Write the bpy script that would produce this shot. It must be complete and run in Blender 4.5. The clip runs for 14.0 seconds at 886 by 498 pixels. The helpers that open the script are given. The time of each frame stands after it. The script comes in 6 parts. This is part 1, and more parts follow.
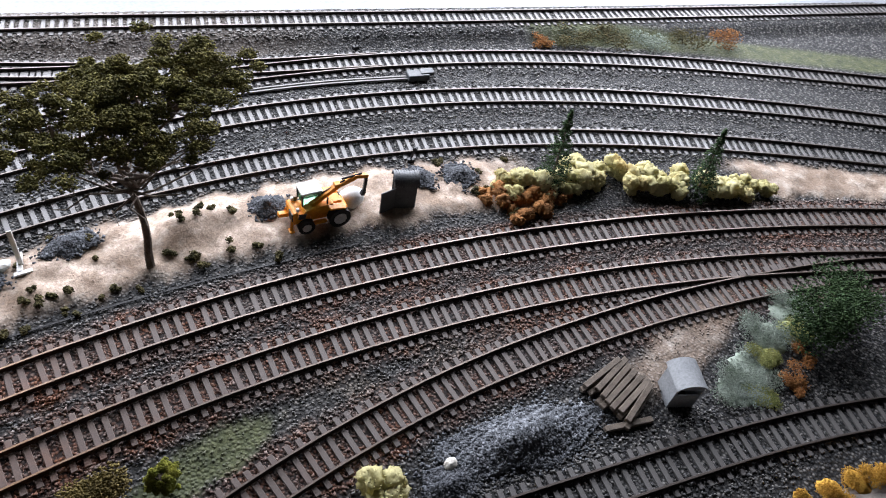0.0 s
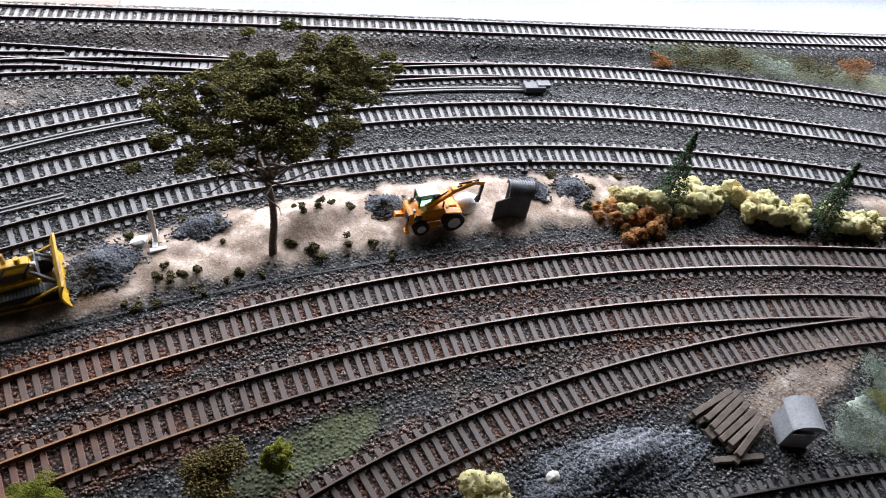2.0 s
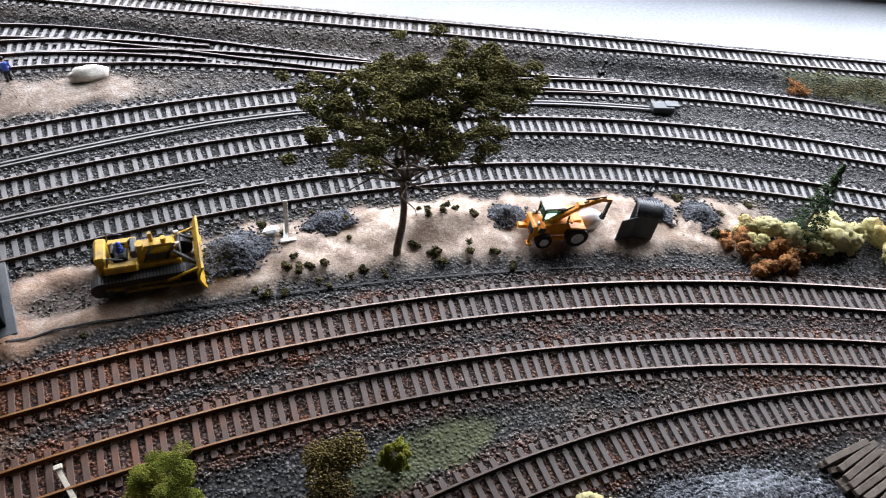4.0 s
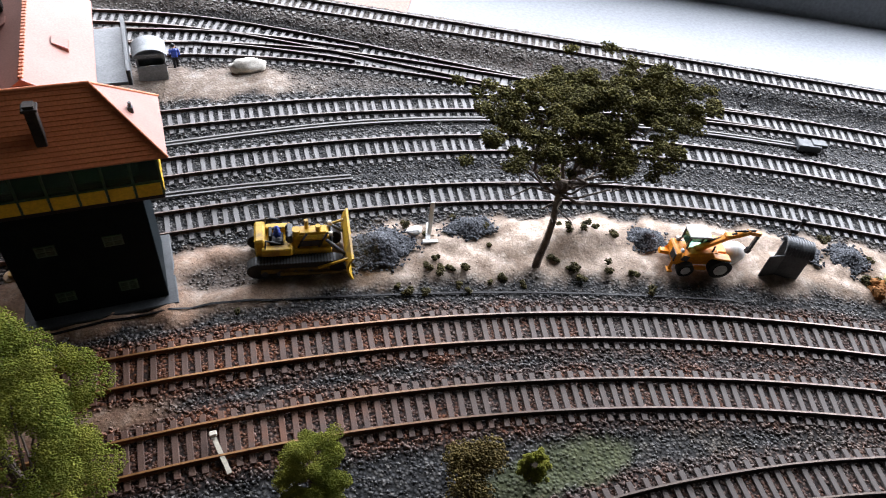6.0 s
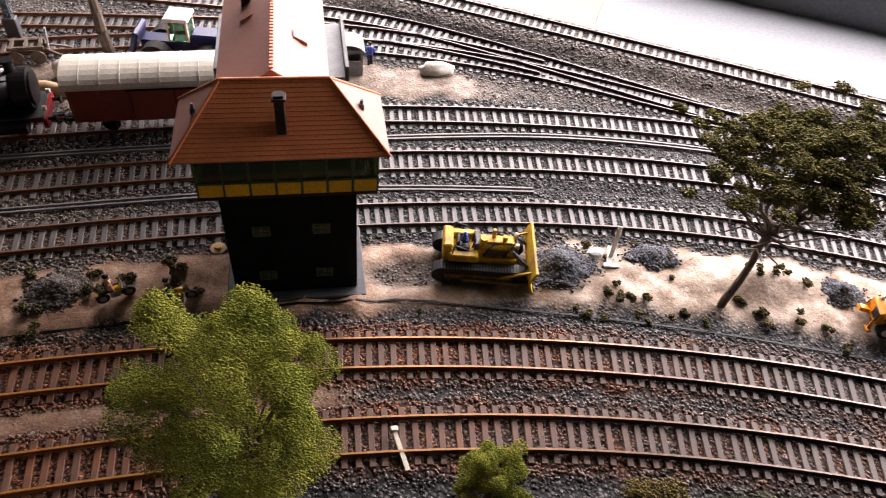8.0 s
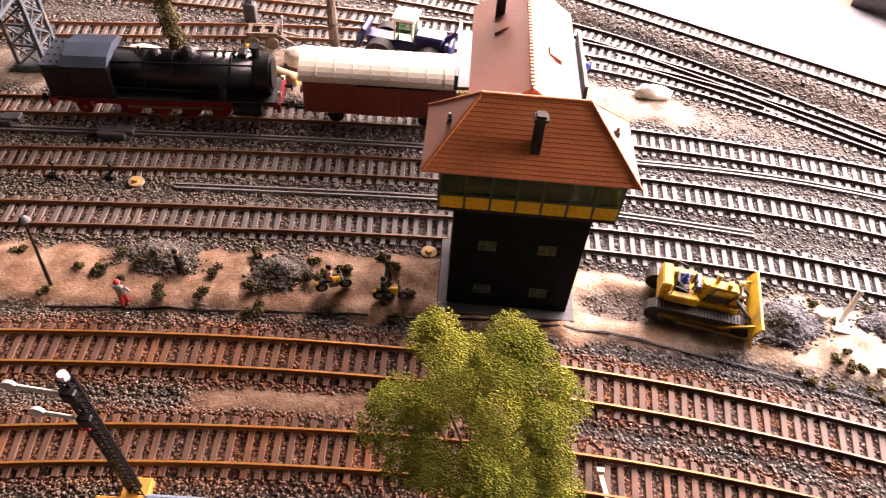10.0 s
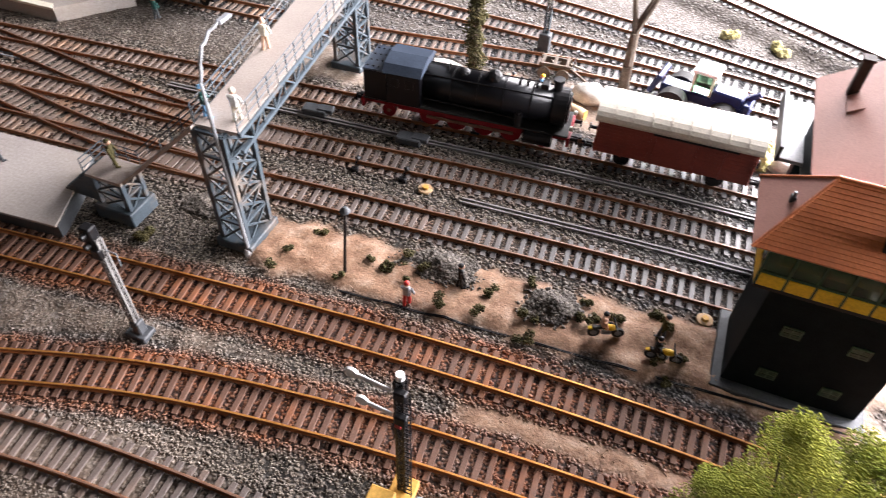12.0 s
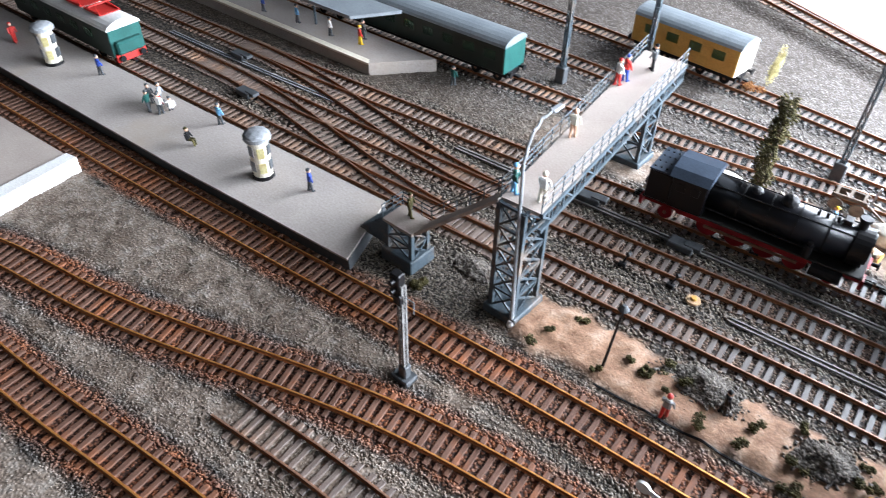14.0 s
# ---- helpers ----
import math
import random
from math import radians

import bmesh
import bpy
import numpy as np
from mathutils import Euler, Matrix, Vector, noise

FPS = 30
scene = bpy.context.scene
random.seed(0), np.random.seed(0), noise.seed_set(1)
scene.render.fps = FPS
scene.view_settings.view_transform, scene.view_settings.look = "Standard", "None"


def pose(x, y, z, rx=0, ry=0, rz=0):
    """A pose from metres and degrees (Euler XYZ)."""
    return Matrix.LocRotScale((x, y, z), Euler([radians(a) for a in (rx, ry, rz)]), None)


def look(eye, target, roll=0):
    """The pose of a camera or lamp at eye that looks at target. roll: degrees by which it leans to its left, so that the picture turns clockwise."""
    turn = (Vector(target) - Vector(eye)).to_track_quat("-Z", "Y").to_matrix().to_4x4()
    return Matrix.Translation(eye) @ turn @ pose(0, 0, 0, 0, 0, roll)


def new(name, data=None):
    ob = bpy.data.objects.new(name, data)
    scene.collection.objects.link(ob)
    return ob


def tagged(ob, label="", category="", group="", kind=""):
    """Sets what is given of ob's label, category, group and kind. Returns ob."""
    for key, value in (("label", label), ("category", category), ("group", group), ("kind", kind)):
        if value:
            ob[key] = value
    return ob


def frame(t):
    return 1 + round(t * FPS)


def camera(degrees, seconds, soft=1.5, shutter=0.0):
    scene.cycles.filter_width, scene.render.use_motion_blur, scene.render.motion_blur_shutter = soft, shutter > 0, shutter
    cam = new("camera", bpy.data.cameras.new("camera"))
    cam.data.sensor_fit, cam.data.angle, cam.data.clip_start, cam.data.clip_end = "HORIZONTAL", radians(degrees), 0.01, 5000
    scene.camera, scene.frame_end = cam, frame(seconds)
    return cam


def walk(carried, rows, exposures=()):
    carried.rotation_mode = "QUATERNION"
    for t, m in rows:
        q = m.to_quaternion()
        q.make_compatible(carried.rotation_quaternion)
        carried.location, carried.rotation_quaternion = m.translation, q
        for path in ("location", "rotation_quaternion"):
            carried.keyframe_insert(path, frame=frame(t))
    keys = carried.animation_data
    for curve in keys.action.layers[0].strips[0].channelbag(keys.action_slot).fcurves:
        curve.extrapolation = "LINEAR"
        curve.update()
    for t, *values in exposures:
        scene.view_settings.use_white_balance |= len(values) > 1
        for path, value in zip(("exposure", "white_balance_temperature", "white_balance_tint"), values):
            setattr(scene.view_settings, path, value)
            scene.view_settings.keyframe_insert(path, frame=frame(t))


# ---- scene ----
# The layout is a 1:87 railway: gauge 1.65 cm. Lengths below are in centimetres, U turns them into metres.
U = 0.01
cam = camera(64.7, 14.0, soft=1.0, shutter=0.35)
# seconds, eye, target, roll
PATH = [
    (0, 10.060, -29.234, 30.764, 11.173, -28.411, 29.320, 12.3),
    (0.5, 9.590, -29.010, 30.726, 10.669, -28.142, 29.284, 12.1),
    (1, 9.046, -28.758, 30.744, 10.088, -27.841, 29.304, 11.5),
    (1.5, 8.615, -28.457, 30.630, 9.633, -27.516, 29.189, 11.5),
    (2, 8.207, -28.057, 30.489, 9.174, -27.078, 29.038, 10.8),
    (2.5, 7.781, -27.723, 30.417, 8.710, -26.704, 28.968, 10.6),
    (3, 7.323, -27.444, 30.342, 8.212, -26.393, 28.892, 10.1),
    (5.5, 3.366, -25.621, 29.288, 4.026, -24.404, 27.844, 8.6),
    (6, 2.278, -25.492, 29.254, 2.905, -24.250, 27.817, 8.8),
    (6.5, 1.317, -25.299, 29.258, 1.897, -24.028, 27.827, 8.5),
    (7, 0.369, -24.993, 29.231, 0.871, -23.693, 27.796, 7.9),
    (9.5, -5.399, -22.522, 28.749, -5.303, -21.172, 27.275, 5.9),
    (10, -6.602, -22.336, 28.775, -6.599, -20.987, 27.299, 4.9),
    (10.5, -7.769, -22.199, 28.791, -7.854, -20.850, 27.317, 4.0),
    (11, -9.401, -22.258, 28.956, -9.598, -20.908, 27.493, 3.6),
    (11.5, -11.047, -22.600, 29.122, -11.364, -21.264, 27.668, 3.3),
    (12, -12.589, -22.861, 29.226, -13.056, -21.574, 27.768, 2.4),
    (12.5, -13.970, -23.172, 29.406, -14.566, -21.914, 27.971, 2.2),
    (13, -15.188, -23.648, 29.657, -15.927, -22.426, 28.256, 1.7),
    (13.5, -16.225, -24.403, 29.943, -17.077, -23.224, 28.570, 1.7),
    (14, -17.198, -25.246, 30.131, -18.164, -24.104, 28.803, 1.2),
]
EXPOSURES = [(0.0, -0.65, 6300, 16), (7.2, -0.6, 6350, 15), (9.3, 0.62, 9700, 54), (10.4, 0.86, 8100, 33), (11.5, 1.1, 7400, 25), (12.5, 1.1, 6350, 16), (14.0, 1.12, 6000, 11)]
walk(cam, [(t, look((x * U, y * U, z * U), (a * U, b * U, c * U), r)) for t, x, y, z, a, b, c, r in PATH], EXPOSURES)

# ---- light ----
world = bpy.data.worlds.new("world")
scene.world = world
world.use_nodes = True
wt = world.node_tree
sky = wt.nodes.new("ShaderNodeTexSky")
sky.sky_type, sky.sun_disc = "NISHITA", False
sky.sun_elevation, sky.sun_rotation = radians(38), radians(20)
wt.links.new(sky.outputs[0], wt.nodes["Background"].inputs[0])
wt.nodes["Background"].inputs[1].default_value = 0.08

# the back edge of the layout runs along the window wall
EDGE_O = Vector((0.0, 36.7))
EDGE_D = Vector((0.886, -0.463))
EDGE_N = Vector((0.463, 0.886))
EDGE_YAW = math.degrees(math.atan2(EDGE_D.y, EDGE_D.x))


def edge(s, o, z=0.0):
    """A place s along the back edge and o beyond it."""
    p = EDGE_O + EDGE_D * s + EDGE_N * o
    return (p.x * U, p.y * U, z * U)


window_light = bpy.data.lights.new("window_light", "AREA")
window_light.shape, window_light.size, window_light.size_y = "RECTANGLE", 1.9, 0.5
window_light.energy, window_light.color = 62, (0.9, 0.95, 1.0)
wl = new("window_light", window_light)
wl.matrix_world = look(edge(31, 33, 33), edge(20, -34, 0))


# ---- materials ----
def ramp(nt, fac, stops):
    n = nt.nodes.new("ShaderNodeValToRGB")
    e = n.color_ramp.elements
    while len(e) < len(stops):
        e.new(0.5)
    for el, (p, c) in zip(e, stops):
        el.position, el.color = p, (*c, 1)
    nt.links.new(fac, n.inputs[0])
    return n.outputs[0]


def mix(nt, fac, a, b, mode="MIX"):
    n = nt.nodes.new("ShaderNodeMix")
    n.data_type, n.blend_type = "RGBA", mode
    for s, v in ((n.inputs[0], fac), (n.inputs[6], a), (n.inputs[7], b)):
        if isinstance(v, bpy.types.NodeSocket):
            nt.links.new(v, s)
        elif isinstance(v, (int, float)):
            s.default_value = v
        else:
            s.default_value = (*v, 1)
    return n.outputs[2]


def noise_tex(nt, size, detail=4.0, rough=0.6, vec=None):
    """Noise whose features are about size centimetres."""
    n = nt.nodes.new("ShaderNodeTexNoise")
    n.inputs["Scale"].default_value = 100.0 / size
    n.inputs["Detail"].default_value = detail
    n.inputs["Roughness"].default_value = rough
    if vec is None:
        vec = nt.nodes.new("ShaderNodeNewGeometry").outputs["Position"]
    nt.links.new(vec, n.inputs["Vector"])
    return n.outputs["Fac"]


def base_mat(name):
    m = bpy.data.materials.new(name)
    m.use_nodes = True
    return m, m.node_tree, m.node_tree.nodes["Principled BSDF"]


def bump(nt, bsdf, height, dist, strength=0.6):
    b = nt.nodes.new("ShaderNodeBump")
    b.inputs["Strength"].default_value = strength
    b.inputs["Distance"].default_value = dist * U
    nt.links.new(height, b.inputs["Height"])
    nt.links.new(b.outputs[0], bsdf.inputs["Normal"])


def mat(name, a, b, rough=0.7, metal=0.0, size=1.0, fine=0.12, relief=0.02, spec=0.4, dirt=None, island=0.0, leafy=0.0, by_x=None, x_range=(-0.05, 0.22)):
    """Two tones mixed by noise at two scales, with fine relief; dirt is a third tone in blotches."""
    m, nt, bs = base_mat(name)
    f1, f2 = noise_tex(nt, size), noise_tex(nt, fine, 3)
    c = mix(nt, ramp(nt, f1, [(0.35, (0, 0, 0)), (0.65, (1, 1, 1))]), a, b)
    c = mix(nt, 0.35, c, ramp(nt, f2, [(0.3, tuple(0.55 * v for v in a)), (0.7, tuple(min(1, 1.3 * v) for v in b))]))
    if dirt:
        f3 = noise_tex(nt, size * 2.3, 5)
        c = mix(nt, ramp(nt, f3, [(0.52, (0, 0, 0)), (0.68, (0.8, 0.8, 0.8))]), c, dirt)
    if island:
        g = nt.nodes.new("ShaderNodeNewGeometry")
        r = ramp(nt, g.outputs["Random Per Island"], [(0, (1 - island,) * 3), (1, (1 + island * 0.6,) * 3)])
        c = mix(nt, 1.0, c, r, "MULTIPLY")
    nt.links.new(c, bs.inputs["Base Color"])
    bs.inputs["Roughness"].default_value = rough
    bs.inputs["Metallic"].default_value = metal
    bs.inputs["Specular IOR Level"].default_value = spec
    if relief:
        bump(nt, bs, f2, relief)
    if leafy:
        tr, mx = nt.nodes.new("ShaderNodeBsdfTranslucent"), nt.nodes.new("ShaderNodeMixShader")
        nt.links.new(c, tr.inputs["Color"])
        mx.inputs[0].default_value = leafy
        nt.links.new(bs.outputs[0], mx.inputs[1])
        nt.links.new(tr.outputs[0], mx.inputs[2])
        nt.links.new(mx.outputs[0], nt.nodes["Material Output"].inputs[0])
    if by_x:
        g = nt.nodes.new("ShaderNodeSeparateXYZ")
        nt.links.new(nt.nodes.new("ShaderNodeNewGeometry").outputs["Position"], g.inputs[0])
        mr = nt.nodes.new("ShaderNodeMapRange")
        mr.inputs["From Min"].default_value, mr.inputs["From Max"].default_value = x_range
        nt.links.new(g.outputs["X"], mr.inputs["Value"])
        c2 = mix(nt, 0.25, by_x, ramp(nt, f2, [(0.3, tuple(0.5 * v for v in by_x)), (0.7, tuple(1.5 * v for v in by_x))]))
        nt.links.new(mix(nt, mr.outputs[0], c, c2), bs.inputs["Base Color"])
    return m


def attr(nt, name):
    n = nt.nodes.new("ShaderNodeAttribute")
    n.attribute_name = name
    return n.outputs["Fac"]


def ground_mat(name, stones):
    m, nt, bs = base_mat(name)
    f_big, f_mid, f_fine = noise_tex(nt, 7), noise_tex(nt, 0.9, 5), noise_tex(nt, 0.13, 3)
    if not stones:
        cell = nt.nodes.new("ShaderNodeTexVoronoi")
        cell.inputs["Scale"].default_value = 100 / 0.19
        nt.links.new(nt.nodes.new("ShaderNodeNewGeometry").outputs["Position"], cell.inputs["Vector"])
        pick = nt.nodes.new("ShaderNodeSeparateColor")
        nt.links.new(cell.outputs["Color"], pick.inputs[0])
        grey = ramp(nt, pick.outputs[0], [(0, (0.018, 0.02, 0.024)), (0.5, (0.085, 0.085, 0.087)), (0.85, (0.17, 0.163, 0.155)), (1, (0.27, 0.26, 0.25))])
    else:
        g = nt.nodes.new("ShaderNodeNewGeometry")
        grey = ramp(nt, g.outputs["Random Per Island"], [(0, (0.016, 0.018, 0.022)), (0.45, (0.078, 0.078, 0.08)), (0.85, (0.17, 0.163, 0.155)), (1, (0.27, 0.26, 0.25))])
    rust = ramp(nt, f_mid, [(0.3, (0.17, 0.05, 0.02)), (0.7, (0.44, 0.15, 0.05))])
    sand = ramp(nt, f_mid, [(0.25, (0.25, 0.17, 0.12)), (0.5, (0.5, 0.39, 0.305)), (0.72, (0.78, 0.7, 0.61))])
    sand = mix(nt, ramp(nt, noise_tex(nt, 3.2, 5), [(0.45, (0, 0, 0)), (0.62, (0.75, 0.75, 0.75))]), sand, (0.27, 0.185, 0.125))
    clay = ramp(nt, f_mid, [(0.25, (0.2, 0.098, 0.054)), (0.5, (0.36, 0.21, 0.13)), (0.75, (0.53, 0.38, 0.28))])
    sand = mix(nt, attr(nt, "clay"), sand, clay)
    brown = ramp(nt, f_mid, [(0.3, (0.2, 0.14, 0.09)), (0.7, (0.38, 0.3, 0.21))])
    green = ramp(nt, f_mid, [(0.3, (0.045, 0.06, 0.02)), (0.7, (0.13, 0.145, 0.055))])
    rf = nt.nodes.new("ShaderNodeMath")
    rf.operation = "MULTIPLY"
    nt.links.new(attr(nt, "rust"), rf.inputs[0])
    nt.links.new(ramp(nt, f_big, [(0.32, (0.4,) * 3), (0.56, (1,) * 3)]), rf.inputs[1])
    c = mix(nt, attr(nt, "brown"), grey, mix(nt, 0.5, grey, brown))
    c = mix(nt, rf.outputs[0], c, mix(nt, 0.86, grey, rust))
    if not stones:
        # painted contact shade: the colour drops in the gaps between stone cells
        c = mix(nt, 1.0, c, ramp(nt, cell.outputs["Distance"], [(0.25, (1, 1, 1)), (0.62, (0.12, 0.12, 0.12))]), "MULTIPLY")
    c = mix(nt, attr(nt, "sand"), c, sand)
    c = mix(nt, attr(nt, "green"), c, green)
    c = mix(nt, 0.4, c, ramp(nt, f_fine, [(0.3, (0.02, 0.02, 0.02)), (0.75, (0.6, 0.57, 0.53))]), "OVERLAY")
    nt.links.new(c, bs.inputs["Base Color"])
    bs.inputs["Roughness"].default_value = 0.62 if stones else 0.8
    bs.inputs["Specular IOR Level"].default_value = 0.5 if stones else 0.35
    if not stones:
        height = ramp(nt, cell.outputs["Distance"], [(0.0, (1, 1, 1)), (0.7, (0, 0, 0))])
        height = mix(nt, attr(nt, "sand"), height, noise_tex(nt, 0.35, 5, 0.7))
        bump(nt, bs, mix(nt, 0.25, height, f_fine), 0.09, 0.9)
    return m


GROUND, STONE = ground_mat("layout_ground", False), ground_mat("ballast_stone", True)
SLEEPER_DARK = mat("dark_sleeper", (0.12, 0.085, 0.068), (0.2, 0.148, 0.12), 0.45, size=1.5, fine=0.08, relief=0.012, spec=0.42, dirt=(0.3, 0.17, 0.1), by_x=(0.1, 0.093, 0.09), x_range=(-0.4, -0.15))
SLEEPER_RUST = mat("rust_stained_sleeper", (0.09, 0.046, 0.031), (0.155, 0.082, 0.055), 0.62, size=1.5, fine=0.08, relief=0.012, spec=0.32, dirt=(0.27, 0.09, 0.032), by_x=(0.125, 0.105, 0.096))
RAIL_RUST = mat("rusty_rail", (0.2, 0.062, 0.018), (0.34, 0.11, 0.03), 0.6, 0.05, 1.2, 0.08, 0.006, by_x=(0.035, 0.02, 0.015), x_range=(-0.12, 0.16))
RAIL_DARK = mat("dark_rail", (0.2, 0.075, 0.032), (0.3, 0.12, 0.05), 0.5, 0.2, 1.2, 0.08, 0.006, by_x=(0.03, 0.02, 0.016), x_range=(-0.25, 0.05))
RAIL_TOP = mat("polished_rail_top", (0.26, 0.14, 0.09), (0.38, 0.22, 0.15), 0.42, 0.6, 1.5, 0.1, 0.002, by_x=(0.1, 0.082, 0.072), x_range=(-0.25, 0.05))
RAIL_TOP_RUST = mat("worn_rail_top", (0.75, 0.3, 0.07), (0.85, 0.42, 0.13), 0.4, 0.8, 1.5, 0.1, 0.002, by_x=(0.2, 0.16, 0.135), x_range=(-0.12, 0.16))
DARK_WALL = mat("dark_green_wall", (0.003, 0.006, 0.008), (0.007, 0.012, 0.014), 0.6, size=0.8, fine=0.1, relief=0.01, spec=0.06)
YELLOW_PANEL = mat("yellow_panel", (0.72, 0.42, 0.015), (0.85, 0.52, 0.03), 0.5, size=1, relief=0.004)
GREEN_FRAME = mat("dark_green_frame", (0.02, 0.06, 0.03), (0.04, 0.09, 0.05), 0.5, relief=0)
ROOF_TILE = mat("terracotta_roof_tile", (0.6, 0.165, 0.06), (0.7, 0.225, 0.09), 0.5, size=1.4, fine=0.1, relief=0.01, dirt=(0.46, 0.13, 0.06))
ROOF_PLAIN = mat("dull_salmon_roof", (0.38, 0.175, 0.135), (0.45, 0.22, 0.175), 0.6, size=2.5, fine=0.07, relief=0.006)
CONDUIT = mat("conduit_grey", (0.12, 0.115, 0.11), (0.2, 0.19, 0.18), 0.6, size=1, relief=0.006)
GREY_PLASTIC = mat("grey_plastic", (0.2, 0.21, 0.22), (0.3, 0.31, 0.32), 0.55, size=1, relief=0.006)
DARK_GREY = mat("dark_grey_plastic", (0.04, 0.044, 0.048), (0.075, 0.08, 0.085), 0.5, size=1, relief=0.006)
SHED_GREY = mat("shed_grey_sheet", (0.07, 0.075, 0.08), (0.12, 0.125, 0.13), 0.45, size=0.8, relief=0.006, dirt=(0.06, 0.05, 0.042))
BLACK = mat("matt_black", (0.004, 0.004, 0.005), (0.01, 0.0095, 0.01), 0.42, size=1, relief=0.004, spec=0.25)
STEEL_BLUE = mat("blue_grey_steelwork", (0.036, 0.052, 0.064), (0.07, 0.092, 0.108), 0.55, size=1, relief=0.008, dirt=(0.2, 0.15, 0.11))
CHIMNEY = mat("sooty_chimney", (0.02, 0.016, 0.014), (0.05, 0.038, 0.032), 0.75, size=0.6, fine=0.08, relief=0.01, spec=0.2)
CONCRETE = mat("grey_concrete", (0.33, 0.29, 0.262), (0.42, 0.375, 0.34), 0.8, size=4, fine=0.15, relief=0.012, dirt=(0.34, 0.28, 0.22))
DECK = mat("brown_grey_decking", (0.33, 0.27, 0.235), (0.42, 0.36, 0.315), 0.75, size=3, fine=0.1, relief=0.01)
WHITE = mat("white_paint", (0.72, 0.7, 0.66), (0.82, 0.81, 0.78), 0.55, size=1.5, relief=0.004)
CREAM = mat("cream_paint", (0.68, 0.61, 0.48), (0.76, 0.7, 0.58), 0.6, size=1.5, relief=0.004)
DOZER_YELLOW = mat("dozer_yellow", (0.46, 0.26, 0.012), (0.66, 0.4, 0.025), 0.5, size=0.5, fine=0.08, relief=0.008, dirt=(0.2, 0.12, 0.05))
# dozer yellow with dirt blotches, darkened to stand in for shade along the tracks
DOZER_SHADED = mat("shaded_dirty_yellow", (0.12, 0.08, 0.02), (0.24, 0.155, 0.03), 0.6, size=0.4, fine=0.08, relief=0.01, dirt=(0.05, 0.04, 0.03))
JCB_ORANGE = mat("orange_yellow_plastic", (0.76, 0.25, 0.01), (0.88, 0.33, 0.02), 0.4, size=0.8, relief=0.003)
RUBBER = mat("black_rubber", (0.015, 0.015, 0.015), (0.035, 0.033, 0.03), 0.8, size=0.5, relief=0.01)
RED = mat("red_paint", (0.42, 0.02, 0.018), (0.55, 0.04, 0.03), 0.45, size=0.8, relief=0.004)
WAGON_RED = mat("oxide_red_boards", (0.17, 0.028, 0.02), (0.24, 0.043, 0.028), 0.42, size=1.2, fine=0.1, relief=0.008)
WAGON_ROOF = mat("cream_wagon_roof", (0.5, 0.455, 0.38), (0.58, 0.535, 0.455), 0.5, size=2, relief=0.004)
LOCO_BLACK = mat("loco_black", (0.002, 0.002, 0.003), (0.0045, 0.0045, 0.006), 0.3, size=1, relief=0.003, spec=0.3)
WOOD = mat("weathered_wood", (0.08, 0.062, 0.048), (0.17, 0.135, 0.105), 0.8, size=0.6, fine=0.06, relief=0.02, island=0.35)
LOG = mat("pale_log", (0.36, 0.22, 0.11), (0.55, 0.38, 0.22), 0.75, size=0.5, fine=0.07, relief=0.02)
BARK = mat("grey_brown_bark", (0.07, 0.052, 0.038), (0.17, 0.13, 0.1), 0.85, size=0.4, fine=0.07, relief=0.03)
ROCK = mat("pale_rock", (0.5, 0.46, 0.4), (0.7, 0.67, 0.6), 0.8, size=0.7, fine=0.1, relief=0.03)
BLUE = mat("blue_paint", (0.02, 0.05, 0.3), (0.04, 0.09, 0.42), 0.4, size=0.6, relief=0.003)
NAVY = mat("navy_paint", (0.004, 0.009, 0.05), (0.009, 0.02, 0.1), 0.4, size=0.6, relief=0.003)
# loco black lifted towards blue: reflected sky put into the top surfaces' colour
LOCO_ROOF = mat("loco_roof", (0.025, 0.034, 0.05), (0.045, 0.06, 0.085), 0.34, size=1, relief=0.004, spec=0.55)
LOCO_RED = mat("loco_frame_red", (0.2, 0.006, 0.012), (0.3, 0.012, 0.018), 0.45, size=0.8, relief=0.004, spec=0.3)
SLATE_BLUE = mat("slate_blue_roof", (0.1, 0.15, 0.22), (0.16, 0.22, 0.3), 0.5, size=1, relief=0.004)
COACH_GREEN = mat("dark_green_coach", (0.006, 0.014, 0.011), (0.012, 0.025, 0.018), 0.4, size=1, relief=0.003)
TEAL = mat("teal_green_paint", (0.008, 0.06, 0.052), (0.016, 0.09, 0.078), 0.45, size=1, relief=0.003)
OCHRE = mat("ochre_boards", (0.5, 0.27, 0.05), (0.6, 0.34, 0.08), 0.55, size=1, relief=0.006)
SILVER = mat("silver_roof", (0.2, 0.225, 0.245), (0.27, 0.3, 0.32), 0.32, 0.2, size=2, relief=0.003)
SKIN = mat("skin_tone_paint", (0.6, 0.36, 0.25), (0.68, 0.43, 0.3), 0.6, size=0.4, relief=0)
PALE_BLUE = mat("pale_blue_paint", (0.12, 0.32, 0.55), (0.18, 0.4, 0.62), 0.55, size=0.4, relief=0)
PINE = mat("pine_green", (0.02, 0.045, 0.018), (0.05, 0.085, 0.03), 0.9, size=0.7, fine=0.08, relief=0, island=0.5, spec=0.2)
ACACIA = mat("dark_olive_foliage", (0.075, 0.075, 0.022), (0.21, 0.185, 0.055), 0.9, size=1.6, fine=0.2, relief=0, island=0.55, spec=0.2, leafy=0.15)
LEAF = mat("bright_green_foliage", (0.15, 0.215, 0.04), (0.44, 0.425, 0.085), 0.9, size=2.2, fine=0.3, relief=0, island=0.14, spec=0.08, leafy=0.45)
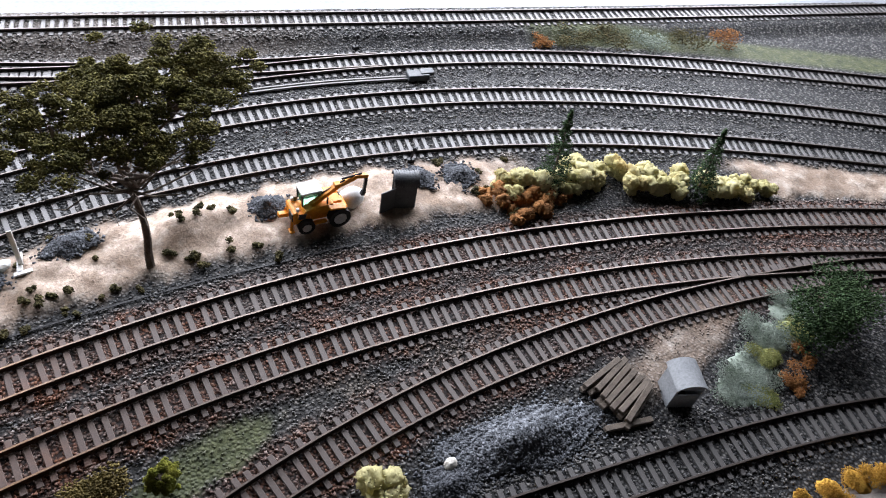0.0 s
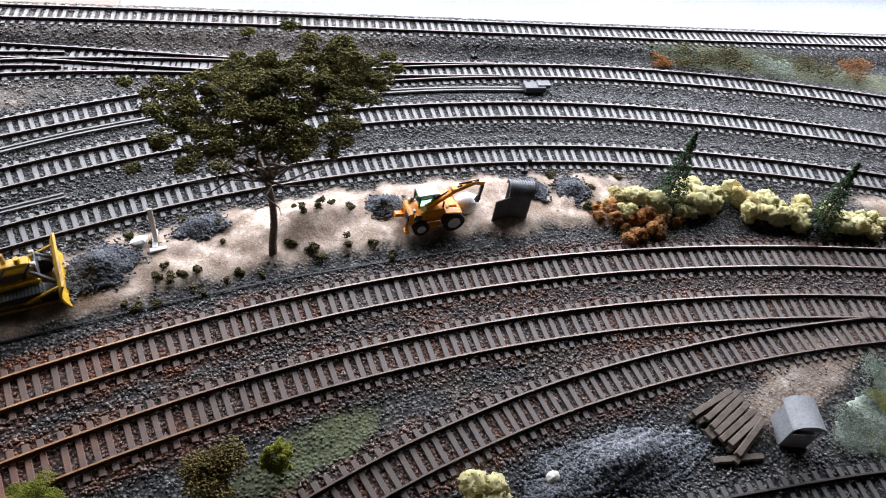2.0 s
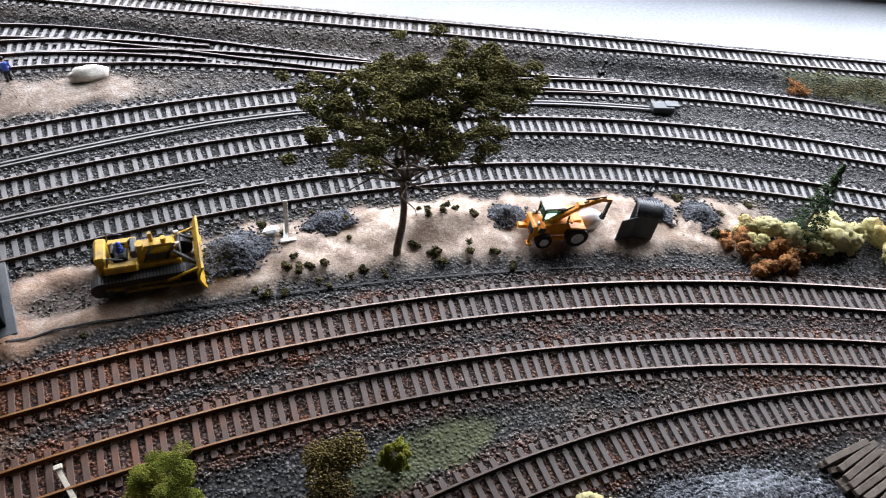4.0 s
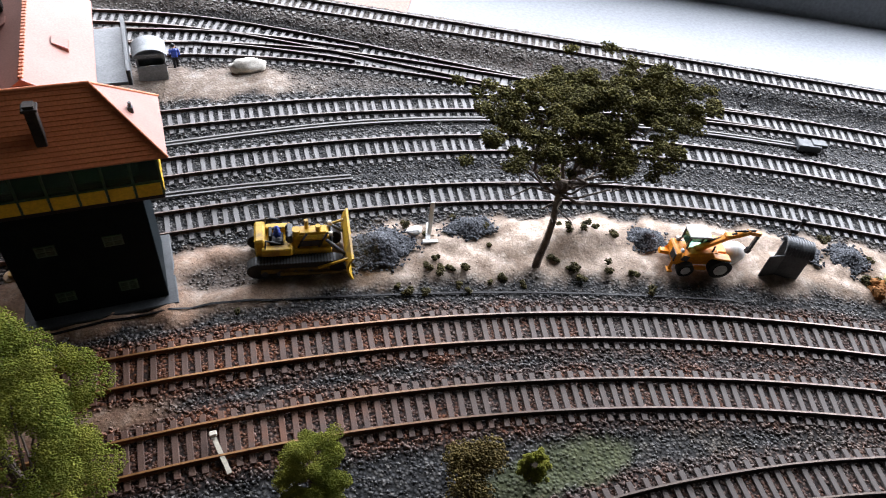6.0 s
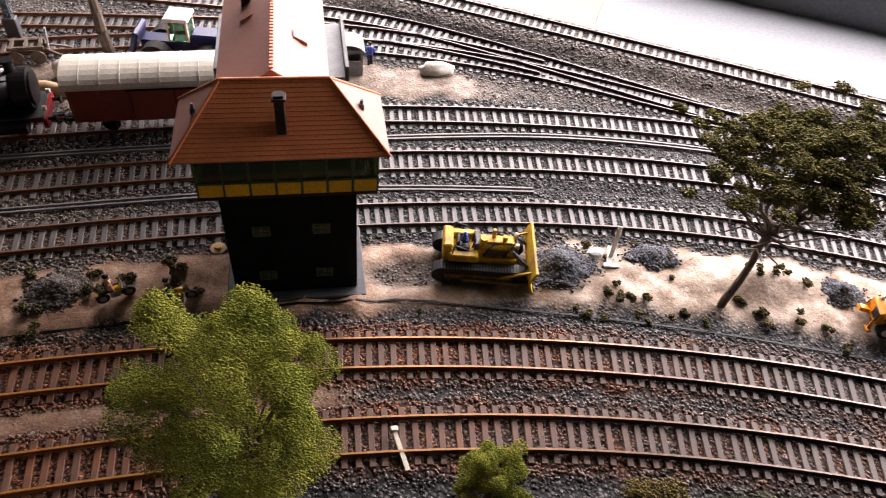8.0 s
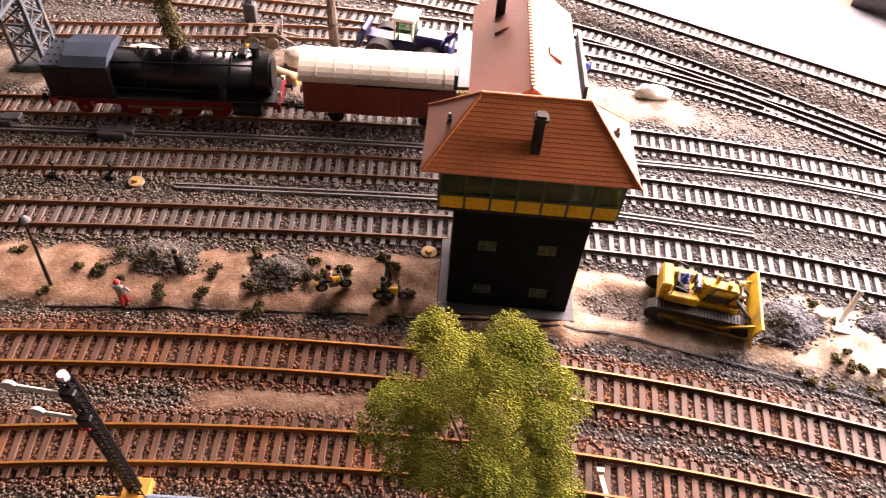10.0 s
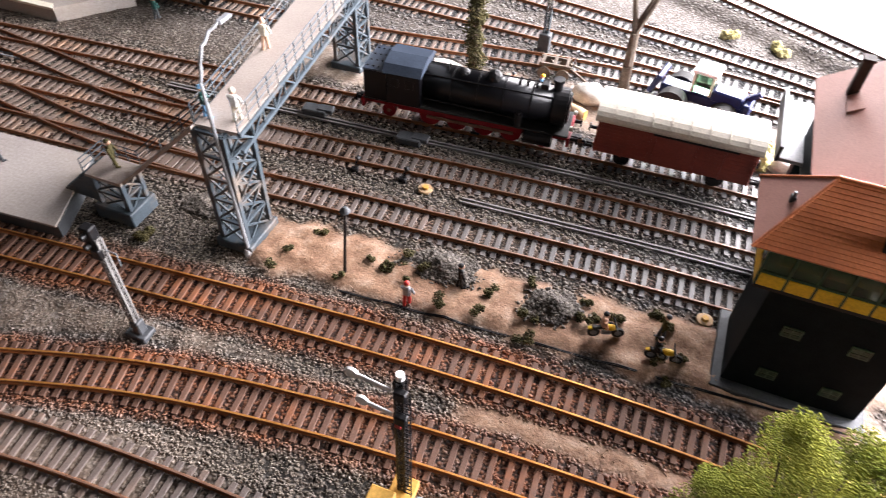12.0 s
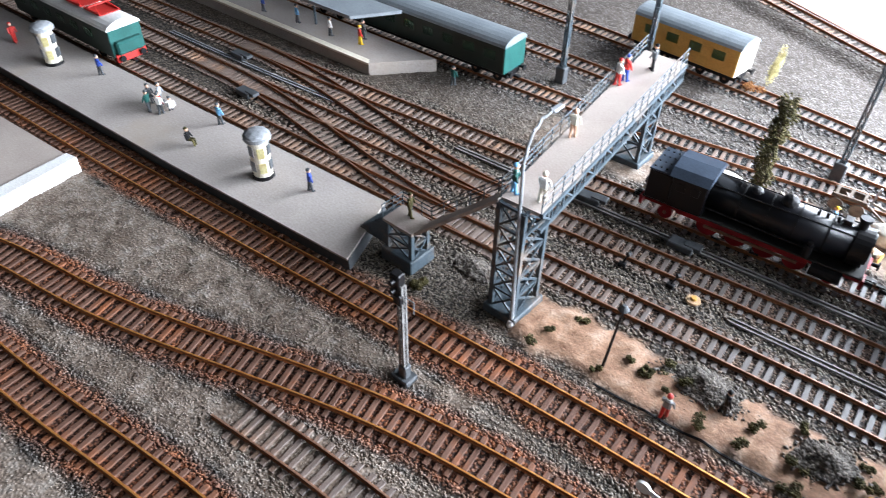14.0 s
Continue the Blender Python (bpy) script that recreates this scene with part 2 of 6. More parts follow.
MOSS = mat("yellow_green_lichen", (0.52, 0.47, 0.2), (0.72, 0.66, 0.38), 0.9, size=1.6, fine=0.16, relief=0.03, island=0.08, spec=0.15, dirt=(0.56, 0.4, 0.15), leafy=0.35)
RUSTY_MOSS = mat("rust_brown_lichen", (0.2, 0.085, 0.03), (0.34, 0.155, 0.05), 0.9, size=1, fine=0.1, relief=0.02, island=0.35, spec=0.2)
FROST = mat("grey_green_flock", (0.15, 0.19, 0.14), (0.3, 0.34, 0.29), 0.9, size=0.8, fine=0.08, relief=0, island=0.4, spec=0.2)
SCRUB = mat("brown_green_scrub", (0.035, 0.035, 0.014), (0.12, 0.1, 0.04), 0.9, size=0.7, fine=0.08, relief=0, island=0.5, spec=0.2)
CHARCOAL = mat("dark_gravel", (0.03, 0.034, 0.042), (0.11, 0.115, 0.128), 0.75, size=0.5, fine=0.1, relief=0, island=0.5)
CHIPPINGS = mat("blue_grey_chippings", (0.06, 0.066, 0.076), (0.2, 0.21, 0.228), 0.75, size=0.5, fine=0.1, relief=0, island=0.55)
BROWN_GRAVEL = mat("grey_brown_gravel", (0.06, 0.05, 0.042), (0.18, 0.152, 0.125), 0.75, size=0.5, fine=0.1, relief=0, island=0.5)
PINK = mat("salmon_painted_board", (0.34, 0.165, 0.13), (0.4, 0.21, 0.165), 0.6, size=9, fine=0.2, relief=0.003, dirt=(0.3, 0.14, 0.11), spec=0.2)
SILL = mat("white_gloss_sill", (0.15, 0.163, 0.18), (0.19, 0.2, 0.215), 0.5, size=12, fine=0.3, relief=0.002)
WALL = mat("room_plaster", (0.05, 0.046, 0.042), (0.075, 0.07, 0.065), 0.9, size=30, fine=0.6, relief=0.02)
CARPET = mat("room_carpet", (0.06, 0.05, 0.04), (0.09, 0.075, 0.06), 0.95, size=20, fine=0.4, relief=0.1)


def glass_mat():
    m, nt, bs = base_mat("tinted_glass")
    bs.inputs["Base Color"].default_value = (0.14, 0.3, 0.19, 1)
    bs.inputs["Roughness"].default_value = 0.05
    bs.inputs["Transmission Weight"].default_value = 0.85
    bs.inputs["IOR"].default_value = 1.3
    return m


GLASS = glass_mat()
DIM_PANE = mat("dim_green_pane", (0.028, 0.055, 0.04), (0.05, 0.085, 0.06), 0.25, size=0.5, relief=0)
DRY_BUSH = mat("olive_brown_foliage", (0.13, 0.1, 0.035), (0.26, 0.2, 0.075), 0.9, size=0.8, fine=0.15, relief=0, island=0.35, spec=0.15, leafy=0.2)
ORANGE_GRASS = mat("orange_yellow_flock", (0.34, 0.17, 0.025), (0.52, 0.3, 0.05), 0.9, size=0.8, fine=0.1, relief=0, island=0.25, spec=0.15)
GRASS = mat("yellow_green_flock", (0.15, 0.17, 0.05), (0.3, 0.3, 0.11), 0.9, size=0.8, fine=0.1, relief=0, island=0.35, spec=0.15)


# ---- builders ----
def part(name, bm, material, parent=None, label="", smooth=False):
    """Links a bmesh, drawn in centimetres, as one mesh object."""
    me = bpy.data.meshes.new(name)
    for v in bm.verts:
        v.co *= U
    bmesh.ops.recalc_face_normals(bm, faces=bm.faces)
    bm.to_mesh(me)
    bm.free()
    for mm in material if isinstance(material, (list, tuple)) else [material]:
        me.materials.append(mm)
    if smooth:
        me.shade_smooth()
    ob = new(name, me)
    if parent is not None:
        ob.parent = parent
    if label:
        ob["label"] = label
    return ob


def thing(name, x, y, z, rz, label, category, group=""):
    ob = new(name)
    ob.empty_display_size = 0.01
    ob.matrix_world = pose(x * U, y * U, z * U, 0, 0, rz)
    return tagged(ob, label, category, group)


def merge(bm, p, m, mi=0):
    """Adds a small piece p, moved by m, to bm."""
    at = {v: bm.verts.new(m @ v.co) for v in p.verts}
    for f in p.faces:
        bm.faces.new([at[v] for v in f.verts]).material_index = mi
    p.free()
    return bm


def box(bm, c, s, bev=0.0, rot=(0, 0, 0), mi=0):
    p = bmesh.new()
    r = bmesh.ops.create_cube(p, size=1.0)
    bmesh.ops.scale(p, vec=s, verts=r["verts"])
    if bev:
        bmesh.ops.bevel(p, geom=p.edges[:], offset=min(bev, 0.3 * min(s)), segments=1, affect="EDGES")
    return merge(bm, p, pose(*c, *rot), mi)


def span(bm, lo, hi, bev=0.0, mi=0):
    return box(bm, [(a + b) / 2 for a, b in zip(lo, hi)], [b - a for a, b in zip(lo, hi)], bev, mi=mi)


def rod(bm, p, q, r0, r1=None, seg=10, mi=0):
    p, q = Vector(p), Vector(q)
    d = q - p
    t = bmesh.new()
    bmesh.ops.create_cone(t, cap_ends=True, segments=seg, radius1=r0, radius2=r0 if r1 is None else r1, depth=d.length)
    return merge(bm, t, Matrix.Translation((p + q) / 2) @ d.to_track_quat("Z", "Y").to_matrix().to_4x4(), mi)


def bar(bm, p, q, w, h, mi=0):
    """A square bar from p to q."""
    p, q = Vector(p), Vector(q)
    d = q - p
    t = bmesh.new()
    r = bmesh.ops.create_cube(t, size=1.0)
    bmesh.ops.scale(t, vec=(w, h, d.length), verts=r["verts"])
    return merge(bm, t, Matrix.Translation((p + q) / 2) @ d.to_track_quat("Z", "Y").to_matrix().to_4x4(), mi)


def ball(bm, c, r, squash=(1, 1, 1), sub=2, rough=0.0, mi=0, seed=0):
    t = bmesh.new()
    bmesh.ops.create_icosphere(t, subdivisions=sub, radius=1.0)
    for v in t.verts:
        k = 1 + rough * noise.noise(v.co * 2.1 + Vector((seed * 3.7, seed, 1.3))) + 0.4 * rough * noise.noise(v.co * 6.3 + Vector((seed, 4.1, 1.3)))
        v.co = Vector((v.co.x * squash[0], v.co.y * squash[1], v.co.z * squash[2])) * r * k
    return merge(bm, t, Matrix.Translation(c), mi)


def slab(bm, pts, thick, mi=0):
    """A polygon in space, thickened downwards."""
    top = [bm.verts.new(p) for p in pts]
    low = [bm.verts.new((p[0], p[1], p[2] - thick)) for p in pts]
    fs = [bm.faces.new(top), bm.faces.new(low[::-1])]
    n = len(pts)
    for i in range(n):
        fs.append(bm.faces.new((top[i], low[i], low[(i + 1) % n], top[(i + 1) % n])))
    for f in fs:
        f.material_index = mi
    return bm


def extrude_xz(bm, pts, y0, y1, mi=0):
    """A profile in x and z, drawn out along y."""
    a = [bm.verts.new((x, y0, z)) for x, z in pts]
    b = [bm.verts.new((x, y1, z)) for x, z in pts]
    fs = [bm.faces.new(a), bm.faces.new(b[::-1])]
    n = len(pts)
    for i in range(n):
        fs.append(bm.faces.new((a[i], b[i], b[(i + 1) % n], a[(i + 1) % n])))
    for f in fs:
        f.material_index = mi
    return bm


def B():
    return bmesh.new()


# stones are three-sided bipyramids, leaves tetrahedra
STONE_V = np.array([(1, 0, 0), (-0.5, 0.87, 0), (-0.5, -0.87, 0), (0, 0, 1), (0, 0, -1)], float)
STONE_F = np.array([(0, 1, 3), (1, 2, 3), (2, 0, 3), (1, 0, 4), (2, 1, 4), (0, 2, 4)])
LEAF_V = np.array([(1, 0, -0.4), (-0.5, 0.87, -0.4), (-0.5, -0.87, -0.4), (0, 0, 1)], float)
LEAF_F = np.array([(0, 1, 3), (1, 2, 3), (2, 0, 3), (0, 2, 1)])


def chips(name, pts, sizes, material, parent=None, flat=0.7, seed=1, attrs=None, label="", leaf=False):
    """One mesh of many small irregular chips at pts (centimetres)."""
    rng = np.random.default_rng(seed)
    n = len(pts)
    vs, fs = (LEAF_V, LEAF_F) if leaf else (STONE_V, STONE_F)
    count = len(vs)
    v = np.repeat(vs[None], n, 0) * rng.uniform(0.65, 1.3, (n, count, 1)) + rng.normal(0, 0.18, (n, count, 3))
    v[:, :, 2] *= flat
    yaw, tip = rng.uniform(0, 6.283, n), rng.normal(0, 0.5, n)
    c, s = np.cos(tip)[:, None], np.sin(tip)[:, None]
    y, z = v[:, :, 1] * c - v[:, :, 2] * s, v[:, :, 1] * s + v[:, :, 2] * c
    v[:, :, 1], v[:, :, 2] = y, z
    c, s = np.cos(yaw)[:, None], np.sin(yaw)[:, None]
    x, y = v[:, :, 0] * c - v[:, :, 1] * s, v[:, :, 0] * s + v[:, :, 1] * c
    v[:, :, 0], v[:, :, 1] = x, y
    v = (v * np.asarray(sizes)[:, None, None] + np.asarray(pts)[:, None, :]) * U
    f = (fs[None] + (np.arange(n) * count)[:, None, None]).reshape(-1, 3)
    me = bpy.data.meshes.new(name)
    me.vertices.add(n * count)
    me.vertices.foreach_set("co", v.astype(np.float32).ravel())
    me.loops.add(len(f) * 3)
    me.loops.foreach_set("vertex_index", f.astype(np.int32).ravel())
    me.polygons.add(len(f))
    me.polygons.foreach_set("loop_start", np.arange(0, len(f) * 3, 3, dtype=np.int32))
    me.update(calc_edges=True)
    for k, a in (attrs or {}).items():
        me.attributes.new(k, "FLOAT", "POINT").data.foreach_set("value", np.repeat(a, count).astype(np.float32))
    me.materials.append(material)
    ob = new(name, me)
    if parent is not None:
        ob.parent = parent
    if label:
        ob["label"] = label
    return ob


# ---- the lines of the tracks ----
LINES = {
    "front": [(-110, -12), (-95, -10.8), (-77.7, -9.5), (-60.1, -8.2), (-42.5, -6.35), (-24.9, -4.5), (-7.3, -3.75), (10.3, -5.2), (27.9, -9.8), (45.5, -18.0), (63.1, -29.7), (78, -43)],
    "second": [(-84, -30), (-72, -24), (-61.4, -18.7), (-54, -17.5), (-46.7, -15.55), (-39.2, -12.95), (-31.9, -10.72), (-25, -9.65), (-17.1, -8.8), (-2.3, -8.4), (12.5, -10.0), (27.3, -14.1), (42.1, -20.8), (56.9, -30.4), (72, -43)],
    "third": [(-8, -18.0), (2, -17.4), (15.6, -17.4), (20.9, -17.9), (26.2, -18.7), (31.4, -20), (36.7, -21.7), (42, -23.7), (47.3, -26.1), (52.6, -28.8), (57.8, -31.9), (70, -41.5)],
    "corner": [(16, -21.9), (20, -23.6), (25.1, -25.9), (30.3, -28.2), (35.6, -30.6), (40.8, -33.2), (46, -36.3), (56, -43)],
    "siding": [(-39.4, -16.05), (-35.5, -15.55), (-31.9, -15.2), (-24, -14.9), (-14, -15.2), (-6, -16.4)],
    "yard": [(-66, -23.6), (-58, -23.2), (-51.8, -22.7), (-45.8, -22.05), (-41.8, -21.4), (-35.8, -20.6), (-28, -20.2), (-16, -20.6), (-4, -21.8)],
    "inner": [(-112, -1.2), (-95, -0.3), (-75.7, 0.65), (-57.4, 1.95), (-39.1, 3.1), (-20.8, 4.6), (-2.5, 5.6), (15.8, 4.5), (34.1, -0.7), (52.4, -11.2), (70.6, -27.3), (82, -40)],
    "middle": [(-112, 3.6), (-90, 4.6), (-70, 5.5), (-52, 6.6), (-36.7, 7.8), (-22.7, 9.3), (-8.8, 10.2), (5.1, 10.25), (19, 8.8), (32.9, 5.0), (46.9, -1.6), (60.8, -11.2), (74.7, -23.5), (88, -38)],
    "main": [(-112, 7.6), (-90, 9), (-70, 10.2), (-50, 11.8), (-31.9, 13.5), (-18.8, 14.7), (-5.8, 15.3), (7.3, 15.0), (20.4, 13.3), (33.4, 9.9), (46.5, 4.5), (59.5, -3.3), (72.6, -13.4), (90, -29)],
    "loop": [(-112, 19.5), (-80, 20.4), (-50, 21.3), (-35.6, 22.2), (-27.9, 23.4), (-20.2, 24.4), (-12.5, 24.9), (-4.8, 24.7), (3, 23.8), (10.7, 21.8), (18.4, 18.6), (26.1, 14.5), (35, 10.0), (44, 5.7)],
    "relief": [(-112, 27.6), (-80, 28.2), (-50, 28.4), (-21.7, 27.9), (-5.9, 27.0), (1, 26.0), (8, 24.2), (16, 20.4)],
    "far": [(-112, 38.5), (-80, 37), (-60, 36.3), (-38, 34.9), (-20, 32.6), (-8, 30.6), (1.3, 28.6), (7.6, 26.0), (14, 22.4), (20.4, 18.4), (26.8, 14.4)],
    "crossover": [(-74, 5.35), (-66, 5.75), (-58, 5.0), (-50, 3.8), (-42, 3.15), (-34, 3.45)],
    "scissors": [(-74, 9.95), (-66, 10.35), (-58, 9.5), (-50, 8.3), (-42, 7.6), (-34, 8.0)],
    "wall": [(-80, 74.8), (-40, 54.4), (-20, 44.6), (0, 34.2), (20, 24.1), (40, 13.6), (60, 3.0), (80, -7.4), (100, -17.8)],
}
BANK = 0.7
STYLE = {"front": 1, "second": 1, "crossover": 0, "scissors": 0, "third": 1, "corner": 0, "siding": 0, "yard": 1}


def sample(pts, step=0.2):
    """Points every step along a smooth line through pts, with the direction there."""
    p = np.array([pts[0], *pts, pts[-1]], float)
    p[0], p[-1] = 2 * p[1] - p[2], 2 * p[-2] - p[-3]
    out = []
    for i in range(1, len(p) - 2):
        t = np.linspace(0, 1, 60, endpoint=False)[:, None]
        a, b, c, d = p[i - 1], p[i], p[i + 1], p[i + 2]
        out.append(0.5 * (2 * b + (c - a) * t + (2 * a - 5 * b + 4 * c - d) * t ** 2 + (3 * b - a - 3 * c + d) * t ** 3))
    q = np.vstack([*out, p[-2:-1]])
    for _ in range(3):
        q[20:-20] = (q[:-40] + q[10:-30] + q[20:-20] + q[30:-10] + q[40:]) / 5
    s = np.r_[0, np.cumsum(np.hypot(*np.diff(q, axis=0).T))]
    u = np.arange(0, s[-1], step)
    xy = np.c_[np.interp(u, s, q[:, 0]), np.interp(u, s, q[:, 1])]
    d = np.gradient(xy, axis=0)
    return xy, d / np.hypot(*d.T)[:, None]


PATHS = {k: sample(v) for k, v in LINES.items()}


def line_y(k, x):
    xy = PATHS[k][0]
    if xy[0, 0] > xy[-1, 0]:
        xy = xy[::-1]
    return np.interp(x, xy[:, 0], xy[:, 1])


def near_track(x, y, names):
    """Distance of points to the nearest of the named tracks."""
    d = np.full(np.shape(x), 99.0)
    for k in names:
        xy, t = PATHS[k]
        if xy[0, 0] > xy[-1, 0]:
            xy, t = xy[::-1], t[::-1]
        yy = np.interp(x, xy[:, 0], xy[:, 1], left=1e3, right=1e3)
        sl = np.interp(x, xy[:, 0], t[:, 0])
        d = np.minimum(d, np.abs(y - yy) * np.abs(sl))
    return d


def soft(v, lo, hi):
    t = np.clip((v - lo) / (hi - lo), 0, 1)
    return t * t * (3 - 2 * t)


def wobble(x, y, scale, seed):
    """Smooth noise from a few sines, about -1 to 1."""
    r = np.random.default_rng(seed)
    w = np.zeros(np.shape(x))
    for k in range(7):
        a, ph, f = r.uniform(0, 6.28), r.uniform(0, 6.28), r.uniform(0.6, 1.9) / scale
        w += np.sin((x * np.cos(a) + y * np.sin(a)) * f * 6.28 + ph)
    return w / 4


def masks(x, y):
    w = wobble(x, y, 5, 3) * 0.45 + wobble(x, y, 1.6, 4) * 0.2
    isl = soft(y - line_y("front", x) + w - 1.0 * soft(x, 0, 8), 2.3, 3.1) * soft(line_y("inner", x) - y + w, 1.9, 2.7) * soft(x + w, -33.5, -31) * soft(-x + w, -45, -41)
    isl *= 1 - 0.8 * soft(-np.hypot((x - 3.5) / 3.5, (y - 0.8) / 1.2), -1.1, -0.6)
    back = soft(y - line_y("main", x) + w, 2.0, 2.8) * soft(line_y("loop", x) - y + w, 1.8, 2.6) * soft(x, -46, -40) * soft(-x + 4 * w, -14, -8)
    strip = 0.9 * soft(-np.abs(y - (line_y("front", x) + line_y("second", x)) / 2 + 0.3 * w), -0.75, -0.3) * soft(x + w, -19, -16) * soft(-x, -1, 3)
    hut = 0.5 * soft(-np.hypot((x - 40) / 6, (y + 25.6) / 1.7) + 0.2 * w, -1.1, -0.7)
    pale = 0.42 * soft(-x, 24, 32) * soft(line_y("front", x) - y, 1.2, 2.2) * soft(y - line_y("second", x), -16, -11) * soft(near_track(x, y, ("front", "second", "yard")) + 0.4 * w, 1.9, 2.6)
    pale = pale + 0.14 * soft(y - line_y("main", x) + w, 1.8, 2.6) * soft(-x, -44, -36) * soft(near_track(x, y, ("loop", "relief", "far")), 1.3, 1.9)
    sand = np.clip(isl + 0.45 * back + strip + hut + pale + 0.8 * soft(y - line_y("front", x) + w, 2.3, 3.1) * soft(line_y("inner", x) - y + w, 1.9, 2.7) * soft(x + w, 56.5, 58.5), 0, 1)
    fr = near_track(x, y, ("front", "second", "third", "yard"))
    rust = soft(-fr + 0.3 * w, -2.3, -1.5) * (0.6 + 0.4 * soft(-x + 4 * w, -20, -2)) * (0.55 + 0.45 * soft(wobble(x, y, 6, 12) + soft(-x, -8, 8), -0.3, 0.5))
    rust = np.maximum(rust, 0.35 * soft(-near_track(x, y, ("inner", "middle", "main")), -1.9, -1.0) * soft(-x + 6 * w, 0, 14))
    brown = 0.85 * soft(-x + 5 * w, 2, 20) * soft(-y + w, -22, -12) + 0.5 * soft(-np.abs(y - (line_y("second", x) + line_y("third", x)) / 2), -1.6, -0.6) * soft(x, 12, 20) * soft(w, -0.2, 0.4)
    brown *= 1 - 0.6 * soft(-x, 26, 34) * soft(line_y("front", x) - y, 1.5, 2.5)
    green = 0.8 * soft(-np.hypot((x - 15.5) / 4.2, (y + 14.6) / 1.25) + 0.3 * w, -1.1, -0.7)
    hill = soft(y - line_y("main", x), 2.4, 3.4) * soft(line_y("main", x) + 7 - y, 0, 1) * soft(x + w, 56, 60)
    green = np.maximum(green, 0.7 * hill)
    clay = soft(-x + 5 * w, -9, 5)
    clay *= 1 - soft(-x, 22, 26) * soft(line_y("front", x) - y, 1, 2)
    clay *= 1 - 0.9 * soft(y - line_y("main", x), 1, 2)
    return sand, rust, np.clip(brown, 0, 1), np.clip(green, 0, 1), clay


def ground_z(x, y):
    d = near_track(x, y, LINES.keys())
    sand, rust, brown, green, clay = masks(x, y)
    z = 0.06 - 0.07 * soft(d, 1.5, 2.4) + 0.03 * wobble(x, y, 2.2, 7)
    z += sand * (0.24 + 0.14 * wobble(x, y, 2.6, 8) + 0.08 * wobble(x, y, 1.0, 9)) * soft(d, 1.7, 2.8)
    z += BANK * soft(-near_track(x, y, ("wall",)), -3.4, -1.7)
    z += 0.9 * np.exp(-((x - 22.5) / 2.6) ** 2 - ((y + 1.6) / 1.1) ** 2) * sand
    return z


# ---- the ground sheet ----
def ground():
    step = 0.42
    xs, ys = np.arange(-114, 98, step), np.arange(-50, 80, step)
    X, Y = np.meshgrid(xs, ys)
    Z = ground_z(X, Y)
    m = masks(X, Y)
    ny, nx = X.shape
    keep = (X - EDGE_O.x) * EDGE_N.x + (Y - EDGE_O.y) * EDGE_N.y < 0.3
    idx = np.arange(nx * ny).reshape(ny, nx)
    q = np.stack([idx[:-1, :-1], idx[:-1, 1:], idx[1:, 1:], idx[1:, :-1]], -1)
    ok = keep[:-1, :-1] & keep[:-1, 1:] & keep[1:, 1:] & keep[1:, :-1]
    q = q[ok]
    used = np.unique(q)
    remap = np.zeros(nx * ny, int)
    remap[used] = np.arange(len(used))
    q = remap[q]
    co = np.stack([X.ravel(), Y.ravel(), Z.ravel()], -1)[used] * U
    me = bpy.data.meshes.new("ground")
    me.vertices.add(len(co))
    me.vertices.foreach_set("co", co.astype(np.float32).ravel())
    me.loops.add(len(q) * 4)
    me.loops.foreach_set("vertex_index", q.astype(np.int32).ravel())
    me.polygons.add(len(q))
    me.polygons.foreach_set("loop_start", np.arange(0, len(q) * 4, 4, dtype=np.int32))
    me.update(calc_edges=True)
    me.shade_smooth()
    for k, a in zip(("sand", "rust", "brown", "green", "clay"), m):
        me.attributes.new(k, "FLOAT", "POINT").data.foreach_set("value", a.ravel()[used].astype(np.float32))
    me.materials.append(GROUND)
    tagged(new("ground", me), "layout ground of grey ballast, pale sand and rust stains", "ground", kind="structure")


ground()


